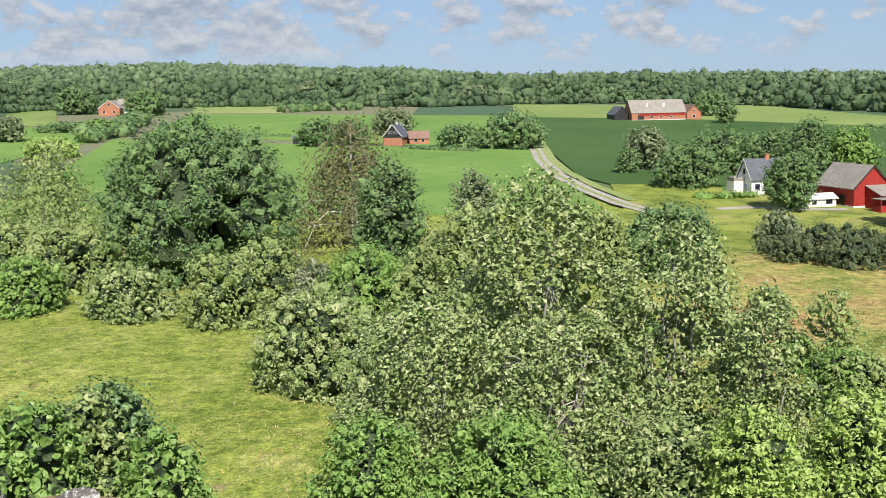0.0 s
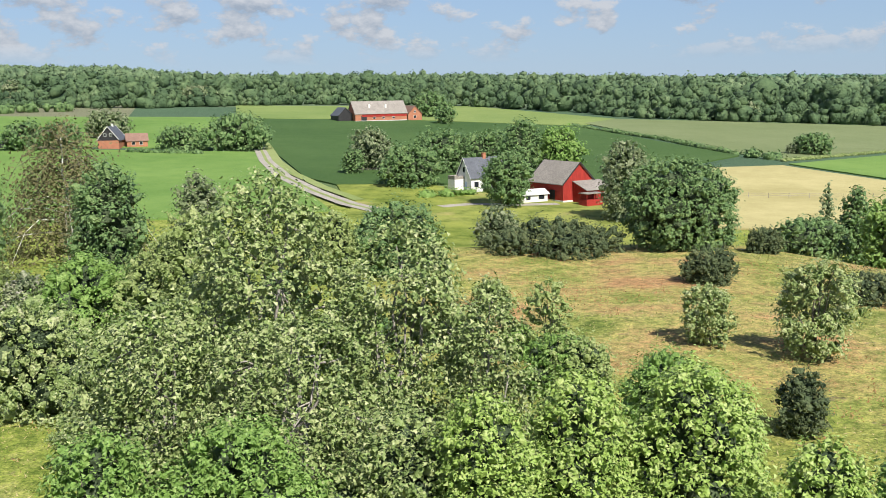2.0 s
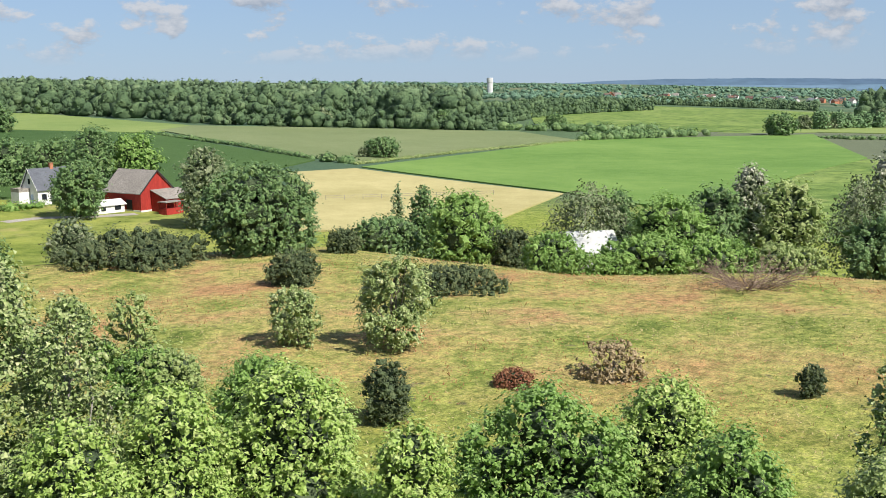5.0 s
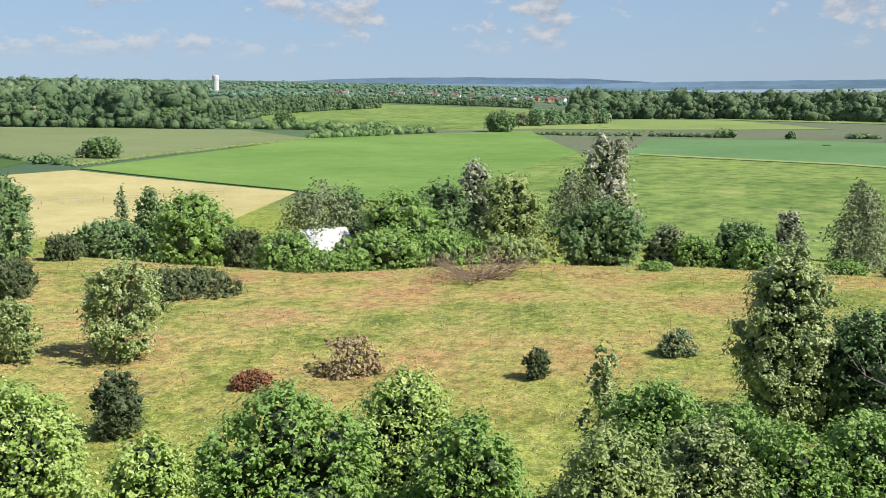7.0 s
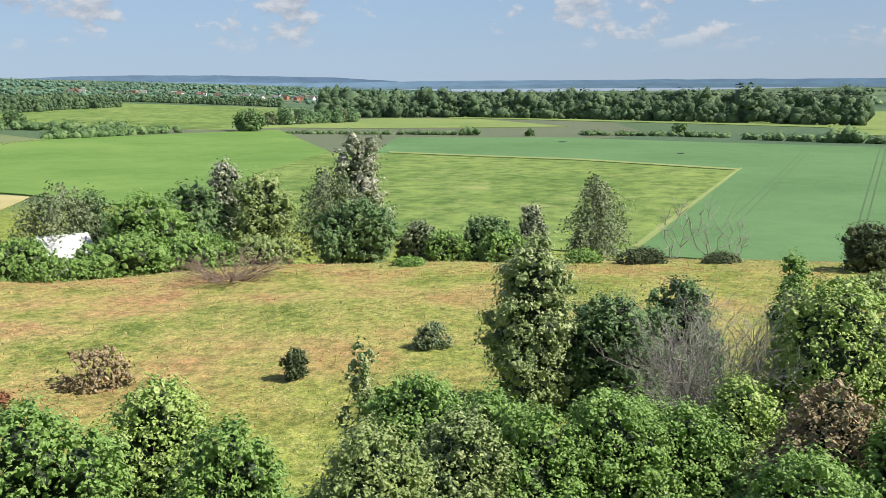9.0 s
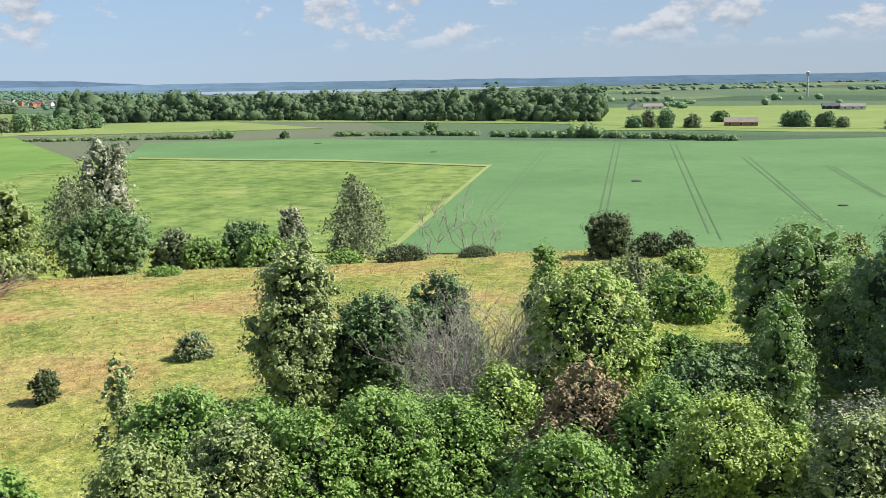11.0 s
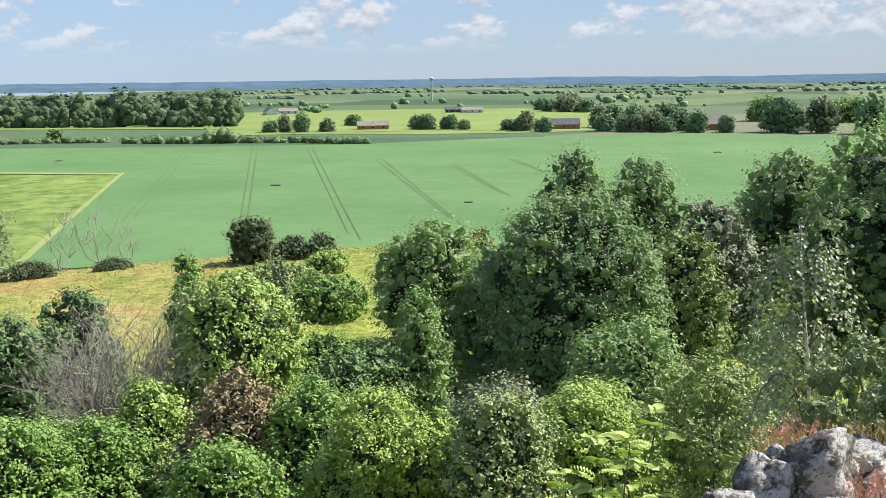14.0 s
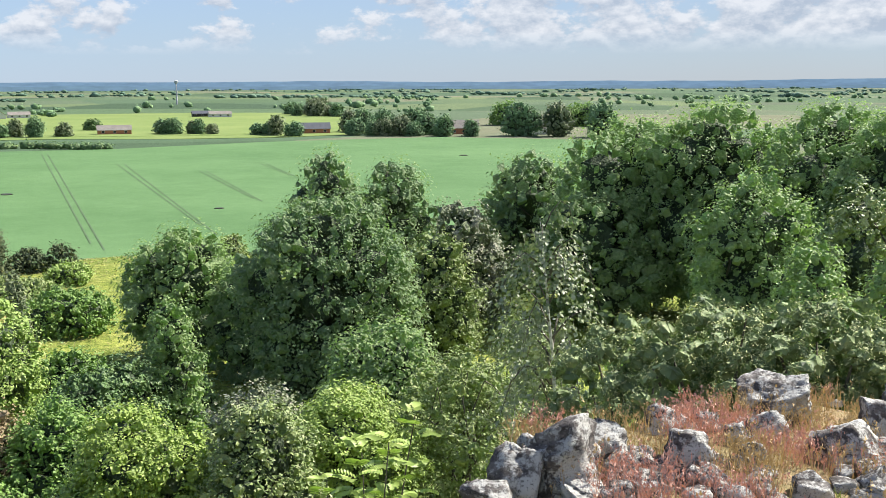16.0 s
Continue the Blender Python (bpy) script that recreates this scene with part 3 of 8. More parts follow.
def plant(kind, x, y, high, wide, leaves, size, seed, label, category, leaf="green", bark="bark", form="round", base=0.25, lobes=9, clump=0.12, trunk=1.0,
          up=0.5, wild=0.5, droop=0.3, slim=0.42, stems=1, gap=0.0, four=False, hang=0.0, sink=0.0, group="", twigs=12, solid=0.8, shag=0.24, loose=0.0):
    """A tree or bush: trunk with limbs that reach into the foliage masses, and a crown of leafy tufts over a dense, uneven inside.
    shag: the part of the leaves that stand out of the tufts; loose: leaves strewn through the crown."""
    rng = np.random.default_rng(seed)
    leaves = int(leaves * 0.92)
    z = ground_z(x, y) - 0.05 - sink
    root = thing(kind, x, y, z, 0, label, category, group)
    b = base * high
    big = leaves > 5000
    if not high > 3.3 and wide < 4.3:
        leaves = int(leaves * 0.6)
    lob = lobes_of(rng, high, wide, b, form, int(lobes * 1.4))
    if gap and form != "cone":
        lob = lob[:-3] + [(c, tuple(0.7 * k for k in e)) for c, e in lob[-3:]]
    c0a, axa = np.array([l[0] for l in lob], float), np.array([l[1] for l in lob], float)
    away = math.hypot(x, y)
    cr = (min(0.085, clump * 0.68) if big else 0.098 if away < 300 else 0.125) * math.sqrt(wide * min(high - b, wide * 1.5))
    cr = min(cr, 0.0105 * away)
    cen, dirs = crown_clumps(rng, lob, cr, gap, seed, wide)
    cen[:, 2] = np.maximum(cen[:, 2], 0.1 * high * rng.random(len(cen)) + 0.05)
    nc = len(cen)
    scn = rng.uniform(0.55, 1.35, nc) * cr
    cen = cen + dirs * (rng.normal(0, 0.22, nc) * cr)[:, None]
    face = unit(dirs + np.array((0, 0, 0.6)))
    per = np.maximum(3, rng.normal(leaves / nc, leaves / nc * 0.2, nc) * (scn / cr) ** 1.5).astype(int)
    idx = np.repeat(np.arange(nc), per)
    m = len(idx)
    off = unit(rng.normal(0, 1, (m, 3)) + face[idx] * 0.9)
    far = np.where(rng.random(m) < shag, rng.uniform(1.0, 1.65, m), rng.uniform(0.6, 1.15, m))
    pts = cen[idx] + off * (scn[idx] * far)[:, None] * np.array([1, 1, 0.85])
    pts = pts + face[idx] * (np.clip((off * face[idx]).sum(1), 0, 1) * scn[idx] * 0.45)[:, None]
    out = unit(off + dirs[idx] * 0.35)
    if loose:
        k = int(loose * m)
        j = rng.integers(0, len(lob), k)
        o = unit(rng.normal(0, 1, (k, 3)))
        pts = np.concatenate([pts, c0a[j] + axa[j] * o * rng.uniform(0.4, 1.1, (k, 1))])
        out = np.concatenate([out, o])
    reach = np.percentile(np.hypot(pts[:, 0], pts[:, 1]), 97)
    zs = np.percentile(pts[:, 2], 99.6)
    fit = np.array([min(1.5, wide / 2 / reach)] * 2 + [high / zs])
    pts = pts * fit
    if hang:
        pts[:, 2] -= hang * rng.random(len(pts)) ** 1.5 * high
    pts[:, 2] = np.maximum(pts[:, 2], 0.03)
    crown = new("crown", leaf_mesh("crown", pts, out, np.full(len(pts), size * (1.45 if away < 45 else 1.3)), leaf, rng, up, wild, droop, slim, four))
    crown.parent = root
    if solid:
        tufts("foliage", cen * fit, face, scn * (0.30 + 0.25 * solid), leaf, root, rng, 1, 0.55)
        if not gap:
            # opaque cores, coloured dark to stand in for shade between the tufts
            lumps("dark_core", c0a * fit, axa[:, 0] * 0.9 * solid, axa[:, 2] / axa[:, 0], "shade_leaf", root, rng, 1)
    # trunk and limbs
    vs, fs = [], []
    thick = (0.014 * min(high, wide * 1.6) + 0.010 * wide) * trunk
    ends = sorted(lob, key=lambda l: -l[0][2])
    for s in range(stems):
        foot = (rng.normal(0, 0.03 * wide * (stems > 1)), rng.normal(0, 0.03 * wide * (stems > 1)), -0.25)
        mine = ends[s::stems]
        top = np.array(mine[0][0])
        spine = bent(foot, top, rng, 6, 0.035)
        rr = thick / math.sqrt(stems)
        tube(vs, fs, spine, [rr * 1.35] + [rr * (1 - 0.14 * i) for i in range(1, 7)], 6 if big else 5)
        for l in mine[1::2]:
            h = min(0.85, max(0.12, (l[0][2] / high) * 0.62))
            a = spine[min(5, int(h * 6))]
            limb = bent(a, l[0], rng, 4 if big else 2, 0.07)
            tube(vs, fs, limb, [rr * 0.5, rr * 0.42, rr * 0.33, rr * 0.25, rr * 0.16] if big else [rr * 0.5, rr * 0.33, rr * 0.16], 4)
    for k in range(min(nc, twigs if big else 0)):
        near = int(np.argmin(((c0a - cen[k]) ** 2).sum(1)))
        tube(vs, fs, bent(c0a[near], cen[k] * fit, rng, 3, 0.08), [thick * 0.16, thick * 0.12, thick * 0.08, thick * 0.03], 3)
    mesh_ob("trunk", vs, fs, bark, root, smooth=True)
    return root


def bare(kind, x, y, high, wide, seed, label, category, bark="dead", stems=6, twigs=5, thick=0.03, spread=1.0):
    """A leafless shrub or tree: stems that fork three times."""
    rng = np.random.default_rng(seed)
    z = ground_z(x, y) - 0.05
    root = thing(kind, x, y, z, 0, label, category)
    for s in range(stems):
        vs, fs = [], []
        g = 2 * math.pi * s / stems + rng.uniform(-0.4, 0.4)
        k = rng.uniform(0.25, 0.5) * wide * spread
        tip = np.array((math.cos(g) * k, math.sin(g) * k, high * rng.uniform(0.7, 1.0) * (1 - 0.25 * (k / wide))))
        foot = np.array((math.cos(g) * 0.04 * wide, math.sin(g) * 0.04 * wide, -0.2))
        spine = bent(foot, tip, rng, 6, 0.05)
        tube(vs, fs, spine, [thick * (1 - 0.14 * i) for i in range(7)], 5)
        for i in range(twigs):
            a = spine[int(rng.integers(2, 6))]
            d = unit((tip - foot) / np.linalg.norm(tip - foot) + rng.normal(0, 0.55, 3))
            e = a + d * high * rng.uniform(0.2, 0.42)
            sub = bent(a, e, rng, 3, 0.07)
            tube(vs, fs, sub, [thick * 0.5, thick * 0.38, thick * 0.27, thick * 0.15], 4)
            for j in range(twigs):
                a2 = sub[int(rng.integers(1, 4))]
                e2 = a2 + unit(d + rng.normal(0, 0.6, 3)) * high * rng.uniform(0.08, 0.2)
                tube(vs, fs, bent(a2, e2, rng, 2, 0.08), [thick * 0.2, thick * 0.16, thick * 0.07], 3)
        mesh_ob("stem", vs, fs, bark, root)
    return root


def birch(x, y, high, wide, leaves, size, seed, label, leaf="olive", start=0.3, arms=26, droop=0.5, thick=0.05, four=False, kind="birch_tree", strands=9, fuzz=0.035):
    """A birch: a pale trunk, thin arching arms and leaves on hanging twigs."""
    rng = np.random.default_rng(seed)
    root = thing(kind, x, y, ground_z(x, y) - 0.05, 0, label, "tree")
    lean = rng.normal(0, 0.03 * high, 2)
    spine = [np.array((lean[0] * u * u + rng.normal(0, 0.008 * high) * (u > 0), lean[1] * u * u + rng.normal(0, 0.008 * high) * (u > 0), -0.3 + (high * 0.97 + 0.3) * u)) for u in np.linspace(0, 1, 10)]
    vs, fs = [], []
    tube(vs, fs, spine, [thick * (1.15 - 1.08 * i / 9) for i in range(10)], 8)
    mesh_ob("trunk", vs, fs, "birch", root, smooth=True)
    pts, outs = [], []
    for i in range(arms):
        u = start + (0.97 - start) * (i + rng.random()) / arms
        q = u * 9
        a = spine[int(q)] + (spine[min(9, int(q) + 1)] - spine[int(q)]) * (q % 1)
        g = i * 2.4 + rng.uniform(-0.5, 0.5)
        v = (u - start) / (1 - start)
        reach = wide / 2 * (0.35 + 0.75 * math.sin(math.pi * min(1, 0.22 + 0.72 * v))) * rng.uniform(0.65, 1.1)
        rise = high * rng.uniform(0.05, 0.13)
        fall = reach * droop * rng.uniform(0.6, 1.4)
        arm = [a + np.array((math.cos(g) * reach * s, math.sin(g) * reach * s, rise * math.sin(s * 2.2) - fall * s ** 3)) for s in (0, 0.25, 0.5, 0.75, 1)]
        tk = thick * 0.32 * (1.1 - 0.6 * v)
        vs, fs = [], []
        tube(vs, fs, arm, [tk, tk * .8, tk * .6, tk * .4, tk * .15], 5)
        mesh_ob("branch", vs, fs, "bark" if u > 0.5 else "birch", root)
        m = int(leaves / arms * reach / (wide * 0.4)) + 4
        s = rng.uniform(0.18, 1.04, m)
        w = np.clip(s * 4, 0, 3.999)
        arr = np.array(arm + [arm[-1] * 2 - arm[-2]])
        base = arr[w.astype(int)] + (arr[w.astype(int) + 1] - arr[w.astype(int)]) * (w % 1)[:, None]
        strand = rng.integers(0, strands, m)
        jit = np.stack([np.sin(strand * 2.1 + i), np.cos(strand * 3.7 + i), np.zeros(m)], 1) * 0.13 * reach
        hangs = rng.random(m) ** 1.3 * droop * wide * 0.32 * (0.4 + s)
        pts.append(base + jit * s[:, None] + np.stack([np.zeros(m), np.zeros(m), -hangs], 1) + rng.normal(0, fuzz * wide, (m, 3)))
        outs.append(np.tile(np.array((math.cos(g), math.sin(g), 0.4)), (m, 1)))
    pts = np.concatenate(pts)
    pts[:, 2] = np.maximum(pts[:, 2], 0.05)
    crown = new("crown", leaf_mesh("crown", pts, unit(np.concatenate(outs)), size, leaf, rng, 0.3, 1.0, 0.8, 0.42, four))
    crown.parent = root
    return root


def juniper(x, y, high, wide, sprays, seed, label):
    """A broad juniper: limbs that reach out in layers, each end a plume of short needled twigs that nods at its tip, over a dense inside."""
    rng = np.random.default_rng(seed)
    root = thing("juniper_bush", x, y, ground_z(x, y) - 0.05, 0, label, "bush")
    cen, face, rad = [], [], []
    vs, fs = [], []
    for i in range(sprays):
        g = i * 2.4 + rng.uniform(-0.4, 0.4)
        v = ((i + rng.random()) / sprays) ** 0.8
        k = wide / 2 * math.sqrt(max(0.03, 1 - v ** 2.6)) * rng.uniform(0.72, 1.08)
        o = np.array((math.cos(g), math.sin(g), 0.0))
        end = o * k + np.array((0, 0, high * (0.04 + 0.93 * v) + rng.normal(0, 0.05)))
        d = unit(o + np.array((0, 0, 0.1 + 0.5 * v)) + rng.normal(0, 0.15, 3))
        if i % 6 == 0:
            tube(vs, fs, [(0, 0, 0.1), end * np.array((.5, .5, .8)), end], [0.03, 0.02, 0.008], 4)
        ln = rng.uniform(0.22, 0.42)
        for j in range(4):
            u = j / 3
            cen.append(end + d * ln * (u - 0.6) - np.array((0, 0, 0.16 * u * u)) + rng.normal(0, 0.03, 3))
            face.append(unit(d + np.array((0, 0, 0.25 - 0.9 * u))))
            rad.append(rng.uniform(0.09, 0.14) * (1.15 - 0.55 * u))
    cen, face, rad = np.array(cen), np.array(face), np.array(rad)
    cen[:, 2] = np.maximum(cen[:, 2], 0.05)
    mesh_ob("stem", vs, fs, "bark", root)
    tufts("foliage", cen, face, rad * 0.7, "juniper_near", root, rng, 1, 0.5)
    for name, mat, per, lo, hi, size in (("needles", "juniper_near", 34, 0.5, 1.25, 0.036), ("young_growth", "juniper_tip", 22, 0.85, 1.5, 0.034)):
        idx = np.repeat(np.arange(len(cen)), per)
        m = len(idx)
        up = np.array((0, 0, 0.7 if mat == "juniper_tip" else 0.0))
        off = unit(rng.normal(0, 1, (m, 3)) + face[idx] * 0.8 + up)
        p = cen[idx] + off * (rad[idx] * rng.uniform(lo, hi, m))[:, None]
        p[:, 2] = np.maximum(p[:, 2], 0.03)
        new(name, leaf_mesh(name, p, unit(off + face[idx] * 0.5), size, mat, rng, 0.5, 0.9, 0.5, 0.2)).parent = root
    m = 50
    q = unit(rng.normal(0, 1, (m, 3))) * rng.uniform(0.2, 0.72, (m, 1)) * np.array((wide / 2, wide / 2, high * 0.9))
    q[:, 2] = np.abs(q[:, 2]) + 0.1
    lumps("dense_foliage", q, np.full(m, 0.14 * wide), np.full(m, 0.7), "juniper_near", root, rng)
    return root


# ---- ground ----
def make_ground():
    na, nr = 380, 140
    rr = np.concatenate([[0.0], np.geomspace(0.9, 4950, nr - 1)])
    aa = np.radians(np.arange(na) * 360 / na)
    R, A = np.meshgrid(rr, aa, indexing="ij")
    X, Y = R * np.sin(A), R * np.cos(A)
    Z = height(X, Y)
    co = np.stack([X, Y, Z], -1).reshape(-1, 3).astype(np.float32)
    i, j = np.meshgrid(np.arange(nr - 1), np.arange(na), indexing="ij")
    j2 = (j + 1) % na
    q = np.stack([i * na + j, i * na + j2, (i + 1) * na + j2, (i + 1) * na + j], -1).reshape(-1, 4)[:, ::-1]
    me = bpy.data.meshes.new("ground")
    me.vertices.add(len(co))
    me.vertices.foreach_set("co", co.reshape(-1))
    me.loops.add(q.size)
    me.loops.foreach_set("vertex_index", q.reshape(-1).astype(np.int32))
    me.polygons.add(len(q))
    me.polygons.foreach_set("loop_start", np.arange(0, q.size, 4, dtype=np.int32))
    me.polygons.foreach_set("use_smooth", np.ones(len(q), bool))
    me.update(calc_edges=True)
    me.validate()
    deg = np.degrees(np.arctan2(X, Y))
    dry = ss(8, 20, deg) * (1 - ss(86, 98, deg)) * ss(33, 55, R) * (1 - ss(88, 110, R)) * (1 - 0.35 * ss(50, 72, deg))
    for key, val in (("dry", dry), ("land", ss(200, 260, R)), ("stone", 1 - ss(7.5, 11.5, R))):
        a = me.attributes.new(key, "FLOAT", "POINT")
        a.data.foreach_set("value", val.reshape(-1).astype(np.float32))
    me.materials.append(M["ground"])
    tagged(new("ground", me), "grassy hillside and patchwork farmland reaching to the horizon", "ground", kind="structure")


make_ground()


def sheet(name, ring, mat, lift, label, category="field", step=14.0):
    """A patch of land lying on the ground: a plan outline cut into a fine net and draped."""
    bm = bmesh.new()
    bm.faces.new([bm.verts.new((x, y, 0)) for x, y in ring])
    for k in (0, 1):
        vals = [p[k] for p in ring]
        v = min(vals) + step
        while v < max(vals):
            n = (1, 0, 0) if k == 0 else (0, 1, 0)
            bmesh.ops.bisect_plane(bm, geom=bm.verts[:] + bm.edges[:] + bm.faces[:], dist=1e-4, plane_co=(v if k == 0 else 0, v if k else 0, 0), plane_no=n)
            v += step
    for v in bm.verts:
        v.co.z = ground_z(v.co.x, v.co.y) + lift
    bmesh.ops.triangulate(bm, faces=bm.faces[:])
    bmesh.ops.recalc_face_normals(bm, faces=bm.faces[:])
    if sum(f.normal.z for f in bm.faces) < 0:
        bmesh.ops.reverse_faces(bm, faces=bm.faces[:])
    rim = bmesh.ops.extrude_edge_only(bm, edges=[e for e in bm.edges if e.is_boundary])
    for v in rim["geom"]:
        if isinstance(v, bmesh.types.BMVert):
            v.co.z -= lift + 0.5
    ob = part(name, bm, mat)
    return tagged(ob, label, category, kind="structure")


def strip(name, pts, wide, mat, lift, label, category="road", step=8.0):
    """A band of even width along a path on the ground."""
    fine = []
    for a, b in zip(pts, pts[1:]):
        n = max(1, int(math.dist(a, b) / step))
        fine += [(a[0] + (b[0] - a[0]) * i / n, a[1] + (b[1] - a[1]) * i / n) for i in range(n)]
    fine.append(pts[-1])
    vs, fs = [], []
    for i, (x, y) in enumerate(fine):
        a, b = fine[max(0, i - 1)], fine[min(len(fine) - 1, i + 1)]
        dx, dy = b[0] - a[0], b[1] - a[1]
        ln = math.hypot(dx, dy)
        nx, ny = -dy / ln * wide / 2, dx / ln * wide / 2
        for s in (-1, 1):
            vs.append((x + nx * s, y + ny * s, ground_z(x + nx * s, y + ny * s) + lift))
        if i:
            fs.append((2 * i - 2, 2 * i - 2 + 1, 2 * i + 1, 2 * i))
    ob = mesh_ob(name, vs, [f[::-1] for f in fs], mat)
    return tagged(ob, label, category, kind="structure")


def leaf_stuff(name, cen, radius, count, size, mat, label, category, seed, squash=0.8, kind="stuff", core=0.0):
    """Many uneven clumps of foliage in one mesh: leaves, and with core a lumpy inner mass. cen: (n, 3); radius and count: (n,)."""
    rng = np.random.default_rng(seed)
    idx = np.repeat(np.arange(len(cen)), count)
    d = unit(rng.normal(0, 1, (len(idx), 3)))
    d[:, 2] = np.abs(d[:, 2]) * 1.0 - 0.25 * (rng.random(len(idx)) < 0.35)
    d = unit(d)

    def lump(q, i):
        return 1 + 0.20 * np.sin(q[:, 0] * 5 + i * 1.7) * np.sin(q[:, 1] * 5 + i) + 0.13 * np.sin(q[:, 2] * 8 + i * 2.3)

    p = cen[idx] + d * radius[idx][:, None] * (lump(d, idx) * rng.uniform(0.9, 1.08, len(idx)))[:, None] * np.array([1, 1, squash])
    me = leaf_mesh(name, p, d, size[idx], mat, rng, 0.5, 0.4, 0.2, 0.5)
    if core:
        n0 = len(me.vertices)
        vs, fs = [], []
        for i in range(len(cen)):
            v, f = BALLS[1]
            k = core * radius[i] * lump(v, i) * (1 + 0.17 * rng.normal(0, 1, len(v)))
            vs.append(cen[i] + v * k[:, None] * np.array([1, 1, squash]))
            fs.append(f + sum(len(q) for q in vs[:-1]) if len(vs) < 2 else f + base)
            base = (base if len(vs) > 1 else 0) + len(v)
        vs, fs = np.concatenate(vs), np.concatenate(fs)
        lv = np.empty(n0 * 3, np.float32)
        me.vertices.foreach_get("co", lv)
        co = np.concatenate([lv.reshape(-1, 3), vs]).astype(np.float32)
        tri = np.concatenate([np.arange(n0).reshape(-1, 3), fs + n0]).astype(np.int32)
        bpy.data.meshes.remove(me)
        me = bpy.data.meshes.new(name)
        me.vertices.add(len(co))
        me.vertices.foreach_set("co", co.reshape(-1))
        me.loops.add(tri.size)
        me.loops.foreach_set("vertex_index", tri.reshape(-1))
        me.polygons.add(len(tri))
        me.polygons.foreach_set("loop_start", np.arange(0, tri.size, 3, dtype=np.int32))
        me.materials.append(M[mat])
        me.update(calc_edges=True)
        me.validate()
    return tagged(new(name, me), label, category, kind=kind)


def wood(name, front, rows, grow, high, mat, label, seed, first=0):
    """A wood: rows of tree crowns behind its front edge, from the row first on. front: (bearing, distance) pairs."""
    rng = np.random.default_rng(seed)
    fa, fr = np.array(front).T
    cen, rad, cnt, siz = [], [], [], []
    for k in range(first, rows):
        f = grow ** k
        a = fa[0]
        while a < fa[-1]:
            r = np.interp(a, fa, fr) * f + rng.uniform(-6, 6) * f
            h = high * rng.uniform(0.6, 1.15) * (1 + 0.16 * math.sin(a * 2.1 + k) + 0.1 * math.sin(a * 5.3 + 2 * k))
            if k == 0:
                h *= rng.uniform(0.45, 1.0)
            w = h * rng.uniform(0.2, 0.36) * (1 + 0.00012 * r)
            x, y = r * math.sin(radians(a)), r * math.cos(radians(a))
            z = ground_z(x, y)
            n = int(min(36, max(9, 21000 / r)))
            for j in range(2 if r < 1300 else 1):
                s = w * (rng.uniform(0.6, 0.95) if r < 1300 else 1.1)
                g = rng.uniform(0, 6.28)
                o = w * 0.5 * (j > 0)
                cen.append((x + o * math.cos(g), y + o * math.sin(g), z + h - s * 1.1 - rng.uniform(0.2, 0.9) * w * (j > 0)))
                rad.append(s)
                cnt.append(n)
                siz.append(1.9 * s / math.sqrt(n))
            cen.append((x, y, z + h * (0.25 if k < 2 else 0.45)))
            rad.append(w * 1.25)
            cnt.append(n if k < 2 else 2)
            siz.append(2.0 * w / math.sqrt(n))
            a += math.degrees(w * 1.3 / r)
    return leaf_stuff(name, np.array(cen), np.array(rad), np.array(cnt), np.array(siz), mat, label, "wood", seed, 1.05, "stuff", 0.92)


def hedge(pts, high, wide, seed, label, mat="oak", step=None):
    """A field hedge: uneven clumps of foliage along a line."""
    rng = np.random.default_rng(seed)
    cen, rad, cnt, siz = [], [], [], []
    for a, b in zip(pts, pts[1:]):
        n = max(1, int(math.dist(a, b) / (step or wide * 0.55)))
        for i in range(n):
            u = (i + rng.random()) / n
            x, y = a[0] + (b[0] - a[0]) * u + rng.normal(0, wide * 0.12), a[1] + (b[1] - a[1]) * u + rng.normal(0, wide * 0.12)
            h = high * rng.uniform(0.55, 1.15)
            w = wide * rng.uniform(0.4, 0.65)
            cen.append((x, y, ground_z(x, y) + h * 0.35))
            rad.append(w)
            m = 50
            cnt.append(m)
            siz.append(2.0 * w / math.sqrt(m))
    return leaf_stuff("hedge", np.array(cen), np.array(rad), np.array(cnt), np.array(siz), mat, label, "hedge", seed, high / wide * 1.1, "stuff", 0.85)


def ridge(name, r, z0, top, rough, seed, colour, glow, a0=-60, a1=175):
    """A far line of hills: a plain backdrop, with haze put into its blue colour and glow."""
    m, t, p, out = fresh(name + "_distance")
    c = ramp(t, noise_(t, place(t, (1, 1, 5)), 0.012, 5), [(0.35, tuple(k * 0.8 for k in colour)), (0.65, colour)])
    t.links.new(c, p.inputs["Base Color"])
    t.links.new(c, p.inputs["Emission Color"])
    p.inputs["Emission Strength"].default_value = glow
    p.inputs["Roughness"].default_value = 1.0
    M[name] = m
    vs, fs = [], []
    n = 700
    for i in range(n + 1):
        a = a0 + (a1 - a0) * i / n
        x, y = r * math.sin(radians(a)), r * math.cos(radians(a))
        h = top * (1 if a1 - a0 > 100 else math.sin(math.pi * i / n) ** 0.35) + rough * (noise.noise((a * 0.09, seed, 0)) + 0.35 * noise.noise((a * 0.6, seed, 1)) + 0.10 * noise.noise((a * 5, seed, 2)))
        vs += [(x, y, z0), (x, y, h), (x * 1.012, y * 1.012, h * 0.6)]
        if i:
            b = 3 * i
            fs += [(b - 3, b, b + 1, b - 2), (b - 2, b + 1, b + 2, b - 1)]
    ob = mesh_ob(name, vs, fs, name)
    tagged(ob, "hazy blue wooded hills along the horizon", "hills", kind="structure")


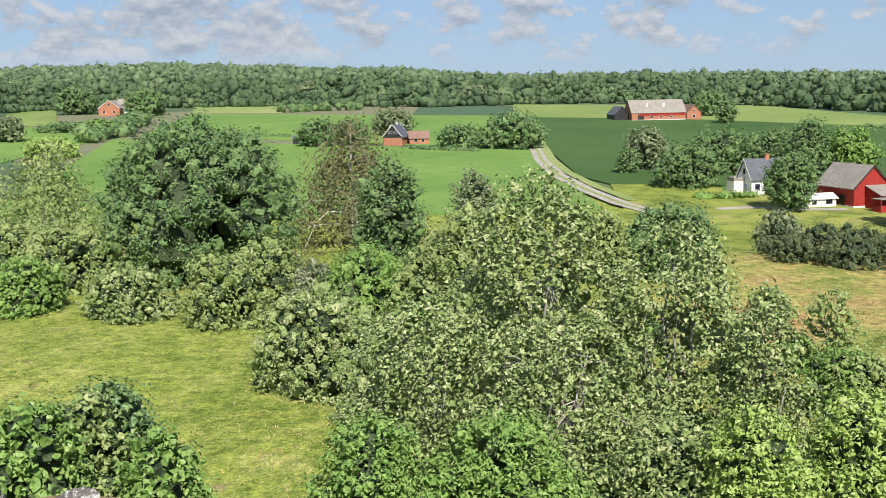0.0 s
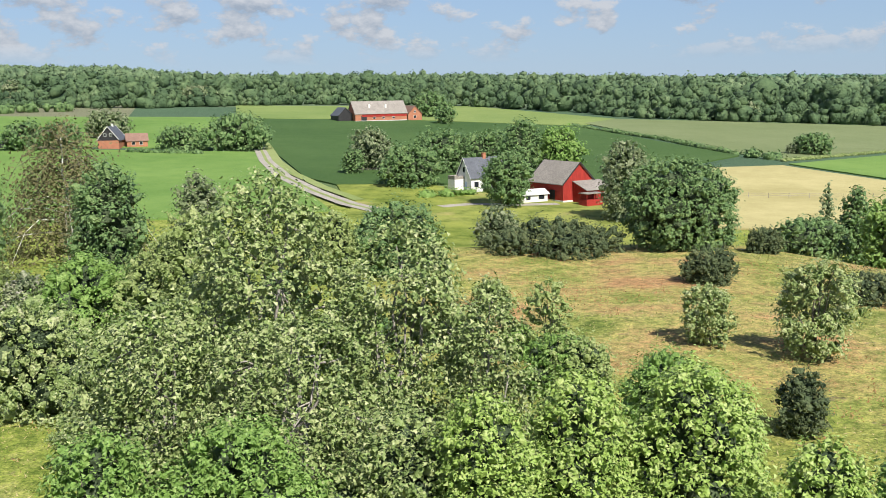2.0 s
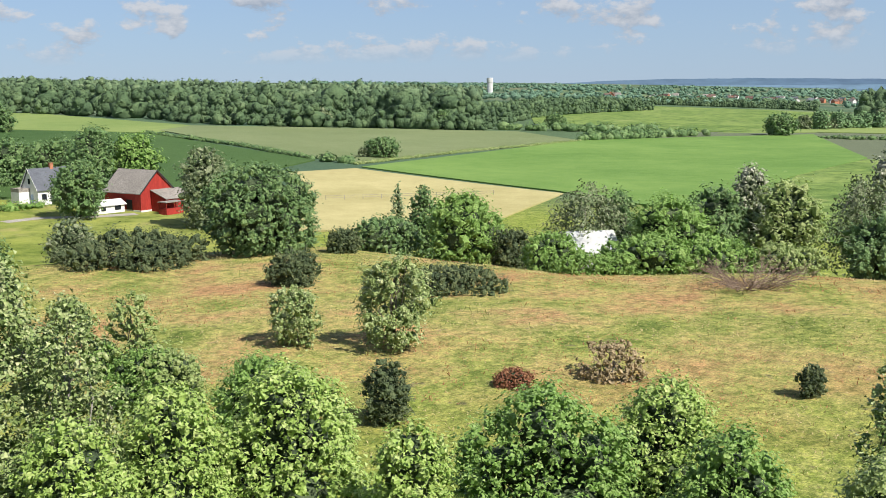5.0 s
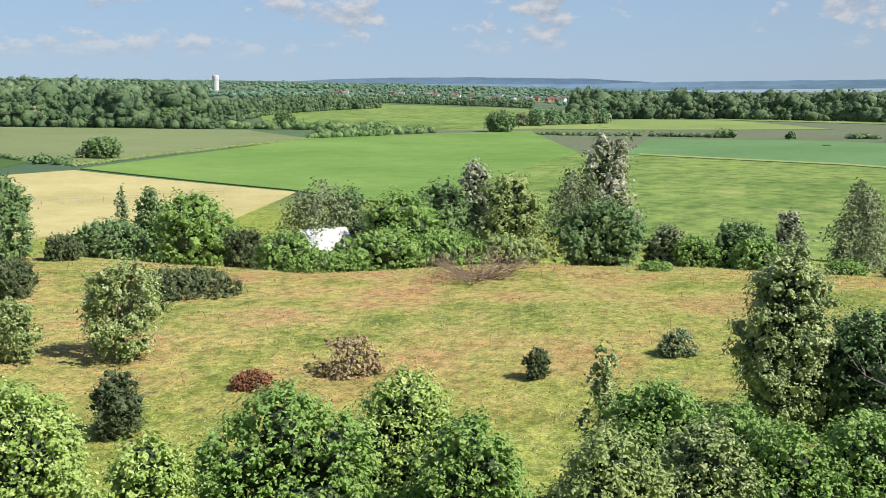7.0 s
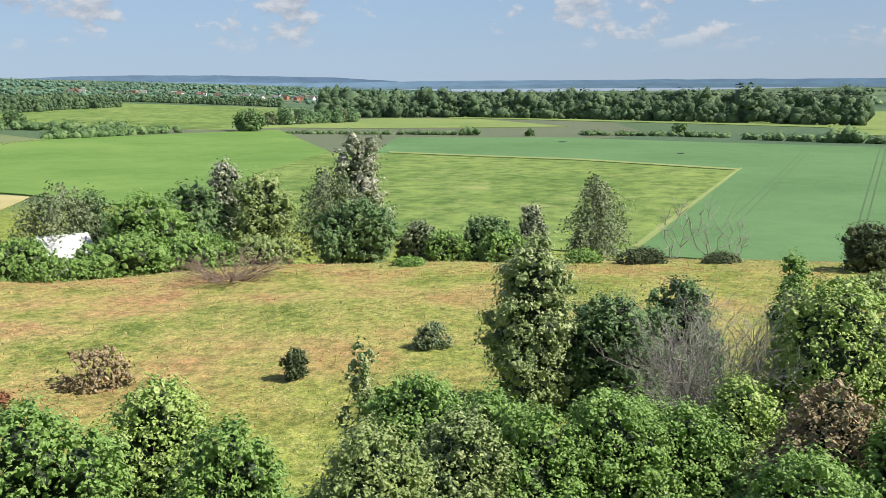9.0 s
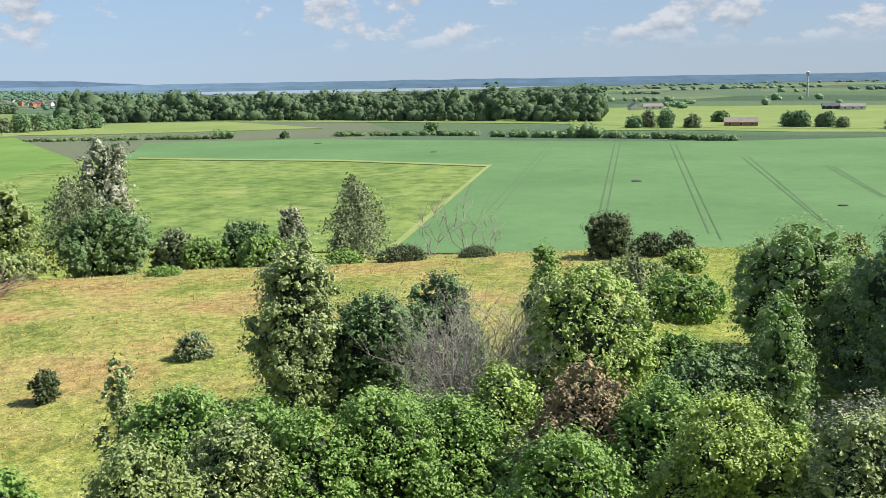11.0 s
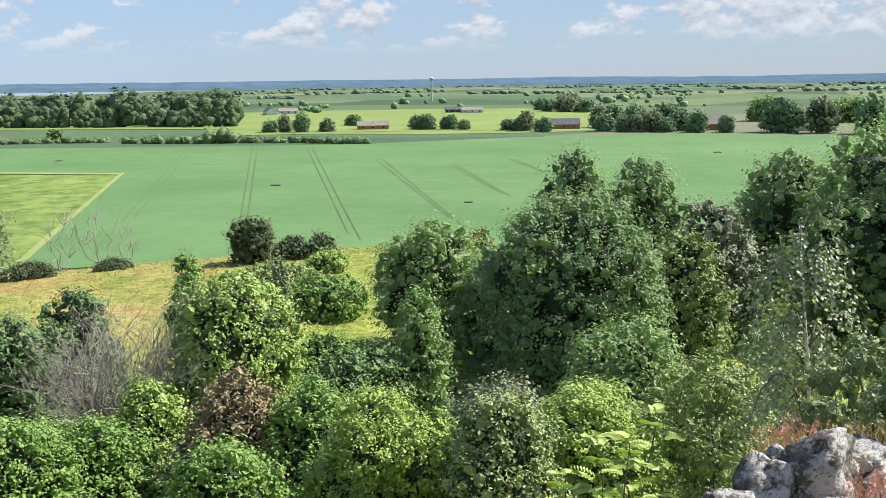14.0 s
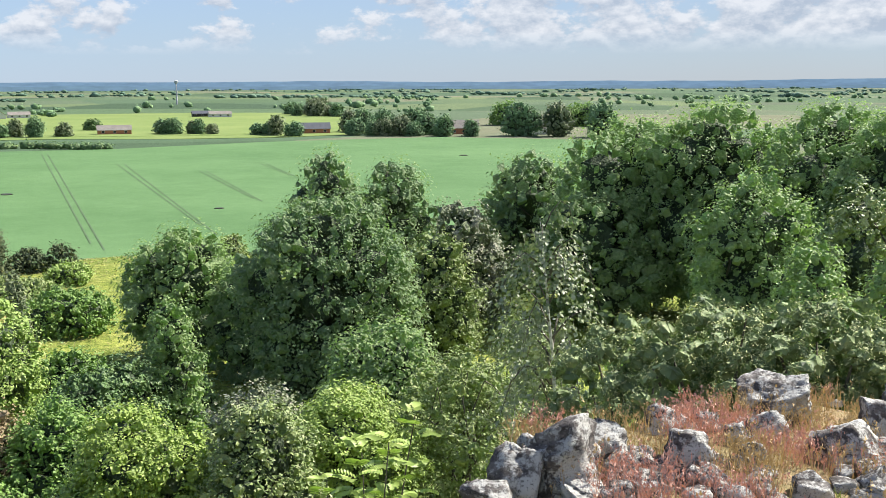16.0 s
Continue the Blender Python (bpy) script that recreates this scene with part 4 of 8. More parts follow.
# ---- buildings ----
def prism(bm, x0, x1, half, z0, z1):
    """The wall under a ridge: a long box with gables."""
    ring = [(-half, -0.3), (half, -0.3), (half, z0), (0, z1), (-half, z0)]
    a = [bm.verts.new((x0, y, z)) for y, z in ring]
    b = [bm.verts.new((x1, y, z)) for y, z in ring]
    bm.faces.new(a)
    bm.faces.new(b[::-1])
    for i in range(5):
        j = (i + 1) % 5
        bm.faces.new((a[j], a[i], b[i], b[j]))
    bmesh.ops.recalc_face_normals(bm, faces=bm.faces[:])


def roof_slab(parent, mat, x0, x1, half, z0, z1, side, over=0.35, thick=0.16, label=""):
    """One slope of a roof, with thickness and eaves."""
    run = half + over
    drop = (z1 - z0) / half * over
    ey, ez = side * run, z0 - drop
    bm = bmesh.new()
    vs = []
    for x in (x0 - over, x1 + over):
        for y, z in ((0, z1), (ey, ez)):
            vs.append(bm.verts.new((x, y, z + 0.02)))
            vs.append(bm.verts.new((x, y, z + 0.02 + thick)))
    # order: x0 ridge low/high, x0 eave low/high, x1 ridge, x1 eave
    for f in ((0, 2, 6, 4), (1, 5, 7, 3), (0, 1, 3, 2), (4, 6, 7, 5), (2, 3, 7, 6), (0, 4, 5, 1)):
        bm.faces.new([vs[i] for i in f])
    bmesh.ops.recalc_face_normals(bm, faces=bm.faces[:])
    return part("roof_slope", bm, mat, parent, label)


def opening(parent, kind, side, u, z, w, h, long, half, frame_mat="white", fill="glass"):
    """A window or door in a wall: a frame, proud of it, and a pane or leaf. side: front, back, right or left."""
    def put(a, b, c, d, e, f):
        """along the wall, out of it, up"""
        bm = bmesh.new()
        if side in ("front", "back"):
            s = -1 if side == "front" else 1
            y = sorted((s * (half + c), s * (half + d)))
            box(bm, a, b, y[0], y[1], e, f)
        else:
            s = 1 if side == "right" else -1
            x = sorted((s * (long / 2 + c), s * (long / 2 + d)))
            box(bm, x[0], x[1], a, b, e, f)
        return bm
    t = 0.09
    bm = put(u - w / 2 - t, u - w / 2, 0.003, 0.07, z - t, z + h + t)
    for a, b, e, f in ((u + w / 2, u + w / 2 + t, z - t, z + h + t), (u - w / 2, u + w / 2, z - t, z), (u - w / 2, u + w / 2, z + h, z + h + t)):
        other = put(a, b, 0.003, 0.07, e, f)
        me = bpy.data.meshes.new("tmp")
        other.to_mesh(me)
        bm.from_mesh(me)
        other.free()
        bpy.data.meshes.remove(me)
    fr = part(kind, bm, frame_mat, parent)
    part("pane" if kind == "window" else "leaf", put(u - w / 2, u + w / 2, 0.003, 0.03, z, z + h), fill, fr)
    return fr


def house(name, x, y, turn, long, deep, eave, top, wall, roof, label, category="house", openings=(), chimney=None, base=None, trim=None, group=""):
    z = ground_z(x, y) - 0.05
    h = thing(name, x, y, z, turn, label, category, group)
    bm = bmesh.new()
    prism(bm, -long / 2, long / 2, deep / 2, eave, top)
    part("wall", bm, wall, h)
    for s in (-1, 1):
        roof_slab(h, roof, -long / 2, long / 2, deep / 2, eave, top, s)
    for o in openings:
        opening(h, o[0], *o[1:6], long, deep / 2, *o[6:])
    if chimney:
        cx, ch, mat = chimney
        bm = bmesh.new()
        box(bm, cx - 0.4, cx + 0.4, -0.3, 0.3, top - 0.6, top + ch)
        box(bm, cx - 0.47, cx + 0.47, -0.37, 0.37, top + ch, top + ch + 0.12)
        part("chimney", bm, mat, h)
    if base:
        bm = bmesh.new()
        box(bm, -long / 2 - 0.05, long / 2 + 0.05, -deep / 2 - 0.05, deep / 2 + 0.05, -0.4, base[0])
        part("plinth", bm, base[1], h)
    if trim:
        for e in (-1, 1):
            for s in (-1, 1):
                bm = bmesh.new()
                xx = e * (long / 2 + 0.36)
                run, slope = deep / 2 + 0.35, (top - eave) / (deep / 2)
                pts = [(0, top), (s * run, top - slope * run), (s * run, top - slope * run + 0.3), (0, top + 0.3)]
                a = [bm.verts.new((xx, py, pz)) for py, pz in pts]
                b = [bm.verts.new((xx + e * 0.06, py, pz)) for py, pz in pts]
                bm.faces.new(a)
                bm.faces.new(b[::-1])
                for i in range(4):
                    bm.faces.new((a[i], a[(i + 1) % 4], b[(i + 1) % 4], b[i]))
                bmesh.ops.recalc_face_normals(bm, faces=bm.faces[:])
                part("bargeboard", bm, trim, h)
    return h


def lean_to(parent, x0, x1, y0, y1, low, high, wall, roof, toward):
    """A low extension with a single slope that falls along +x or -y."""
    bm = bmesh.new()
    box(bm, x0, x1, y0, y1, -0.3, low)
    part("extension_wall", bm, wall, parent)
    bm = bmesh.new()
    if toward == "x":
        q = [(x0, y0 - .25, high), (x1 + .3, y0 - .25, low), (x1 + .3, y1 + .25, low), (x0, y1 + .25, high)]
    else:
        q = [(x0 - .25, y1, high), (x0 - .25, y0 - .3, low), (x1 + .25, y0 - .3, low), (x1 + .25, y1, high)]
    a = [bm.verts.new((px, py, pz + .02)) for px, py, pz in q]
    b = [bm.verts.new((px, py, pz + .16)) for px, py, pz in q]
    bm.faces.new(a)
    bm.faces.new(b[::-1])
    for i in range(4):
        bm.faces.new((a[i], a[(i + 1) % 4], b[(i + 1) % 4], b[i]))
    bmesh.ops.recalc_face_normals(bm, faces=bm.faces[:])
    part("extension_roof", bm, roof, parent)
    # the wedge of wall under the slope
    if toward == "x":
        for yy in (y0, y1 - 0.1):
            bm = bmesh.new()
            a = [bm.verts.new(p) for p in ((x0, yy, low), (x1, yy, low), (x0, yy, high))]
            b = [bm.verts.new((p.co.x, yy + 0.1, p.co.z)) for p in a]
            bm.faces.new(a)
            bm.faces.new(b[::-1])
            for i in range(3):
                bm.faces.new((a[i], a[(i + 1) % 3], b[(i + 1) % 3], b[i]))
            bmesh.ops.recalc_face_normals(bm, faces=bm.faces[:])
            part("extension_gable", bm, wall, parent)


# white farmhouse
fh = house("farmhouse", 69.4, 222.4, 14, 9.2, 6.0, 3.3, 7.3, "white", "slate", "white rendered farmhouse with slate roof and brick chimney", "house",
           [("window", "left", 1.1, 0.9, 1.0, 1.3), ("door", "left", -0.9, 0.15, 1.0, 2.0, "white", "blue_door"), ("window", "left", 0.0, 4.2, 0.9, 1.2),
            ("window", "front", -3.2, 1.0, 1.1, 1.2), ("window", "front", -0.8, 1.0, 1.1, 1.2), ("window", "front", 2.0, 1.0, 1.1, 1.2)], (0.6, 1.0, "brick"), (0.4, "concrete"), "white")
bm = bmesh.new()
box(bm, -7.2, -4.6, -0.2, 2.9, -0.3, 2.7)
part("porch", bm, "white", fh)
bm = bmesh.new()
for y0, y1, x0, x1 in ((-0.2, -0.1, -7.2, -4.7), (2.8, 2.9, -7.2, -4.7), (-0.1, 2.8, -7.2, -7.1)):
    box(bm, x0, x1, y0, y1, 2.7, 3.5)
part("balcony_rail", bm, "grey_roof", fh, "grey weathered balcony rail")

# red barn, its lean-to and veranda
rb = house("red_barn", 81.0, 202.5, -73.5, 11.5, 8.4, 4.0, 8.1, "red", "grey_roof", "red boarded barn with mossy grey roof", "barn",
           [("door", "front", 2.2, 0.05, 1.6, 2.4, "dark", "dark"), ("window", "front", -1.5, 1.6, 0.9, 0.9, "white")], None, (0.5, "concrete"), "dark")
lean_to(rb, 5.8, 10.2, -1.6, 5.2, 2.7, 4.3, "red", "grey_roof", "x")
bm = bmesh.new()
box(bm, 10.2, 10.26, 2.2, 3.4, 0.05, 2.1)
part("door", bm, "dark", rb, "dark plank door in the lean-to")
bm = bmesh.new()
box(bm, 10.3, 12.6, -3.6, 0.6, -0.3, 1.1)
part("veranda_rail", bm, "red", rb)
for px, py in ((10.4, -3.5), (12.5, -3.5), (12.5, 0.5), (10.4, 0.5), (12.5, -1.5)):
    bm = bmesh.new()
    box(bm, px - .07, px + .07, py - .07, py + .07, 1.1, 2.3)
    part("veranda_post", bm, "red", rb)
bm = bmesh.new()
box(bm, 10.2, 12.8, -3.8, 0.8, 2.3, 2.45)
part("veranda_roof", bm, "grey_roof", rb)
# white outhouse in front of the barn
oh = house("outhouse", 72.9, 199.6, 12, 6.2, 3.4, 1.9, 2.7, "white", "concrete", "low white outhouse beside the red barn", "outhouse",
           [("window", "front", 1.6, 0.9, 1.2, 0.8, "dark"), ("window", "front", -1.6, 0.9, 0.8, 0.6, "dark")])
# long barn in the dark field
lb = house("long_barn", 97.5, 475.5, 8, 25.5, 11, 3.7, 9.2, "brick", "grey_roof", "long brick and red-boarded barn with grey roof", "barn",
           [("door", "front", -8.5, 0.05, 2.6, 2.6, "dark", "dark"), ("window", "front", -3.5, 1.2, 1.2, 0.8, "white"), ("window", "front", 1.0, 1.2, 1.2, 0.8, "white"), ("window", "front", 6.0, 1.2, 1.2, 0.8, "white")], None, (0.5, "concrete"))
bm = bmesh.new()
box(bm, -9.5, 12.6, -5.62, -5.5, 2.2, 3.5)
part("board_band", bm, "red", lb, "red painted boards under the eaves")
for vx in (-5.0, 3.0):
    bm = bmesh.new()
    box(bm, vx - .45, vx + .45, -3.2, -2.3, 5.7, 7.9)
    part("roof_vent", bm, "white", lb, "white roof ventilator")
lw = house("barn_wing", 81.0, 478.0, 98, 12, 7, 2.8, 6.2, "dark", "slate", "low dark wing of the long barn", "barn")
rw = house("brick_wing", 114.5, 481.0, 98, 13, 7, 3.0, 6.6, "brick", "tile_roof", "low red brick wing of the long barn", "barn",
           [("window", "left", 0, 1.0, 1.2, 1.2), ("window", "left", 0, 3.6, 0.9, 0.9)])
# thatched-looking cottage with black gable
ct = house("cottage", -16.2, 350.2, -102, 10, 6.6, 2.8, 6.8, "dark", "slate", "black-gabled cottage with white bargeboards", "house",
           [("window", "right", -0.9, 3.9, 0.7, 0.8), ("window", "right", 0.9, 3.9, 0.7, 0.8)], (-1.0, 0.8, "white"), (2.5, "brick"), "white")
ce = house("cottage_wing", -8.6, 350.5, 5, 6.5, 5, 2.3, 4.4, "brick", "tile_roof", "low brick wing of the cottage", "house", [("window", "front", -1.2, 0.9, 0.9, 1.0), ("window", "front", 1.2, 0.9, 0.9, 1.0)])
house("garden_shed", -49, 352, 0, 5, 3.5, 2.1, 3.0, "dark", "slate", "small dark garden shed by the hedge", "shed")
house("garden_shed", -43.5, 353, 0, 2.6, 2.6, 2.3, 3.1, "white", "slate", "small white garden shed by the hedge", "shed")
# brick house and far white house
bh = house("brick_house", -169.5, 528.0, -85, 14, 10.4, 3.6, 7.4, "brick", "grey_roof", "orange brick house with white-edged gable", "house",
           [("window", "right", 0, 4.6, 1.0, 1.2), ("window", "right", -2.5, 1.1, 1.2, 1.2), ("window", "right", 2.5, 1.1, 1.2, 1.2)], None, None, "white")
house("stone_barn", -160.5, 536.0, 12, 16, 8, 4.0, 8.0, "concrete", "grey_roof", "grey-roofed barn behind the brick house", "barn")
house("white_house", -54.5, 620.0, 10, 13, 8, 3.0, 7.2, "white", "slate", "white house with dark roof before the wood", "house", [("window", "front", -3, 1, 1.1, 1.2), ("window", "front", 3, 1, 1.1, 1.2)], (3.5, 0.9, "white"), None, "white")
# pale sheet shed behind the brow
sh = house("sheet_shed", 64.6, 61.0, -28, 3.6, 3.8, 2.2, 3.6, "sheet", "sheet", "pale sheet-metal shed among the bushes", "shed", [("door", "right", 0, 0.05, 1.4, 2.0, "concrete", "sheet")])
# farms in the plain
FARMS = [("farm_barn", 866, -37, 5, 16, 8, 2.6, 4.8, "concrete", "grey_roof", "long farm barn with dull grey-brown roof"),
         ("farm_barn", 858, -22, 95, 22, 9, 3.0, 6.0, "white", "slate", "farm barn with slate roof"),
         ("farm_barn", 800, -179, -6, 17, 8, 2.6, 4.6, "concrete", "grey_roof", "long low pale farm barn"),
         ("farm_barn", 815, -168, -6, 15, 8, 2.6, 4.6, "dark", "slate", "dark-roofed farm barn in the plain"),
         ("farmstead", 771, 220, 70, 15, 8, 2.8, 5.4, "white", "slate", "small white farm building before the wood"),
         ("farmstead", 745, 178, 75, 18, 8, 3.0, 6.2, "white", "slate", "white-gabled farmhouse before the wood"),
         ("farmstead", 700, 88, 85, 22, 8, 2.8, 5.6, "white", "slate", "low white farmhouse before the wood"),
         ("farmstead", 563, -70, -5, 17, 7, 2.5, 4.8, "brick", "grey_roof", "long brick farmhouse among trees"),
         ("farmstead", 522, -166, -12, 17, 8, 2.7, 5.6, "brick", "slate", "dark-roofed farmhouse among trees"),
         ("farmstead", 476, -229, -20, 20, 9, 3.2, 7.0, "brick", "grey_roof", "red brick house in the hamlet"),
         ("farmstead", 452, -262, -30, 14, 8, 3.2, 7.0, "white", "grey_roof", "white house in the hamlet")]
for name, x, y, turn, ln, dp, ev, tp, wl, rf, lab in FARMS:
    n = int(ln // 5)
    house(name, x, y, turn - 90, ln, dp, ev, tp, wl, rf, lab, "farm building", [("window", "front", -ln / 2 + ln * (i + .5) / n, 1.0, 1.3, 1.1, "white") for i in range(n)], None, None, None, "farms on the plain")


def village():
    rng = np.random.default_rng(5)
    for i in range(46):
        a = 47.5 + 13.5 * rng.random()
        r = rng.uniform(1950, 2350)
        x, y = r * math.sin(radians(a)), r * math.cos(radians(a))
        tall = rng.uniform(6.5, 9.5)
        house("village_house", x, y, rng.uniform(0, 180), rng.uniform(9, 16), rng.uniform(7, 9), tall * .55, tall, str(rng.choice(["white", "white", "brick"])), str(rng.choice(["old_tile", "old_tile", "slate", "grey_roof"])),
              "small village house with pitched roof", "house", (), None, None, None, "village houses")


village()


def lathe(rings, mat, name, parent, sides=20):
    vs, fs = [], []
    for r, z in rings:
        vs += [(r * math.cos(2 * math.pi * k / sides), r * math.sin(2 * math.pi * k / sides), z) for k in range(sides)]
    for i in range(len(rings) - 1):
        for k in range(sides):
            k2 = (k + 1) % sides
            fs.append((i * sides + k, i * sides + k2, (i + 1) * sides + k2, (i + 1) * sides + k))
    fs.append(tuple(range(sides))[::-1])
    fs.append(tuple(range((len(rings) - 1) * sides, len(rings) * sides)))
    return mesh_ob(name, vs, fs, mat, parent)


# water tower over the wood
wx, wy = 1340.0, 1536.0
wz = ground_z(wx, wy)
wt_ = thing("water_tower", wx, wy, wz, 0, "white concrete water tower above the wood", "water tower")
lathe([(6.0, -1), (5.6, 6), (5.6, 49 - wz - 8)], "concrete", "shaft", wt_)
lathe([(5.7, 49 - wz - 8), (6.3, 49 - wz - 6.5), (6.6, 49 - wz + 0.5), (5.9, 49 - wz + 0.5), (5.6, 49 - wz + 1.4)], "concrete", "tank", wt_)
# mast in the plain
mx, my = 1321.0, -242.0
mt = thing("mast", mx, my, ground_z(mx, my), 0, "slender pale water tower mast on the plain", "mast")
lathe([(1.3, -1), (0.9, 14), (0.8, 26)], "concrete", "shaft", mt, 12)
lathe([(0.9, 26), (2.6, 27.5), (2.6, 29.6), (1.0, 30.3)], "concrete", "head", mt, 16)


# fence of the paddock by the road
def fence(pts, gap, label):
    f = thing("fence", pts[0][0], pts[0][1], ground_z(*pts[0]), 0, label, "fence")
    x0, y0, z0 = pts[0][0], pts[0][1], ground_z(*pts[0])
    prev = None
    for a, b in zip(pts, pts[1:]):
        n = max(1, int(math.dist(a, b) / gap))
        for i in range(n + 1):
            x, y = a[0] + (b[0] - a[0]) * i / n, a[1] + (b[1] - a[1]) * i / n
            z = ground_z(x, y) - z0 + 0.3
            vs, fs = [], []
            tube(vs, fs, [(x - x0, y - y0, z - .4), (x - x0, y - y0, z + 1.1)], [0.07, 0.06], 6)
            mesh_ob("post", vs, fs, "dead", f)
            if prev:
                vs, fs = [], []
                for k in (0.5, 0.95):
                    tube(vs, fs, [(prev[0], prev[1], prev[2] + k), (x - x0, y - y0, z + k)], [0.025, 0.025], 4)
                mesh_ob("rail", vs, fs, "dead", f)
            prev = (x - x0, y - y0, z)


fence([(45, 262), (62, 258), (80, 255)], 4.0, "weathered post-and-rail paddock fence")
fence([(112, 196), (140, 186), (158, 180)], 4.0, "weathered post-and-rail field fence")


# ---- fields ----
def polar_xy(deg, r):
    return r * math.sin(radians(deg)), r * math.cos(radians(deg))


sheet("field_1", [(-87.4, 184.9), (30.6, 197.0), (27.7, 322.0), (-121.0, 375.5)], "crop_bright", 0.35, "bright green young cereal field beside the gravel road", "field")
sheet("field_2", [(-115.6, 396.1), (12.8, 335.2), (26.9, 514.4), (-130.2, 533.9)], "crop_bright", 0.3, "bright green cereal field behind the cottage", "field")
sheet("field_3", [(-132.7, 544.2), (-85.6, 548.7), (-97.0, 622.7), (-147.5, 612.8)], "verge", 0.35, "pale ripening strip before the wood", "field")
sheet("field_4", [(-182.7, 434.7), (-170.8, 454.1), (-233.1, 621.8), (-224.9, 529.5)], "crop_light", 0.35, "light green grass field by the brick house", "field")
sheet("field_5", [(32.7, 352.0), (33.1, 251.9), (38.3, 236.3), (98.9, 226.1), (171.6, 282.0), (172.5, 419.2), (108.0, 477.2), (34.4, 500.4)], "crop_dark", 0.4, "dark green crop field round the long barn", "field")
sheet("field_6", [(34.7, 505.2), (109.1, 481.7), (173.8, 422.4), (217.2, 445.1), (179.3, 593.0), (42.2, 624.6)], "crop_light", 0.3, "light green field in front of the wood", "field")
sheet("field_7", [(185.2, 435.4), (175.7, 286.6), (179.3, 270.4), (327.7, 315.9), (341.9, 371.8), (212.7, 461.0)], "crop_olive", 0.35, "olive brown-green crop field", "field")
sheet("field_8", [(144.0, 251.8), (168.0, 253.4), (174.0, 173.0), (125.6, 144.8), (91.1, 157.5)], "straw", 0.3, "pale yellow mown straw field", "field")
sheet("field_9", [(172.1, 256.2), (326.1, 315.7), (405.8, 307.8), (472.5, 291.9), (346.1, 192.1), (261.8, 167.0), (168.5, 125.5), (176.7, 178.0)], "crop_bright", 0.35, "wide bright green cereal field", "field")
sheet("field_10", [(272.2, 171.5), (340.5, 189.0), (349.2, 168.2), (335.6, 90.6), (309.7, 35.3), (150.3, 32.6), (154.7, 115.3)], "pasture", 0.25, "rough green grazing pasture", "field")
sheet("field_11", [(346.5, 172.8), (442.0, 208.5), (466.8, 126.3), (461.2, 122.5), (435.5, 17.5), (424.8, -52.7), (445.1, -120.5), (444.7, -202.7), (392.6, -246.0), (302.1, -291.8), (111.5, -107.7), (132.4, -70.4), (147.5, -36.8), (151.9, -5.3), (150.3, 32.4), (309.7, 35.2), (335.6, 90.6)], "crop_blue", 0.3, "blue-green young cereal field with tractor lines", "field")
sheet("field_12", [(692.8, 284.4), (604.3, 30.8), (535.0, -67.0), (520.3, -122.7), (561.9, -151.2), (672.9, 34.2), (748.0, 185.1), (760.6, 312.1)], "crop_light", 0.3, "light green strip field beyond the hedge", "field")
sheet("field_13", [(576.7, 614.8), (767.0, 676.1), (819.5, 553.5), (775.3, 392.1), (506.8, 318.9), (442.6, 335.6), (390.8, 383.0), (396.9, 417.5)], "pasture", 0.3, "wide olive-green pasture", "field")
sheet("field_14", [(439.0, 325.5), (494.5, 303.6), (568.6, 160.4), (679.2, 259.5), (675.1, 327.6)], "crop_light", 0.3, "pale green field strip", "field")
sheet("field_15", [polar_xy(*q) for q in ((88, 525), (88, 935), (95, 935), (102, 930), (110, 900), (112, 545), (106, 505), (100, 505), (94, 525))], "crop_light", 0.2, "light yellow-green field in front of the plain farms", "field", 40.0)
sheet("field_16", [(-95, 190), (-130, 250), (-125, 380), (-172, 432), (-230, 520), (-330, 520), (-300, 330), (-200, 200)], "crop_bright", 0.2, "green field beyond the birches", "field", 25.0)
sheet("verge_1", [(351.8, 169.5), (338.8, 91.4), (312.1, 34.9), (307.2, 36.1), (332.8, 90.7), (344.9, 166.1)], "verge", 0.5, "pale dry grass verge along the pasture", "verge")
sheet("verge_2", [(315.7, 35.3), (150.3, 32.6), (150.4, 33.5), (309.3, 36.0)], "verge", 0.52, "pale dry grass verge along the pasture", "verge")
sheet("lawn", [(35.2, 200.1), (38.3, 236.3), (31.2, 259.6), (57.1, 240.9), (65.4, 216.4), (96.7, 206.0), (87.1, 134.2), (61.8, 138.9), (36.3, 145.5), (26.6, 167.9)], "lawn", 0.3, "lush grass paddock around the farmstead", "lawn")
strip("road", [(31.1, 361.4), (27.7, 292.4), (28.0, 255.3), (31.5, 225.3), (35.4, 204.3), (41.1, 188.4)], 4.2, "gravel", .42, "pale two-track gravel farm road", "road")
strip("road_middle", [(31.1, 361.4), (27.7, 292.4), (28.0, 255.3), (31.5, 225.3), (35.4, 204.3), (41.1, 188.4)], 0.9, "verge", .45, "grassy middle strip of the gravel road", "verge")
strip("road_verge", [(33.7, 361.2), (30.7, 292.1), (31.4, 259.9), (34.4, 232.1), (38.6, 209.1)], 2.6, "verge", .43, "dry grass verge beside the gravel road", "verge")
strip("farm_track", [(52.6, 196.4), (59.7, 198.3), (68.4, 194.8), (76.9, 194.2)], 3.0, "gravel", .33, "gravel farm track to the house", "road")
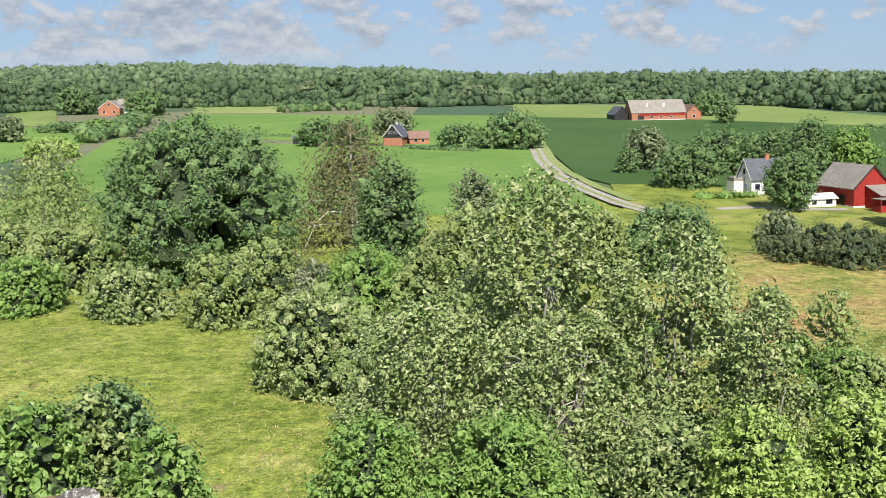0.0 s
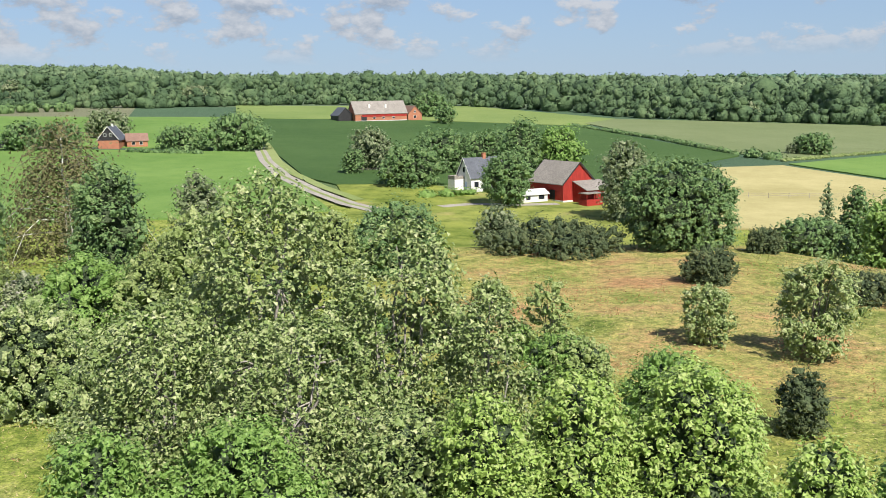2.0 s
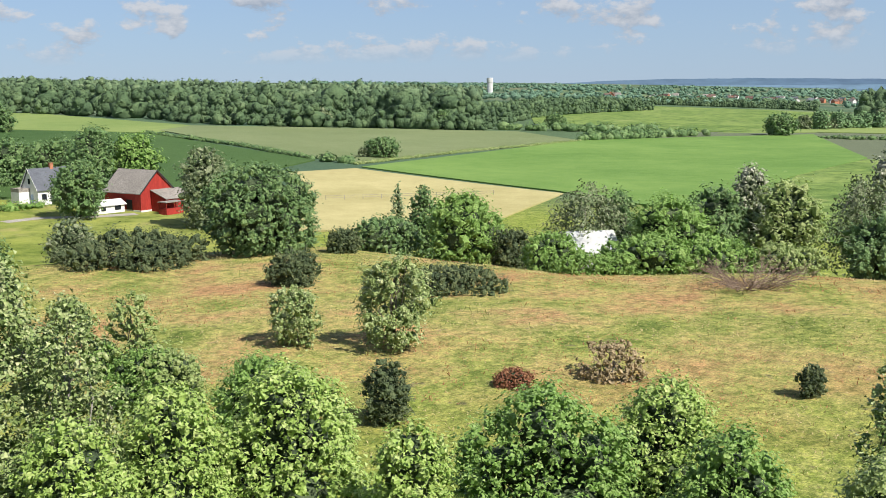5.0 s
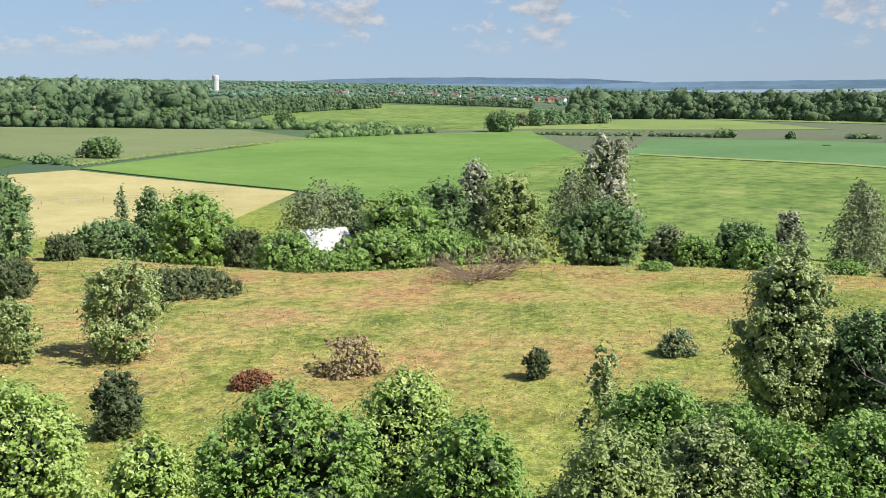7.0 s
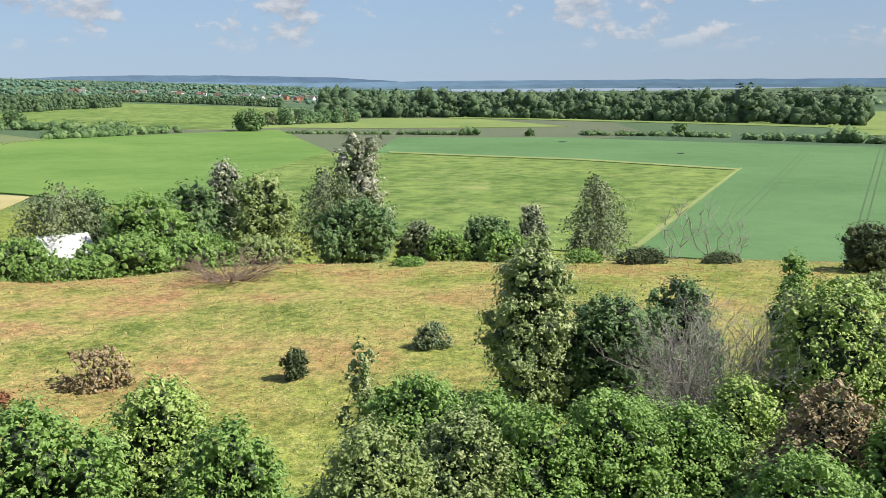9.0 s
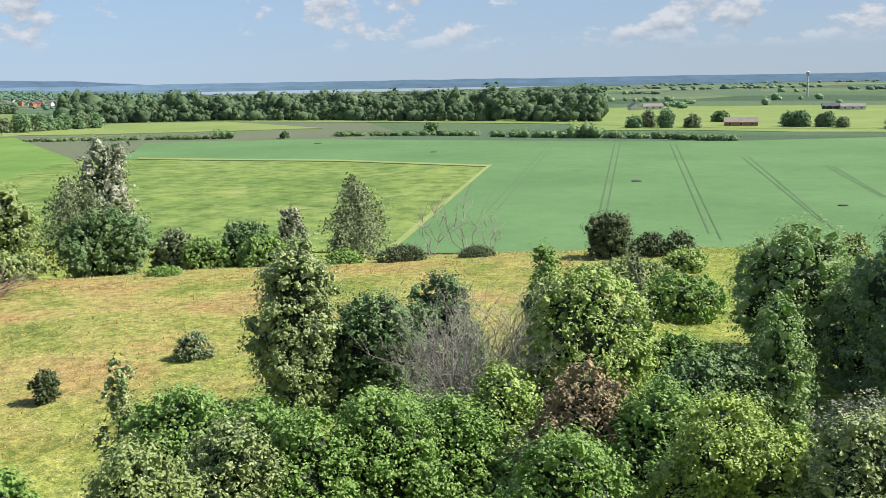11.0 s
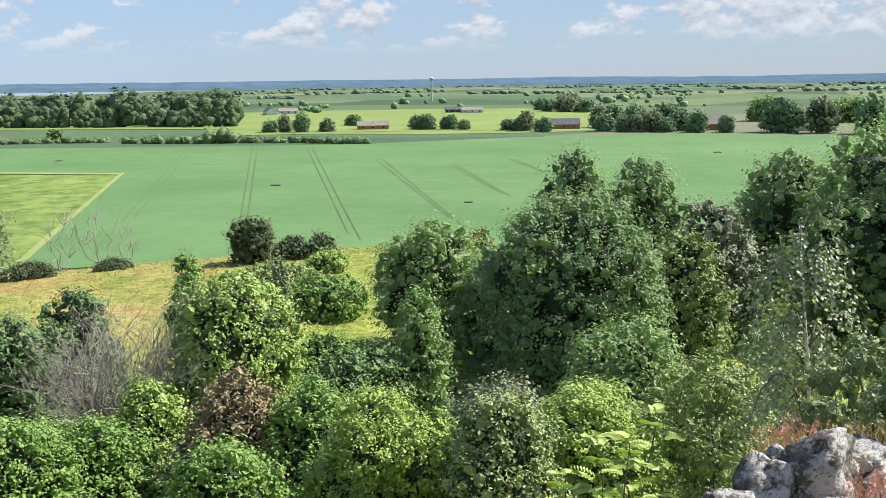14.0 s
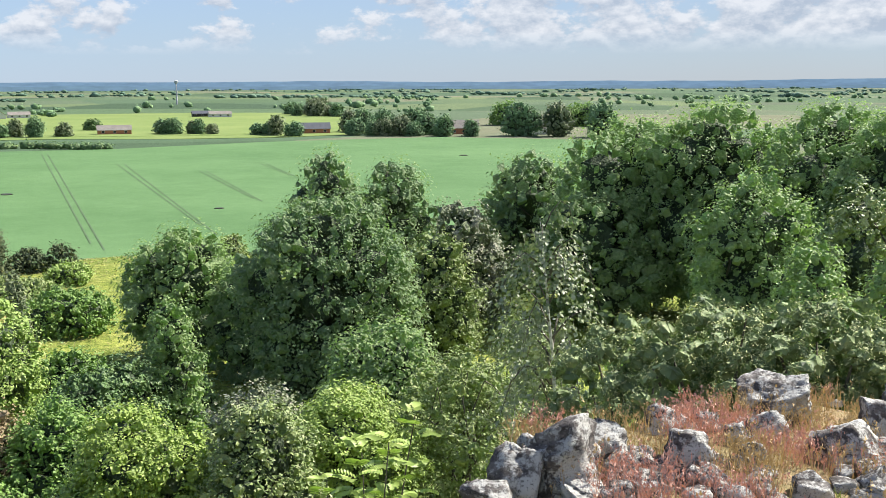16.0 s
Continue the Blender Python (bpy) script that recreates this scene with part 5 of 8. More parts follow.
# tractor lines in the cereal
strip("tractor_line", [(400.9, 20.7), (200.2, 21.7)], 0.3, "line", .36, "dark tractor wheel line in the cereal", "track")
strip("tractor_line", [(401.8, 22.9), (200.5, 23.4)], 0.3, "line", .36, "dark tractor wheel line in the cereal", "track")
strip("tractor_line", [(430.5, -5.5), (201.9, -0.1)], 0.3, "line", .36, "dark tractor wheel line in the cereal", "track")
strip("tractor_line", [(431.2, -3.4), (177.4, 1.7)], 0.3, "line", .36, "dark tractor wheel line in the cereal", "track")
strip("tractor_line", [(407.5, -24.3), (173.3, -16.9)], 0.3, "line", .36, "dark tractor wheel line in the cereal", "track")
strip("tractor_line", [(406.6, -26.3), (165.3, -18.1)], 0.3, "line", .36, "dark tractor wheel line in the cereal", "track")
strip("tractor_line", [(340.9, -42.8), (186.3, -37.6)], 0.3, "line", .36, "dark tractor wheel line in the cereal", "track")
strip("tractor_line", [(340.1, -45.0), (174.1, -37.7)], 0.3, "line", .36, "dark tractor wheel line in the cereal", "track")
strip("tractor_line", [(304.1, -61.4), (225.7, -57.4)], 0.3, "line", .36, "dark tractor wheel line in the cereal", "track")
strip("tractor_line", [(303.5, -63.1), (219.8, -57.8)], 0.3, "line", .36, "dark tractor wheel line in the cereal", "track")
strip("tractor_line", [(320.9, -84.3), (278.0, -81.2)], 0.3, "line", .36, "dark tractor wheel line in the cereal", "track")
strip("tractor_line", [(320.4, -86.0), (274.2, -81.7)], 0.3, "line", .36, "dark tractor wheel line in the cereal", "track")
# wet hollows
sheet("wet_hollow", [(263.1, -7.4), (262.6, -6.3), (261.4, -6.1), (260.2, -6.4), (259.4, -6.9), (259.9, -7.9), (260.2, -8.6), (261.5, -8.5), (262.2, -8.1)], "soil", 0.45, "dark bare wet hollow in the cereal", "hollow")
sheet("wet_hollow", [(212.2, -46.4), (212.2, -45.9), (211.5, -45.4), (210.9, -45.6), (210.3, -46.1), (210.2, -46.7), (210.9, -47.2), (211.5, -47.4), (212.3, -47.0)], "soil", 0.45, "dark bare wet hollow in the cereal", "hollow")
sheet("wet_hollow", [(435.2, 124.2), (434.2, 125.6), (432.7, 125.9), (430.8, 125.6), (430.0, 124.9), (430.4, 123.4), (430.9, 122.5), (432.8, 122.6), (433.9, 123.0)], "soil", 0.45, "dark bare wet hollow in the cereal", "hollow")
sheet("wet_hollow", [(377.1, 63.6), (376.3, 64.7), (375.2, 64.9), (373.8, 64.7), (373.1, 64.2), (373.4, 63.0), (373.8, 62.3), (375.2, 62.4), (376.1, 62.7)], "soil", 0.45, "dark bare wet hollow in the cereal", "hollow")
sheet("wet_hollow", [(324.8, -157.2), (324.1, -156.4), (323.3, -155.7), (321.9, -155.6), (321.3, -156.6), (320.7, -157.7), (321.9, -158.4), (323.2, -158.9), (324.7, -158.4)], "soil", 0.45, "dark bare wet hollow in the cereal", "hollow")
# ---- woods and hedges ----
NORTH = [(-32, 600), (-23.3, 607), (-14.9, 620), (-8.9, 624), (-0.8, 604), (3.6, 626), (8.3, 645), (15.8, 627), (17.9, 612), (22.6, 565), (26.0, 522), (31.7, 510), (36.6, 507), (40.5, 504)]
wood("north_wood", NORTH, 4, 1.12, 14, "far", "broad dark green broadleaf wood on rising land", 11)
wood("hill_wood", NORTH, 11, 1.16, 14, "far_hill", "distant woodland covering the low hills, paled for haze", 14, 4)
wood("middle_wood", [(40.7, 509), (43.5, 659), (50.0, 883), (48.6, 1132), (56.0, 1074), (58.5, 1022)], 5, 1.10, 7, "far", "belt of mixed trees before the village", 12)
wood("east_wood", [(60.7, 750), (64.1, 764), (68.8, 769), (69.6, 760), (75.2, 711), (81.4, 664), (87.7, 636), (89.7, 633)], 9, 1.05, 17, "far", "dense green wood beyond the fields", 13)
hedge([(488.9, 133.5), (492.8, 87.4), (487.6, 62.4)], 2.6, 5, 21, "dark green clipped field hedge", "oak")
hedge([(476.5, 53.7), (463.8, 18.7)], 3.5, 5, 22, "dark green field hedge", "oak")
hedge([(463.8, 18.7), (459.8, 2.1)], 7.5, 8, 23, "tall dark thicket in the field hedge", "oak")
hedge([(459.8, 2.1), (448.2, -26.4), (424.5, -52.0)], 3.2, 5, 24, "dark green field hedge", "oak")
hedge([(446.9, 271.7), (467.3, 223.6)], 2.2, 4, 25, "low dark field hedge", "oak")
hedge([(469.5, 219.0), (472.8, 187.8)], 2.2, 4, 26, "low dark field hedge", "oak")
hedge([(472.8, 187.8), (476.0, 179.4)], 4.5, 5, 27, "round bush in the field hedge", "oak")
hedge([(331.3, 318.4), (372.9, 319.1), (417.2, 316.4)], 5, 6, 28, "bushy field hedge along the cereal", "oak")
hedge([(327.7, 315.9), (377.6, 315.7)], 4.5, 5, 29, "bushy hedge between two fields", "oak")
hedge([(172.5, 419.2), (177.7, 346.6), (172.6, 283.6)], 1.6, 2.5, 30, "thin dark hedge line between two fields", "oak")
hedge([(171.4, 279.6), (178.2, 268.9)], 3.2, 5, 31, "low scrub at the field corner", "oak")
hedge([(176.0, 265.5), (240.8, 290.4), (325.3, 313.5)], 1.0, 2, 32, "thin grassy bank between two fields", "olive")
hedge([(344.9, 386.8), (364.6, 373.1), (381.2, 360.5), (410.5, 343.4)], 5, 7, 33, "row of bushes along the far pasture", "oak")
hedge([(-85.6, 548.7), (-69.5, 565.0), (-45.6, 575.6)], 6, 6, 34, "clipped dark hedge by the far white house", "oak")
hedge([(-125.8, 359.5), (-124.3, 396.4), (-139.4, 479.4)], 7, 9, 35, "bushy hedgerow below the brick house", "oak")
hedge([(-10.1, 328.6), (11.3, 319.3)], 2, 3, 36, "low hedge along the cottage garden", "oak")
hedge([(-113.9, 390.5), (-56.2, 384.9)], 1.2, 2.5, 37, "thin bank between two green fields", "oak")
hedge([(52.3, 210.8), (64.0, 212.6)], 2.2, 3.5, 38, "garden hedge in front of the white farmhouse", "green")
# groves in far_pale and silver leaf, light tones that stand for haze
plant("field_tree", 549.5, -14.0, 6.7, 9.7, 992, 0.762, 2050, "grove of dark green trees in the plain", "tree", "far_pale", form="round", base=0.03, group="trees round the plain farms")
plant("field_tree", 554.5, -21.4, 9.1, 9.3, 983, 0.770, 2051, "grove of dark green trees in the plain", "tree", "silver", form="round", base=0.03, group="trees round the plain farms")
plant("field_tree", 546.5, -30.5, 10.5, 10.0, 997, 0.762, 2052, "grove of dark green trees in the plain", "tree", "far_pale", form="round", base=0.03, group="trees round the plain farms")
plant("field_tree", 547.2, -30.1, 10.8, 8.9, 995, 0.762, 2053, "grove of dark green trees in the plain", "tree", "far_pale", form="round", base=0.03, group="trees round the plain farms")
plant("field_tree", 546.9, -43.5, 7.4, 9.3, 994, 0.762, 2054, "grove of dark green trees in the plain", "tree", "silver", form="round", base=0.03, group="trees round the plain farms")
plant("field_tree", 555.8, -93.0, 8.4, 9.5, 968, 0.784, 2100, "grove of dark green trees by a farm", "tree", "far_pale", form="round", base=0.03, group="trees round the plain farms")
plant("field_tree", 548.5, -95.2, 8.1, 7.2, 980, 0.777, 2101, "grove of dark green trees by a farm", "tree", "far_pale", form="round", base=0.03, group="trees round the plain farms")
plant("field_tree", 545.9, -98.3, 8.7, 9.4, 983, 0.770, 2102, "grove of dark green trees by a farm", "tree", "far_pale", form="round", base=0.03, group="trees round the plain farms")
plant("field_tree", 545.3, -107.1, 7.1, 6.6, 981, 0.770, 2103, "grove of dark green trees by a farm", "tree", "silver", form="round", base=0.03, group="trees round the plain farms")
plant("field_tree", 542.6, -110.1, 8.0, 8.0, 985, 0.770, 2104, "grove of dark green trees by a farm", "tree", "far_pale", form="round", base=0.03, group="trees round the plain farms")
plant("field_tree", 536.7, -115.8, 5.6, 7.1, 994, 0.762, 2105, "grove of dark green trees by a farm", "tree", "silver", form="round", base=0.03, group="trees round the plain farms")
plant("field_tree", 519.7, -136.0, 6.1, 9.3, 1016, 0.747, 2150, "grove of trees beside a dark-roofed farmhouse", "tree", "far_pale", form="round", base=0.03, group="trees round the plain farms")
plant("field_tree", 514.2, -141.1, 7.4, 8.7, 1023, 0.740, 2151, "grove of trees beside a dark-roofed farmhouse", "tree", "far_pale", form="round", base=0.03, group="trees round the plain farms")
plant("field_tree", 507.5, -141.7, 10.6, 9.8, 1035, 0.733, 2152, "grove of trees beside a dark-roofed farmhouse", "tree", "silver", form="round", base=0.03, group="trees round the plain farms")
plant("field_tree", 494.5, -147.4, 7.6, 10.8, 1050, 0.718, 2153, "grove of trees beside a dark-roofed farmhouse", "tree", "far_pale", form="round", base=0.03, group="trees round the plain farms")
plant("field_tree", 490.2, -177.7, 8.9, 12.3, 1046, 0.725, 2200, "row of tall trees around the hamlet", "tree", "far_pale", form="round", base=0.03, group="trees round the plain farms")
plant("field_tree", 482.2, -185.2, 8.5, 10.8, 1050, 0.718, 2201, "row of tall trees around the hamlet", "tree", "far_pale", form="round", base=0.03, group="trees round the plain farms")
plant("field_tree", 473.5, -187.6, 9.0, 12.2, 1050, 0.710, 2202, "row of tall trees around the hamlet", "tree", "silver", form="round", base=0.03, group="trees round the plain farms")
plant("field_tree", 471.8, -195.6, 11.2, 13.4, 1050, 0.710, 2203, "row of tall trees around the hamlet", "tree", "silver", form="round", base=0.03, group="trees round the plain farms")
plant("field_tree", 465.3, -199.6, 7.6, 10.9, 1050, 0.703, 2204, "row of tall trees around the hamlet", "tree", "far_pale", form="round", base=0.03, group="trees round the plain farms")
plant("field_tree", 460.6, -213.2, 8.3, 11.9, 1050, 0.703, 2205, "row of tall trees around the hamlet", "tree", "far_pale", form="round", base=0.03, group="trees round the plain farms")
plant("field_tree", 452.2, -209.8, 11.0, 10.4, 1050, 0.696, 2206, "row of tall trees around the hamlet", "tree", "far_pale", form="round", base=0.03, group="trees round the plain farms")
plant("field_tree", 447.7, -222.1, 8.2, 8.7, 1050, 0.696, 2207, "row of tall trees around the hamlet", "tree", "far_pale", form="round", base=0.03, group="trees round the plain farms")
plant("field_tree", 442.2, -245.0, 17.0, 18.2, 1050, 0.703, 2250, "tall broad trees around the hamlet", "tree", "far_pale", form="round", base=0.03, group="trees round the plain farms")
plant("field_tree", 435.0, -247.6, 15.5, 14.8, 1050, 0.696, 2251, "tall broad trees around the hamlet", "tree", "far_pale", form="round", base=0.03, group="trees round the plain farms")
plant("field_tree", 425.7, -257.4, 17.6, 18.0, 1050, 0.696, 2252, "tall broad trees around the hamlet", "tree", "silver", form="round", base=0.03, group="trees round the plain farms")
plant("field_tree", 409.2, -271.1, 17.4, 18.8, 1050, 0.681, 2253, "tall broad trees around the hamlet", "tree", "far_pale", form="round", base=0.03, group="trees round the plain farms")
plant("field_tree", 838.1, -248.4, 10.4, 17.2, 623, 1.214, 2300, "distant grove in the plain", "tree", "far_pale", form="round", base=0.03, group="trees round the plain farms")
plant("field_tree", 823.0, -262.7, 14.0, 19.1, 631, 1.199, 2301, "distant grove in the plain", "tree", "silver", form="round", base=0.03, group="trees round the plain farms")
plant("field_tree", 822.4, -269.1, 14.0, 15.5, 630, 1.206, 2302, "distant grove in the plain", "tree", "silver", form="round", base=0.03, group="trees round the plain farms")
plant("field_tree", 810.5, -270.2, 10.2, 18.6, 638, 1.191, 2303, "distant grove in the plain", "tree", "far_pale", form="round", base=0.03, group="trees round the plain farms")
plant("field_tree", 799.3, -240.6, 10.1, 11.6, 653, 1.162, 2350, "distant grove in the plain", "tree", "far_pale", form="round", base=0.03, group="trees round the plain farms")
plant("field_tree", 789.2, -250.2, 12.6, 15.6, 659, 1.154, 2351, "distant grove in the plain", "tree", "silver", form="round", base=0.03, group="trees round the plain farms")
plant("field_tree", 779.3, -253.6, 12.1, 15.6, 665, 1.140, 2352, "distant grove in the plain", "tree", "silver", form="round", base=0.03, group="trees round the plain farms")
plant("field_tree", 780.5, -262.4, 9.1, 14.5, 662, 1.147, 2353, "distant grove in the plain", "tree", "silver", form="round", base=0.03, group="trees round the plain farms")
plant("field_tree", 763.3, -262.2, 11.0, 11.9, 676, 1.125, 2354, "distant grove in the plain", "tree", "far_pale", form="round", base=0.03, group="trees round the plain farms")
plant("field_tree", 528.5, -188.0, 13.0, 13.4, 973, 0.777, 2400, "grove beside the hamlet", "tree", "silver", form="round", base=0.03, group="trees round the plain farms")
plant("field_tree", 517.4, -193.0, 13.1, 13.9, 988, 0.770, 2401, "grove beside the hamlet", "tree", "far_pale", form="round", base=0.03, group="trees round the plain farms")
plant("field_tree", 516.4, -196.7, 9.7, 10.6, 988, 0.770, 2402, "grove beside the hamlet", "tree", "far_pale", form="round", base=0.03, group="trees round the plain farms")
plant("field_tree", 501.0, -197.8, 14.2, 14.1, 1013, 0.747, 2403, "grove beside the hamlet", "tree", "far_pale", form="round", base=0.03, group="trees round the plain farms")
plant("field_tree", 498.9, -204.3, 9.2, 11.5, 1012, 0.747, 2404, "grove beside the hamlet", "tree", "far_pale", form="round", base=0.03, group="trees round the plain farms")
plant("field_tree", 484.0, -208.6, 14.5, 15.2, 1035, 0.733, 2405, "grove beside the hamlet", "tree", "far_pale", form="round", base=0.03, group="trees round the plain farms")
plant("field_tree", 476.8, -212.3, 11.7, 14.0, 1045, 0.725, 2406, "grove beside the hamlet", "tree", "far_pale", form="round", base=0.03, group="trees round the plain farms")
plant("field_tree", 518.1, 326.0, 8.0, 9.9, 891, 0.851, 2450, "row of trees at the far end of the fields", "tree", "silver", form="round", base=0.03, group="trees round the plain farms")
plant("field_tree", 523.6, 319.4, 11.2, 11.1, 889, 0.851, 2451, "row of trees at the far end of the fields", "tree", "far_pale", form="round", base=0.03, group="trees round the plain farms")
plant("field_tree", 524.8, 319.4, 9.3, 9.5, 888, 0.858, 2452, "row of trees at the far end of the fields", "tree", "silver", form="round", base=0.03, group="trees round the plain farms")
plant("field_tree", 539.2, 320.0, 6.1, 6.9, 870, 0.873, 2453, "row of trees at the far end of the fields", "tree", "silver", form="round", base=0.03, group="trees round the plain farms")
plant("field_tree", 542.0, 319.7, 10.4, 10.2, 867, 0.873, 2454, "row of trees at the far end of the fields", "tree", "far_pale", form="round", base=0.03, group="trees round the plain farms")
plant("field_tree", 552.2, 320.3, 9.0, 11.5, 854, 0.888, 2455, "row of trees at the far end of the fields", "tree", "far_pale", form="round", base=0.03, group="trees round the plain farms")
plant("field_tree", 559.0, 317.3, 7.3, 7.2, 849, 0.895, 2456, "row of trees at the far end of the fields", "tree", "far_pale", form="round", base=0.03, group="trees round the plain farms")
plant("field_tree", 564.1, 316.5, 10.0, 10.5, 843, 0.903, 2457, "row of trees at the far end of the fields", "tree", "far_pale", form="round", base=0.03, group="trees round the plain farms")
plant("field_tree", 570.7, 311.1, 9.2, 9.7, 840, 0.903, 2458, "row of trees at the far end of the fields", "tree", "far_pale", form="round", base=0.03, group="trees round the plain farms")
plant("field_tree", 575.1, 311.6, 11.2, 9.7, 834, 0.910, 2459, "row of trees at the far end of the fields", "tree", "silver", form="round", base=0.03, group="trees round the plain farms")
plant("field_tree", 586.5, 309.2, 10.8, 10.5, 823, 0.925, 2460, "row of trees at the far end of the fields", "tree", "far_pale", form="round", base=0.03, group="trees round the plain farms")
plant("field_tree", 590.5, 310.8, 9.7, 11.5, 817, 0.925, 2461, "row of trees at the far end of the fields", "tree", "far_pale", form="round", base=0.03, group="trees round the plain farms")


def far_trees(name, count, r0, r1, mat, seed, label, flat):
    """Hedgerows, groves and single trees strewn over the plain."""
    rng = np.random.default_rng(seed)
    cen, rad, siz = [], [], []
    for k in range(count):
        a = rng.uniform(55, 150)
        r = r0 * (r1 / r0) ** (rng.random() ** 0.8)
        if a < 88 and r < 1500:
            continue
        x0, y0 = r * math.sin(radians(a)), r * math.cos(radians(a))
        g = rng.choice([0.12, 1.65, 1.5]) + rng.normal(0, 0.15)
        grove = rng.random() < 0.45
        for i in range(int(rng.integers(3, 18))):
            s = 0 if grove else i * rng.uniform(5, 13) * (1 + r / 4000)
            e = 16 * (1 + r / 3000) if grove else 3
            x, y = x0 + math.cos(g) * s + rng.normal(0, e), y0 + math.sin(g) * s + rng.normal(0, e * 1.5)
            h = rng.uniform(2.5, 6.5) * (1 + 0.3 * grove)
            cen.append((x, y, ground_z(x, y) + h * 0.42))
            rad.append(h * rng.uniform(0.5, 0.75) / flat ** 0.8)
            siz.append(h * 0.3)
    leaf_stuff(name, np.array(cen), np.array(rad), np.full(len(cen), 9), np.array(siz), mat, label, "trees", seed + 1, flat, "stuff", 0.9)


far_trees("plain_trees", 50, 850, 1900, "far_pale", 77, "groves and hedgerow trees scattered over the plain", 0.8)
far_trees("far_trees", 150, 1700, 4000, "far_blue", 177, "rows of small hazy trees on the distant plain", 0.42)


def village_trees():
    rng = np.random.default_rng(79)
    n = 1700
    a, r = np.radians(rng.uniform(30, 66, n)), np.sqrt(rng.uniform(1150 ** 2, 3900 ** 2, n))
    x, y = r * np.sin(a), r * np.cos(a)
    h = rng.uniform(3, 6.5, n) * (1 + r / 5000)
    cen = np.stack([x, y, height(x, y) + h * 0.4], 1)
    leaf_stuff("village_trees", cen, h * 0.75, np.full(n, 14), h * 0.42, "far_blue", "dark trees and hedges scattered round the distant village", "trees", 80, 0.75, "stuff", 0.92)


village_trees()
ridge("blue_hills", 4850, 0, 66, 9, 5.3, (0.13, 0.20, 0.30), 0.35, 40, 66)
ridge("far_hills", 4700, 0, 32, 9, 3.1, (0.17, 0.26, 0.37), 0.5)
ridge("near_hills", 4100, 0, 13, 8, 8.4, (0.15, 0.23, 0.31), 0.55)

# ---- trees and bushes ----
plant("oak_tree", -19.4, 79.7, 12.4, 17.1, 21600, 0.179, 101, "broad dark green oak at the meadow's end", "tree", "oak", form="round", lobes=20, clump=0.085, base=0.04)
plant("lime_tree", -3.8, 71.9, 9.4, 6.3, 5772, 0.158, 102, "upright mid-green tree in the scrub belt", "tree", "oak", form="tall", base=0.08)
plant("hawthorn_bush", -20.3, 64.0, 3.4, 6.5, 2849, 0.147, 103, "pale grey-green rounded bush casting shade on the meadow", "bush", "beam", form="bush", base=0.0, stems=4, lobes=10)
plant("scrub_bush", -27.8, 65.9, 3.8, 5.7, 2516, 0.156, 104, "dark green bush at the meadow edge", "bush", "green", form="bush", base=0.0, stems=4, lobes=10)
plant("scrub_bush", -27.9, 75.0, 5.1, 9.0, 4301, 0.175, 105, "brownish green thicket on the hillside", "bush", "olive", form="bush", base=0.0, stems=4, lobes=10)
plant("scrub_bush", -33.0, 77.2, 5.1, 6.7, 2864, 0.184, 106, "olive thicket beside the birch", "bush", "olive", form="bush", base=0.0, stems=4, lobes=10)
plant("scrub_bush", -13.7, 61.5, 4.7, 5.9, 4144, 0.138, 107, "yellow-green bush below the oak", "bush", "olive", form="bush", base=0.0, stems=4, lobes=10)
plant("scrub_bush", -11.4, 65.0, 5.1, 5.7, 3954, 0.144, 108, "yellow-green bush in the scrub belt", "bush", "olive", form="bush", base=0.0, stems=4, lobes=10)
plant("elder_bush", -8.2, 63.5, 3.8, 4.2, 2367, 0.140, 109, "elder bush with cream blossom", "bush", "bloom", form="bush", base=0.0, stems=4, lobes=10)
plant("scrub_bush", -4.8, 61.8, 5.0, 7.0, 5415, 0.135, 110, "dark green scrub below the tree", "bush", "green", form="bush", base=0.0, stems=4, lobes=10)
plant("scrub_bush", 0.0, 60.0, 6.2, 7.2, 6235, 0.131, 111, "mixed green scrub on the hillside", "bush", "olive", form="bush", base=0.0, stems=4, lobes=10)
plant("willow_bush", -6.1, 47.3, 5.2, 7.0, 8094, 0.104, 112, "grey-green willow bush at the meadow edge", "bush", "beam", form="bush", base=0.0, stems=4, lobes=10)
plant("willow_bush", -2.0, 37.9, 5.4, 5.0, 9625, 0.083, 113, "grey-green willow bush behind the whitebeam", "bush", "beam", form="bush", base=0.0, stems=4, lobes=10)
plant("whitebeam_tree", 2.5, 26.9, 10.9, 5.6, 21600, 0.086, 114, "tall whitebeam with pale-backed leaves and grey stems", "tree", "beam", form="round", twigs=46, solid=0.5, shag=0.3, loose=0.12, base=0.1, lobes=15, clump=0.07, gap=0.26, stems=3, wild=0.9, bark='dead', trunk=1.3, four=False)
plant("whitebeam_tree", 5.7, 24.9, 9.4, 4.9, 20111, 0.081, 115, "spreading whitebeam with pale-backed leaves", "tree", "beam", form="round", twigs=46, solid=0.5, shag=0.3, loose=0.12, base=0.1, lobes=15, clump=0.07, gap=0.26, stems=3, wild=0.9, bark='dead', trunk=1.3, four=False)
plant("whitebeam_tree", -0.4, 24.0, 7.5, 4.7, 21103, 0.076, 116, "whitebeam with grey branches showing", "tree", "beam", form="round", twigs=46, solid=0.5, shag=0.3, loose=0.12, base=0.1, lobes=15, clump=0.07, gap=0.26, stems=3, wild=0.9, bark='dead', trunk=1.3, four=False)
plant("whitebeam_tree", 7.3, 22.9, 7.8, 2.5, 5983, 0.076, 117, "young whitebeam with pale-backed leaves", "tree", "beam", form="round", twigs=46, solid=0.5, shag=0.3, loose=0.12, base=0.1, lobes=15, clump=0.07, gap=0.26, stems=3, wild=0.9, bark='dead', trunk=1.3, four=False)
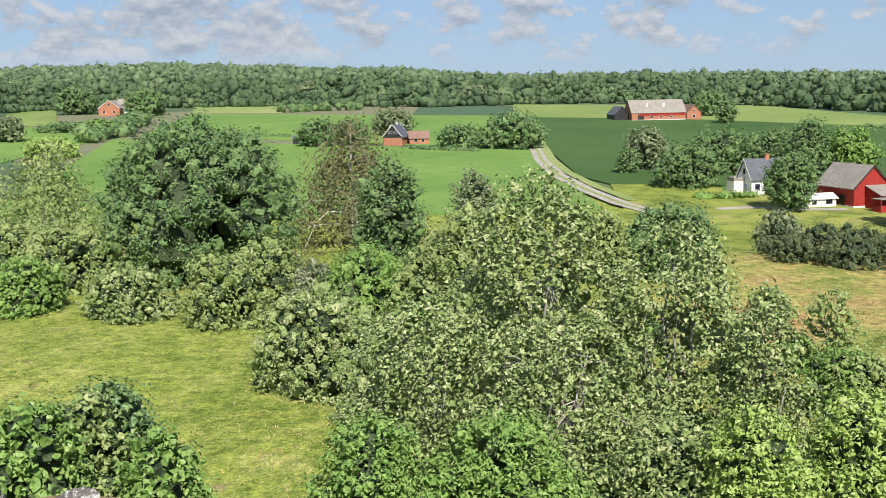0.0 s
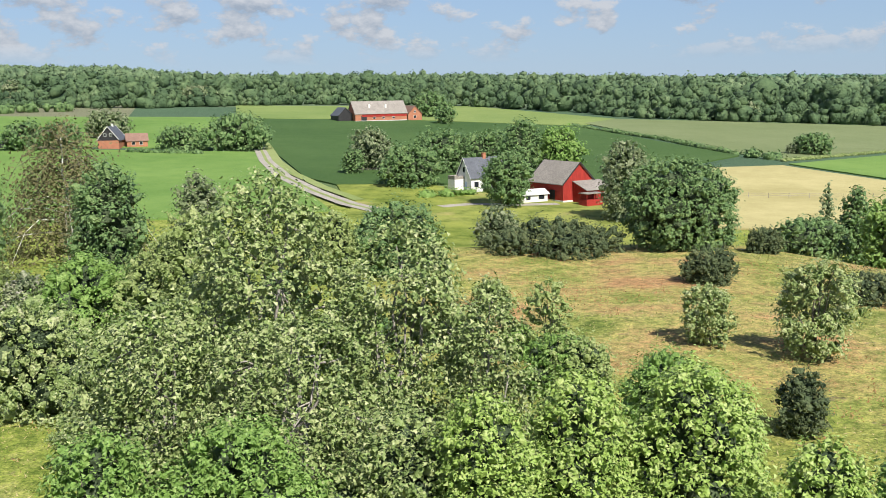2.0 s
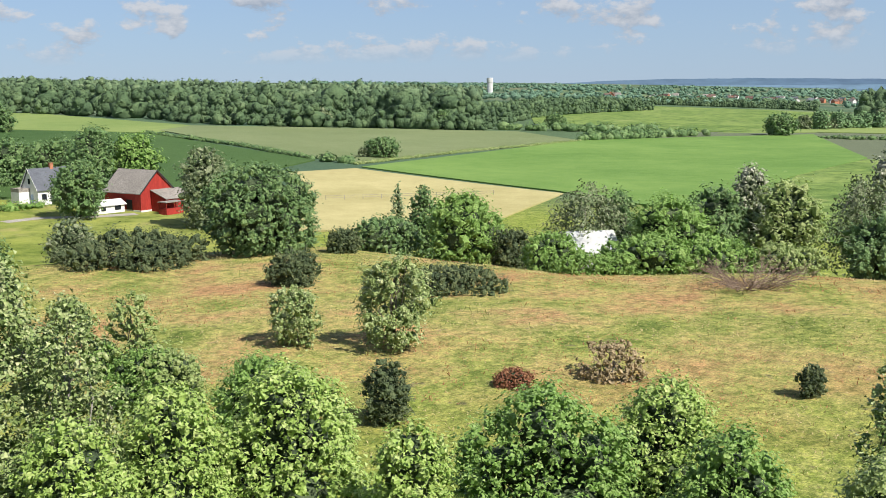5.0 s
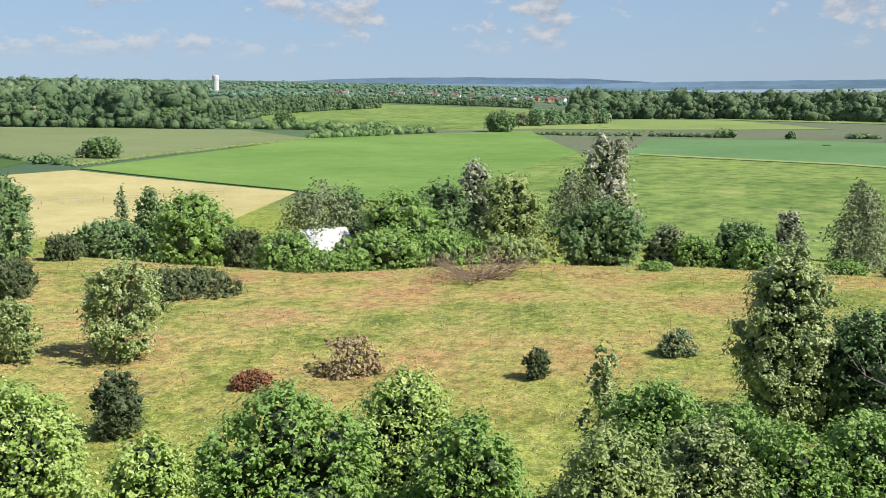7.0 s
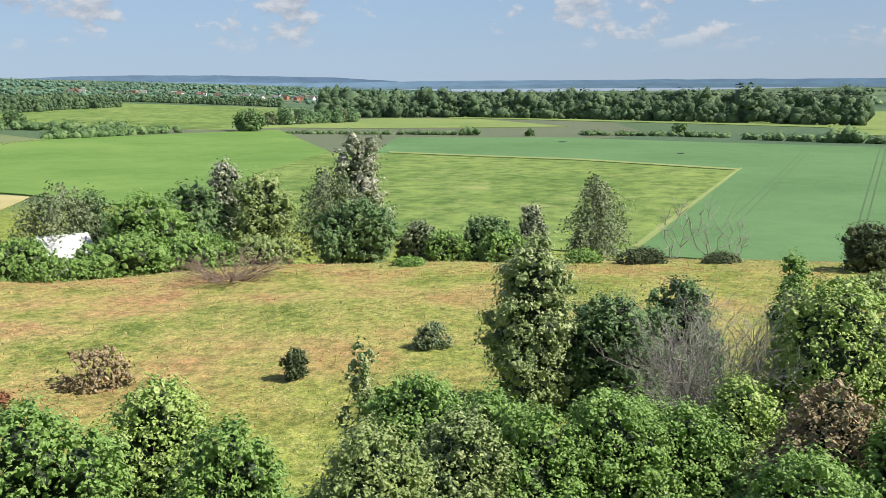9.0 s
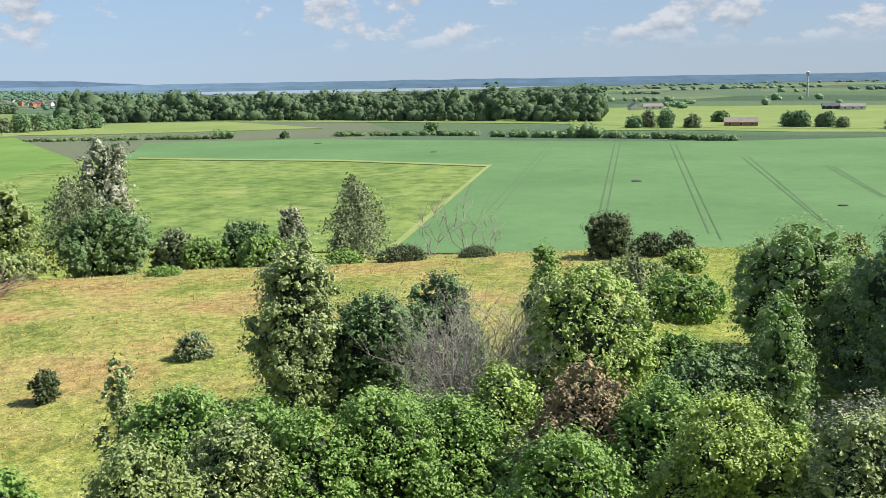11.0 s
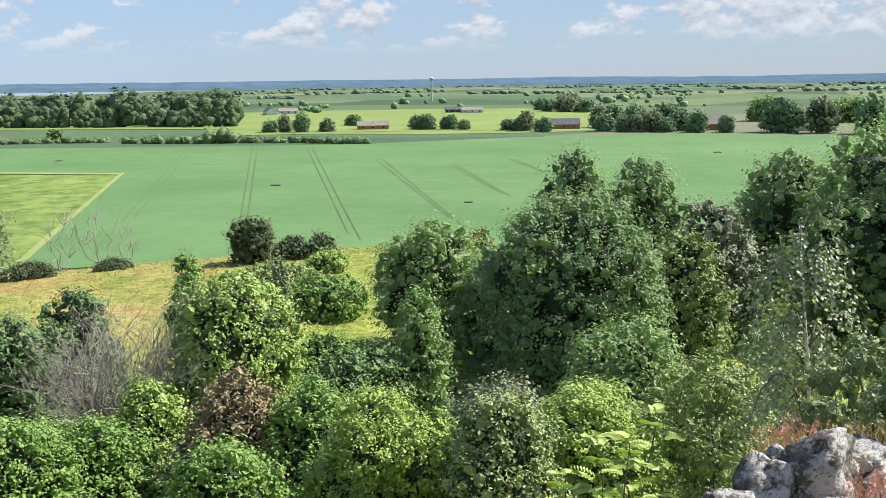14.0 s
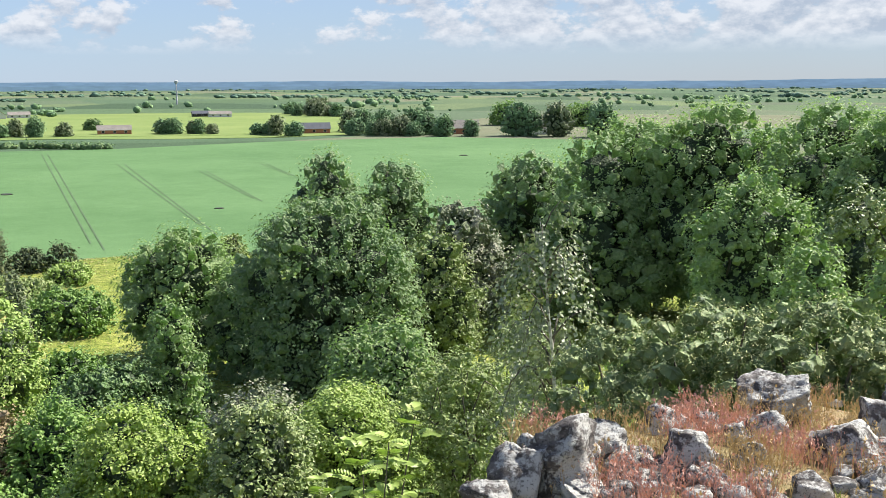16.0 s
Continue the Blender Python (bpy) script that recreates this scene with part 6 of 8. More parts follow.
plant("whitebeam_tree", 2.6, 22.3, 6.8, 5.5, 21600, 0.071, 118, "whitebeam crown lit by the sun", "tree", "beam", form="round", twigs=46, solid=0.5, shag=0.3, loose=0.12, base=0.1, lobes=15, clump=0.07, gap=0.26, stems=3, wild=0.9, bark='dead', trunk=1.3, four=False)
plant("ash_bush", -1.5, 18.9, 4.2, 3.3, 13064, 0.061, 119, "green bush on the slope", "bush", "green", form="bush", base=0.0, stems=4, lobes=10)
plant("ash_bush", 1.1, 19.0, 4.6, 3.8, 16673, 0.061, 120, "green bush under the whitebeam", "bush", "green", form="bush", base=0.0, stems=4, lobes=10)
plant("ash_bush", 4.2, 19.0, 4.6, 3.7, 15187, 0.062, 121, "green bush under the whitebeam", "bush", "beam", form="bush", base=0.0, stems=4, lobes=10)
plant("ivy_bush", -3.9, 9.2, 1.4, 1.3, 3950, 0.039, 122, "dense dark green bush near the rocks", "bush", "green", form="bush", base=0.0, stems=4, lobes=10)
plant("ivy_bush", -3.7, 9.8, 1.5, 1.2, 3698, 0.039, 123, "brownish dense bush near the rocks", "bush", "olive", form="bush", base=0.0, stems=4, lobes=10)
plant("ivy_bush", -3.6, 10.4, 1.7, 1.4, 5080, 0.039, 124, "dark green pointed bush near the rocks", "bush", "oak", form="bush", base=0.0, stems=4, lobes=10)
plant("ivy_bush", -2.7, 9.1, 1.2, 1.1, 2640, 0.039, 125, "dark green clipped-looking bush near the rocks", "bush", "green", form="bush", base=0.0, stems=4, lobes=10)
plant("silver_willow", 1.9, 66.0, 9.0, 4.4, 4236, 0.144, 126, "silvery willow above the scrub", "tree", "silver", form="round", base=0.1)
plant("scrub_bush", 1.4, 58.0, 7.8, 6.2, 7369, 0.127, 127, "olive bush behind the whitebeam", "bush", "olive", form="bush", base=0.0, stems=4, lobes=10)
plant("scrub_bush", 17.0, 76.1, 5.8, 8.8, 4983, 0.170, 128, "dark olive thicket on the brow", "bush", "oak", form="bush", base=0.0, stems=4, lobes=10)
plant("scrub_bush", 11.7, 73.1, 5.5, 4.4, 2657, 0.162, 129, "dark thicket on the brow", "bush", "olive", form="bush", base=0.0, stems=4, lobes=10)
plant("field_tree", 23.3, 334.2, 12.6, 25.3, 3150, 0.609, 130, "round-headed dark green tree beside the road", "tree", "oak", form="round", base=0.08)
plant("field_tree", 5.0, 338.0, 8.1, 14.7, 1159, 0.614, 131, "round dark green tree by the hedge", "tree", "oak", form="round", base=0.05)
plant("field_tree", -42.2, 342.4, 10.0, 15.0, 1396, 0.627, 132, "dark green garden tree", "tree", "oak", form="round", base=0.05)
plant("field_tree", -31.7, 350.6, 9.4, 15.3, 1294, 0.639, 133, "dark green garden tree", "tree", "oak", form="round", base=0.05)
plant("field_tree", -19.7, 389.5, 11.2, 17.0, 1381, 0.709, 134, "grey-green garden tree among the fields", "tree", "silver", form="round", base=0.05)
plant("field_tree", -90.3, 694.2, 13.8, 16.3, 735, 1.272, 135, "pale poplar before the wood", "tree", "silver", form="round", base=0.05)
plant("field_tree", 23.1, 689.6, 10.9, 28.0, 735, 1.254, 136, "pale poplars before the wood", "tree", "silver", form="round", base=0.05)
plant("field_tree", -151.2, 523.6, 14.2, 23.7, 1260, 0.990, 137, "dark tree beside the brick house", "tree", "oak", form="round", base=0.05)
plant("field_tree", -190.3, 537.3, 14.8, 23.2, 1169, 1.036, 138, "dark tree beside the brick house", "tree", "oak", form="round", base=0.05)
plant("field_tree", -152.8, 412.6, 4.4, 19.2, 735, 0.799, 139, "dark hedgerow tree among the fields", "tree", "oak", form="round", base=0.05)
plant("field_tree", -142.8, 426.8, 4.6, 23.5, 735, 0.818, 140, "hedgerow tree among the fields", "tree", "green", form="round", base=0.05)
plant("field_tree", -118.6, 307.9, 7.0, 17.2, 1230, 0.599, 141, "light green hedgerow tree", "tree", "maple", form="round", base=0.05)
plant("field_tree", -156.4, 368.2, 9.4, 13.9, 910, 0.727, 142, "grey-green hedgerow tree among the fields", "tree", "silver", form="round", base=0.05)
plant("field_tree", 52.7, 266.8, 11.7, 12.6, 2208, 0.494, 143, "grey willow beside the farm", "tree", "silver", form="round", base=0.08)
plant("field_tree", 46.1, 257.9, 6.7, 6.1, 735, 0.476, 144, "dark small tree beside the farm", "tree", "oak", form="round", base=0.05)
plant("field_tree", 54.7, 231.6, 10.2, 16.6, 3324, 0.432, 145, "dark green farmyard tree", "tree", "oak", form="round", base=0.04)
plant("field_tree", 69.6, 258.8, 11.7, 19.5, 3504, 0.487, 146, "dark green farmyard tree", "tree", "oak", form="round", base=0.04)
plant("field_tree", 80.1, 253.7, 11.5, 15.4, 2794, 0.483, 147, "dark green farmyard tree", "tree", "oak", form="round", base=0.04)
plant("field_tree", 86.1, 243.2, 14.9, 12.7, 3159, 0.469, 148, "tall dark green farmyard tree", "tree", "oak", form="round", base=0.04)
plant("field_tree", 96.7, 243.5, 12.9, 14.5, 3021, 0.476, 149, "bright green farmyard tree", "tree", "green", form="round", base=0.04)
plant("field_tree", 66.0, 194.1, 11.7, 11.3, 3489, 0.372, 150, "round green tree before the farmhouse", "tree", "oak", form="round", base=0.15)
plant("field_tree", 80.6, 169.9, 15.4, 11.5, 5546, 0.342, 151, "drooping grey-green tree beside the red barn", "tree", "silver", form="round", base=0.04, hang=0.15)
plant("field_tree", 130.3, 503.4, 14.1, 18.1, 1046, 0.945, 152, "tree beside the long barn", "tree", "oak", form="round", base=0.05)
plant("field_tree", 122.5, 445.5, 10.3, 9.4, 735, 0.839, 153, "tree beside the long barn", "tree", "oak", form="round", base=0.05)
plant("field_tree", 198.3, 282.3, 7.4, 13.0, 893, 0.627, 154, "lone round tree on the field bank", "tree", "oak", form="round", base=0.15)
plant("field_tree", 193.4, 285.7, 3.5, 5.0, 735, 0.627, 155, "small bush on the field bank", "tree", "silver", form="round", base=0.05)
plant("field_tree", 277.9, 451.3, 9.6, 12.3, 735, 0.963, 156, "pale tree before the wood", "tree", "silver", form="round", base=0.05)
plant("field_tree", 335.2, 423.4, 8.4, 11.0, 735, 0.981, 157, "dark tree before the wood", "tree", "oak", form="round", base=0.05)
plant("field_tree", 394.2, 397.8, 6.3, 11.4, 735, 1.018, 158, "lone dark tree among the fields", "tree", "oak", form="round", base=0.05)
plant("field_tree", 451.1, 296.9, 11.7, 18.2, 810, 0.981, 159, "lone dark broad tree in the fields", "tree", "oak", form="round", base=0.2)
plant("field_tree", 522.4, 89.4, 4.5, 6.8, 735, 0.963, 160, "small tree in the hedge", "tree", "oak", form="round", base=0.1)
plant("field_tree", 475.9, 153.3, 2.9, 4.1, 735, 0.909, 161, "small bush in the field", "tree", "oak", form="round", base=0.05)
plant("field_tree", 394.2, 397.8, 6.7, 9.8, 735, 1.018, 162, "dark tree on the pasture", "tree", "oak", form="round", base=0.05)
plant("field_tree", 616.6, -65.2, 6.4, 9.4, 735, 1.126, 163, "round tree in the plain", "tree", "oak", form="round", base=0.1)
plant("field_tree", 563.2, -304.0, 15.2, 22.3, 917, 1.163, 164, "tall pale green tree in the hamlet", "tree", "green", form="round", base=0.1)
plant("field_tree", 521.8, -334.9, 14.4, 28.8, 1198, 1.126, 165, "broad green tree in the hamlet", "tree", "green", form="round", base=0.1)
plant("oak_tree", 42.6, 79.3, 7.9, 11.2, 7555, 0.197, 166, "big dark green oak on the brow", "tree", "oak", form="round", lobes=18, base=0.03, clump=0.085)
plant("juniper_bush", 32.1, 80.9, 3.1, 12.4, 5161, 0.190, 167, "wide spreading dark juniper", "bush", "juniper_lit", form="low", base=0.02, shag=0.5, solid=0.6, stems=5, lobes=9, up=0.9, slim=0.22, droop=0.0)
plant("juniper_bush", 28.7, 87.4, 4.0, 5.8, 2753, 0.201, 168, "dark grey-green juniper on the hillside", "bush", "silver", form="low", base=0.02, shag=0.5, solid=0.6, stems=5, lobes=9, up=0.9, slim=0.22, droop=0.0)
plant("juniper_bush", 36.5, 63.2, 2.7, 4.4, 2189, 0.160, 169, "dark upright juniper on the hillside", "bush", "juniper_lit", form="tall", base=0.02, stems=5, lobes=9, up=0.9, slim=0.22, droop=0.0)
plant("juniper_bush", 47.6, 74.0, 2.3, 3.5, 1043, 0.192, 170, "dark column juniper on the hillside", "bush", "juniper_lit", form="tall", base=0.02, stems=5, lobes=9, up=0.9, slim=0.22, droop=0.0)
plant("thorn_tree", 27.0, 47.0, 3.5, 3.6, 2554, 0.118, 171, "low thorn tree with dark trunk on the dry grass", "tree", "beam", form="round", base=0.12, gap=0.2)
plant("rowan_tree", 31.0, 43.5, 5.2, 4.7, 5053, 0.117, 172, "leafy young tree leaning on the dry grass", "tree", "beam", form="round", base=0.1, gap=0.1)
plant("juniper_bush", 23.5, 33.6, 2.9, 2.3, 4093, 0.090, 173, "dark columnar juniper on the hillside", "bush", "juniper_lit", form="tall", base=0.02, stems=5, lobes=9, up=0.9, slim=0.22, droop=0.0)
plant("scrub_bush", 16.7, 31.9, 4.8, 4.3, 8181, 0.078, 174, "low green scrub on the slope", "bush", "green", form="bush", base=0.0, stems=4, lobes=10)
plant("scrub_bush", 17.9, 46.7, 4.3, 3.4, 1387, 0.110, 175, "thin green scrub in dry grass", "bush", "olive", form="bush", solid=0.55, shag=0.3, gap=0.2, base=0.0, stems=4, lobes=10)
plant("spruce_tree", 87.9, 121.5, 11.5, 3.7, 735, 0.372, 176, "dark young spruce among the fields", "tree", "juniper", form="cone", base=0.03)
plant("field_tree", 92.2, 120.9, 11.4, 5.5, 1231, 0.377, 177, "small round tree behind the brow", "tree", "oak", form="round", base=0.05)
plant("field_tree", 58.5, 71.0, 6.8, 8.5, 4078, 0.201, 178, "rounded green tree behind the brow", "tree", "green", form="round", base=0.05)
plant("scrub_bush", 54.1, 76.9, 3.6, 7.5, 1816, 0.206, 179, "dark green bush behind the brow", "bush", "oak", form="bush", base=0.0, stems=4, lobes=10)
plant("juniper_bush", 60.6, 66.6, 3.8, 4.2, 1972, 0.197, 180, "dark juniper behind the brow", "bush", "juniper_lit", form="tall", base=0.02, stems=5, lobes=9, up=0.9, slim=0.22, droop=0.0)
plant("juniper_bush", 43.9, 55.1, 2.0, 8.9, 3535, 0.154, 181, "flat-topped spreading juniper on the hillside", "bush", "juniper_lit", form="low", base=0.02, shag=0.5, solid=0.6, stems=5, lobes=9, up=0.9, slim=0.22, droop=0.0)
plant("scrub_bush", 31.0, 34.0, 0.9, 2.1, 735, 0.101, 182, "low rust-coloured bush in the grass", "bush", "rust", form="bush", base=0.0, stems=4, lobes=10)
plant("thorn_bush", 35.8, 32.4, 1.9, 4.0, 1185, 0.106, 183, "brown half-dead thorn bush in the grass", "bush", "brown", form="bush", solid=0.55, shag=0.3, gap=0.15, base=0.0, stems=4, lobes=10)
plant("scrub_bush", 58.2, 59.1, 3.4, 5.5, 1625, 0.181, 184, "dark green bush before the white shed", "bush", "green", form="bush", base=0.0, stems=4, lobes=10)
plant("field_tree", 72.4, 64.6, 8.6, 5.1, 2594, 0.212, 185, "dark green tree behind the shed", "tree", "oak", form="round", base=0.05)
plant("field_tree", 68.3, 55.5, 6.9, 8.2, 4340, 0.192, 186, "green tree in the belt", "tree", "green", form="round", base=0.04)
plant("field_tree", 73.8, 54.9, 8.1, 7.5, 4243, 0.201, 187, "green tree in the belt", "tree", "oak", form="round", base=0.04)
plant("silver_poplar", 80.6, 55.8, 11.1, 5.1, 2594, 0.214, 188, "silver-leaved tree rising from the belt", "tree", "poplar", form="tall", base=0.05)
plant("field_tree", 77.3, 49.9, 8.7, 6.9, 4216, 0.201, 189, "olive-green tree in the belt", "tree", "olive", form="round", base=0.04)
plant("scrub_bush", 62.7, 52.9, 3.5, 8.2, 2549, 0.179, 190, "green bush in the belt", "bush", "green", form="bush", base=0.0, stems=4, lobes=10)
plant("scrub_bush", 66.8, 49.2, 3.0, 8.3, 2122, 0.181, 191, "grey-green bush in the belt", "bush", "green", form="bush", base=0.0, stems=4, lobes=10)
plant("scrub_bush", 69.7, 45.1, 2.6, 6.6, 1478, 0.181, 192, "olive bush in the belt", "bush", "olive", form="bush", base=0.0, stems=4, lobes=10)
plant("silver_poplar", 94.1, 48.8, 15.8, 7.1, 4236, 0.232, 193, "tall silver poplar showing white leaf backs", "tree", "poplar", form="tall", base=0.05, wild=1.1)
plant("maple_tree", 75.3, 39.4, 5.8, 8.1, 3867, 0.186, 194, "dense dark green tree at the brow", "tree", "oak", form="round", base=0.03)
plant("scrub_bush", 78.5, 35.1, 3.8, 4.6, 1377, 0.188, 195, "grey-green bush at the brow", "bush", "silver", form="bush", base=0.0, stems=4, lobes=10)
plant("scrub_bush", 77.6, 32.2, 2.8, 4.5, 1060, 0.184, 196, "dark green bush at the brow", "bush", "green", form="bush", base=0.0, stems=4, lobes=10)
plant("scrub_bush", 80.7, 29.7, 4.2, 5.7, 1939, 0.188, 197, "dark green thicket at the brow", "bush", "oak", form="bush", base=0.0, stems=4, lobes=10)
plant("silver_poplar", 85.8, 27.3, 5.6, 3.2, 1231, 0.197, 198, "small silver-leaved tree at the brow", "tree", "poplar", form="tall", base=0.05)
plant("scrub_bush", 77.4, 27.0, 2.6, 4.9, 1127, 0.179, 199, "green bush at the brow", "bush", "green", form="bush", base=0.0, stems=4, lobes=10)
plant("spruce_tree", 85.0, 22.8, 3.5, 1.8, 735, 0.192, 200, "small blue-green spruce on the hillside", "tree", "silver", form="cone", base=0.02)
plant("juniper_bush", 80.4, 16.2, 1.4, 4.6, 966, 0.179, 201, "low dark juniper on the brow", "bush", "juniper_lit", form="low", base=0.02, shag=0.5, solid=0.6, stems=5, lobes=9, up=0.9, slim=0.22, droop=0.0)
plant("juniper_bush", 81.3, 10.4, 0.9, 3.5, 735, 0.179, 202, "low dark juniper on the brow", "bush", "juniper_lit", form="low", base=0.02, shag=0.5, solid=0.6, stems=5, lobes=9, up=0.9, slim=0.22, droop=0.0)
plant("scrub_bush", 80.2, 21.2, 1.2, 3.3, 735, 0.181, 203, "low green bush on the brow", "bush", "green", form="bush", base=0.0, stems=4, lobes=10)
plant("scrub_bush", 70.9, 32.5, 0.6, 2.6, 735, 0.170, 204, "low green bush on the brow", "bush", "green", form="bush", base=0.0, stems=4, lobes=10)
bare("dead_tree", 84.7, 14.6, 5.1, 3.3, 205, "bare dead tree on the brow", "tree", stems=3, thick=0.07)
bare("dead_tree", 86.2, 12.1, 4.7, 4.8, 206, "bare dead tree on the brow", "tree", stems=4, thick=0.06)
bare("dead_tree", 87.4, 9.8, 3.7, 2.4, 207, "bare dead tree on the brow", "tree", stems=3, thick=0.05)
bare("brush_pile", 59.2, 41.0, 2.1, 6.4, 208, "pile of dry brown cut branches", "brush pile", bark='twig', stems=60, twigs=5, thick=0.035, spread=1.6)
plant("juniper_bush", 39.9, 24.2, 1.6, 1.5, 1129, 0.102, 209, "small olive juniper in the grass", "bush", "juniper_lit", form="tall", base=0.02, stems=4, up=0.9, slim=0.2)
plant("juniper_bush", 46.7, 20.2, 1.5, 2.2, 1256, 0.111, 210, "small dark juniper in the grass", "bush", "juniper", form="low", base=0.02, shag=0.5, solid=0.6, stems=4, up=0.9, slim=0.2)
plant("sapling", 28.4, 14.8, 5.8, 1.7, 1296, 0.075, 211, "thin grey-green sapling on the hillside", "tree", "beam", form="tall", base=0.05, gap=0.3)
plant("rowan_tree", 39.1, 12.4, 7.5, 4.5, 9914, 0.090, 212, "upright leafy whitebeam on the slope", "tree", "beam", form="tall", base=0.04, lobes=10)
plant("shrub_tree", 41.0, 9.2, 5.0, 5.0, 7242, 0.092, 213, "dark green dense bush", "bush", "oak", form="bush", base=0.0, stems=4, lobes=10)
plant("shrub_tree", 43.4, 7.1, 5.4, 4.3, 6049, 0.096, 214, "dark green pointed bush", "bush", "oak", form="bush", base=0.0, stems=4, lobes=10)
bare("dead_bush", 36.7, 4.9, 5.9, 4.6, 215, "grey leafless thorn bush", "bush", stems=34, twigs=8, thick=0.034, spread=1.25)
plant("maple_bush", 16.7, 17.2, 5.3, 5.3, 16641, 0.076, 216, "bright green leafy bush on the slope", "bush", "green", form="bush", base=0.0, stems=4, lobes=10)
plant("maple_bush", 21.8, 17.6, 5.7, 4.6, 15752, 0.076, 217, "bright green bush on the slope", "bush", "maple", form="bush", base=0.0, stems=4, lobes=10)
plant("maple_bush", 18.8, 13.2, 4.5, 3.6, 10530, 0.073, 218, "green bush on the slope", "bush", "green", form="bush", base=0.0, stems=4, lobes=10)
plant("willow_bush", 17.8, 9.0, 4.3, 3.5, 17725, 0.054, 219, "yellow-green willow bush on the hillside", "bush", "olive", form="bush", base=0.0, stems=4, lobes=10)
plant("maple_bush", 26.4, 12.0, 5.5, 4.4, 13690, 0.079, 220, "green bush on the slope", "bush", "green", form="bush", base=0.0, stems=4, lobes=10)
plant("maple_bush", 25.3, 9.3, 5.2, 4.1, 13802, 0.073, 221, "mid-green bush on the slope", "bush", "green", form="bush", base=0.0, stems=4, lobes=10)
plant("maple_bush", 23.9, 7.4, 4.7, 3.7, 13169, 0.068, 222, "green bush on the slope", "bush", "green", form="bush", base=0.0, stems=4, lobes=10)
plant("maple_bush", 25.3, 5.9, 5.1, 4.1, 14745, 0.071, 223, "mid-green bush on the slope", "bush", "green", form="bush", base=0.0, stems=4, lobes=10)
plant("maple_tree", 10.5, 18.7, 5.8, 4.2, 18351, 0.069, 224, "bright yellow-green maple below the viewpoint", "tree", "maple", form="round", base=0.05, lobes=10, stems=2)
plant("maple_tree", 7.9, 18.9, 5.5, 3.3, 14478, 0.066, 225, "bright yellow-green maple below the viewpoint", "tree", "maple", form="round", base=0.05, stems=2)
plant("maple_tree", 11.3, 15.3, 4.5, 2.2, 7386, 0.061, 226, "bright yellow-green maple shoots", "tree", "maple", form="round", base=0.05, stems=2)
plant("maple_tree", 5.5, 17.7, 5.0, 2.8, 12483, 0.059, 227, "bright yellow-green maple shoots", "tree", "maple", form="round", base=0.05, stems=2)
plant("maple_tree", 38.0, 0.7, 6.9, 6.2, 14026, 0.086, 228, "bright green maple on the slope", "tree", "maple", form="round", base=0.04, lobes=11)
plant("maple_tree", 45.9, 2.7, 6.4, 2.4, 2594, 0.101, 229, "green sapling above the maple", "tree", "green", form="tall", base=0.04)
plant("sapling", 47.0, -1.3, 5.8, 1.6, 1152, 0.103, 230, "thin grey-green sapling on the hillside", "tree", "silver", form="tall", base=0.05)
plant("withered_bush", 27.0, 0.4, 5.5, 4.4, 17200, 0.071, 231, "drooping brown withered bush", "bush", "brown", form="bush", hang=0.1, base=0.0, stems=4, lobes=10)
plant("maple_bush", 26.0, -1.4, 5.2, 4.2, 15160, 0.071, 232, "green bush on the slope", "bush", "green", form="bush", base=0.0, stems=4, lobes=10)
plant("maple_bush", 21.0, 0.7, 4.0, 3.2, 10156, 0.067, 233, "mid-green bush near the viewpoint", "bush", "green", form="bush", base=0.0, stems=4, lobes=10)
plant("maple_bush", 32.8, 3.4, 4.3, 3.5, 6526, 0.081, 234, "green leafy branches below the thorn", "bush", "maple", form="bush", base=0.0, stems=4, lobes=10)
plant("maple_bush", 42.8, 10.1, 4.3, 5.8, 6671, 0.096, 235, "dark green dense bush", "bush", "oak", form="bush", base=0.0, stems=4, lobes=10)
plant("maple_tree", 51.1, -9.4, 7.1, 7.5, 10019, 0.114, 236, "broad green tree with yellow-green top", "tree", "green_backlit", form="round", base=0.03, lobes=11)
plant("dark_tree", 41.9, -13.6, 8.9, 8.9, 20971, 0.096, 237, "broad dark green tree on the slope", "tree", "oak_backlit", form="round", base=0.03, lobes=14)
plant("dark_tree", 57.0, -18.8, 10.1, 5.7, 7477, 0.131, 238, "upright dark green tree", "tree", "oak_backlit", form="round", base=0.02, lobes=11)
plant("dark_tree", 57.5, -23.2, 9.3, 6.5, 7983, 0.135, 239, "rounded dark green tree", "tree", "oak_backlit", form="round", base=0.05)
plant("maple_tree", 34.5, -5.8, 6.4, 2.5, 5129, 0.070, 240, "upright bright green maple", "tree", "green_backlit", form="tall", base=0.03)
plant("willow_bush", 19.4, -4.9, 4.7, 3.7, 20542, 0.054, 241, "silvery green willow bush", "bush", "beam", form="bush", base=0.0, stems=4, lobes=10)
plant("birch_bush", 21.4, -2.5, 4.9, 3.9, 21600, 0.052, 242, "yellow-green young birch on the hillside", "bush", "yellow", form="bush", base=0.04)
plant("birch_bush", 20.7, -3.3, 4.3, 3.4, 19952, 0.050, 243, "yellow-green young birch on the hillside", "bush", "yellow", form="bush", base=0.04)
plant("birch_bush", 22.6, -8.0, 5.0, 4.0, 20953, 0.057, 244, "yellow-green young birch on the hillside", "bush", "yellow", form="round", base=0.04)
plant("elder_bush", 26.2, -6.6, 5.1, 4.1, 14401, 0.071, 245, "small elder bush with cream blossom", "bush", "bloom", form="bush", base=0.0, stems=4, lobes=10)
plant("maple_bush", 20.0, 0.8, 4.1, 3.3, 11720, 0.064, 246, "mid-green bush near the viewpoint", "bush", "green", form="bush", base=0.0, stems=4, lobes=10)
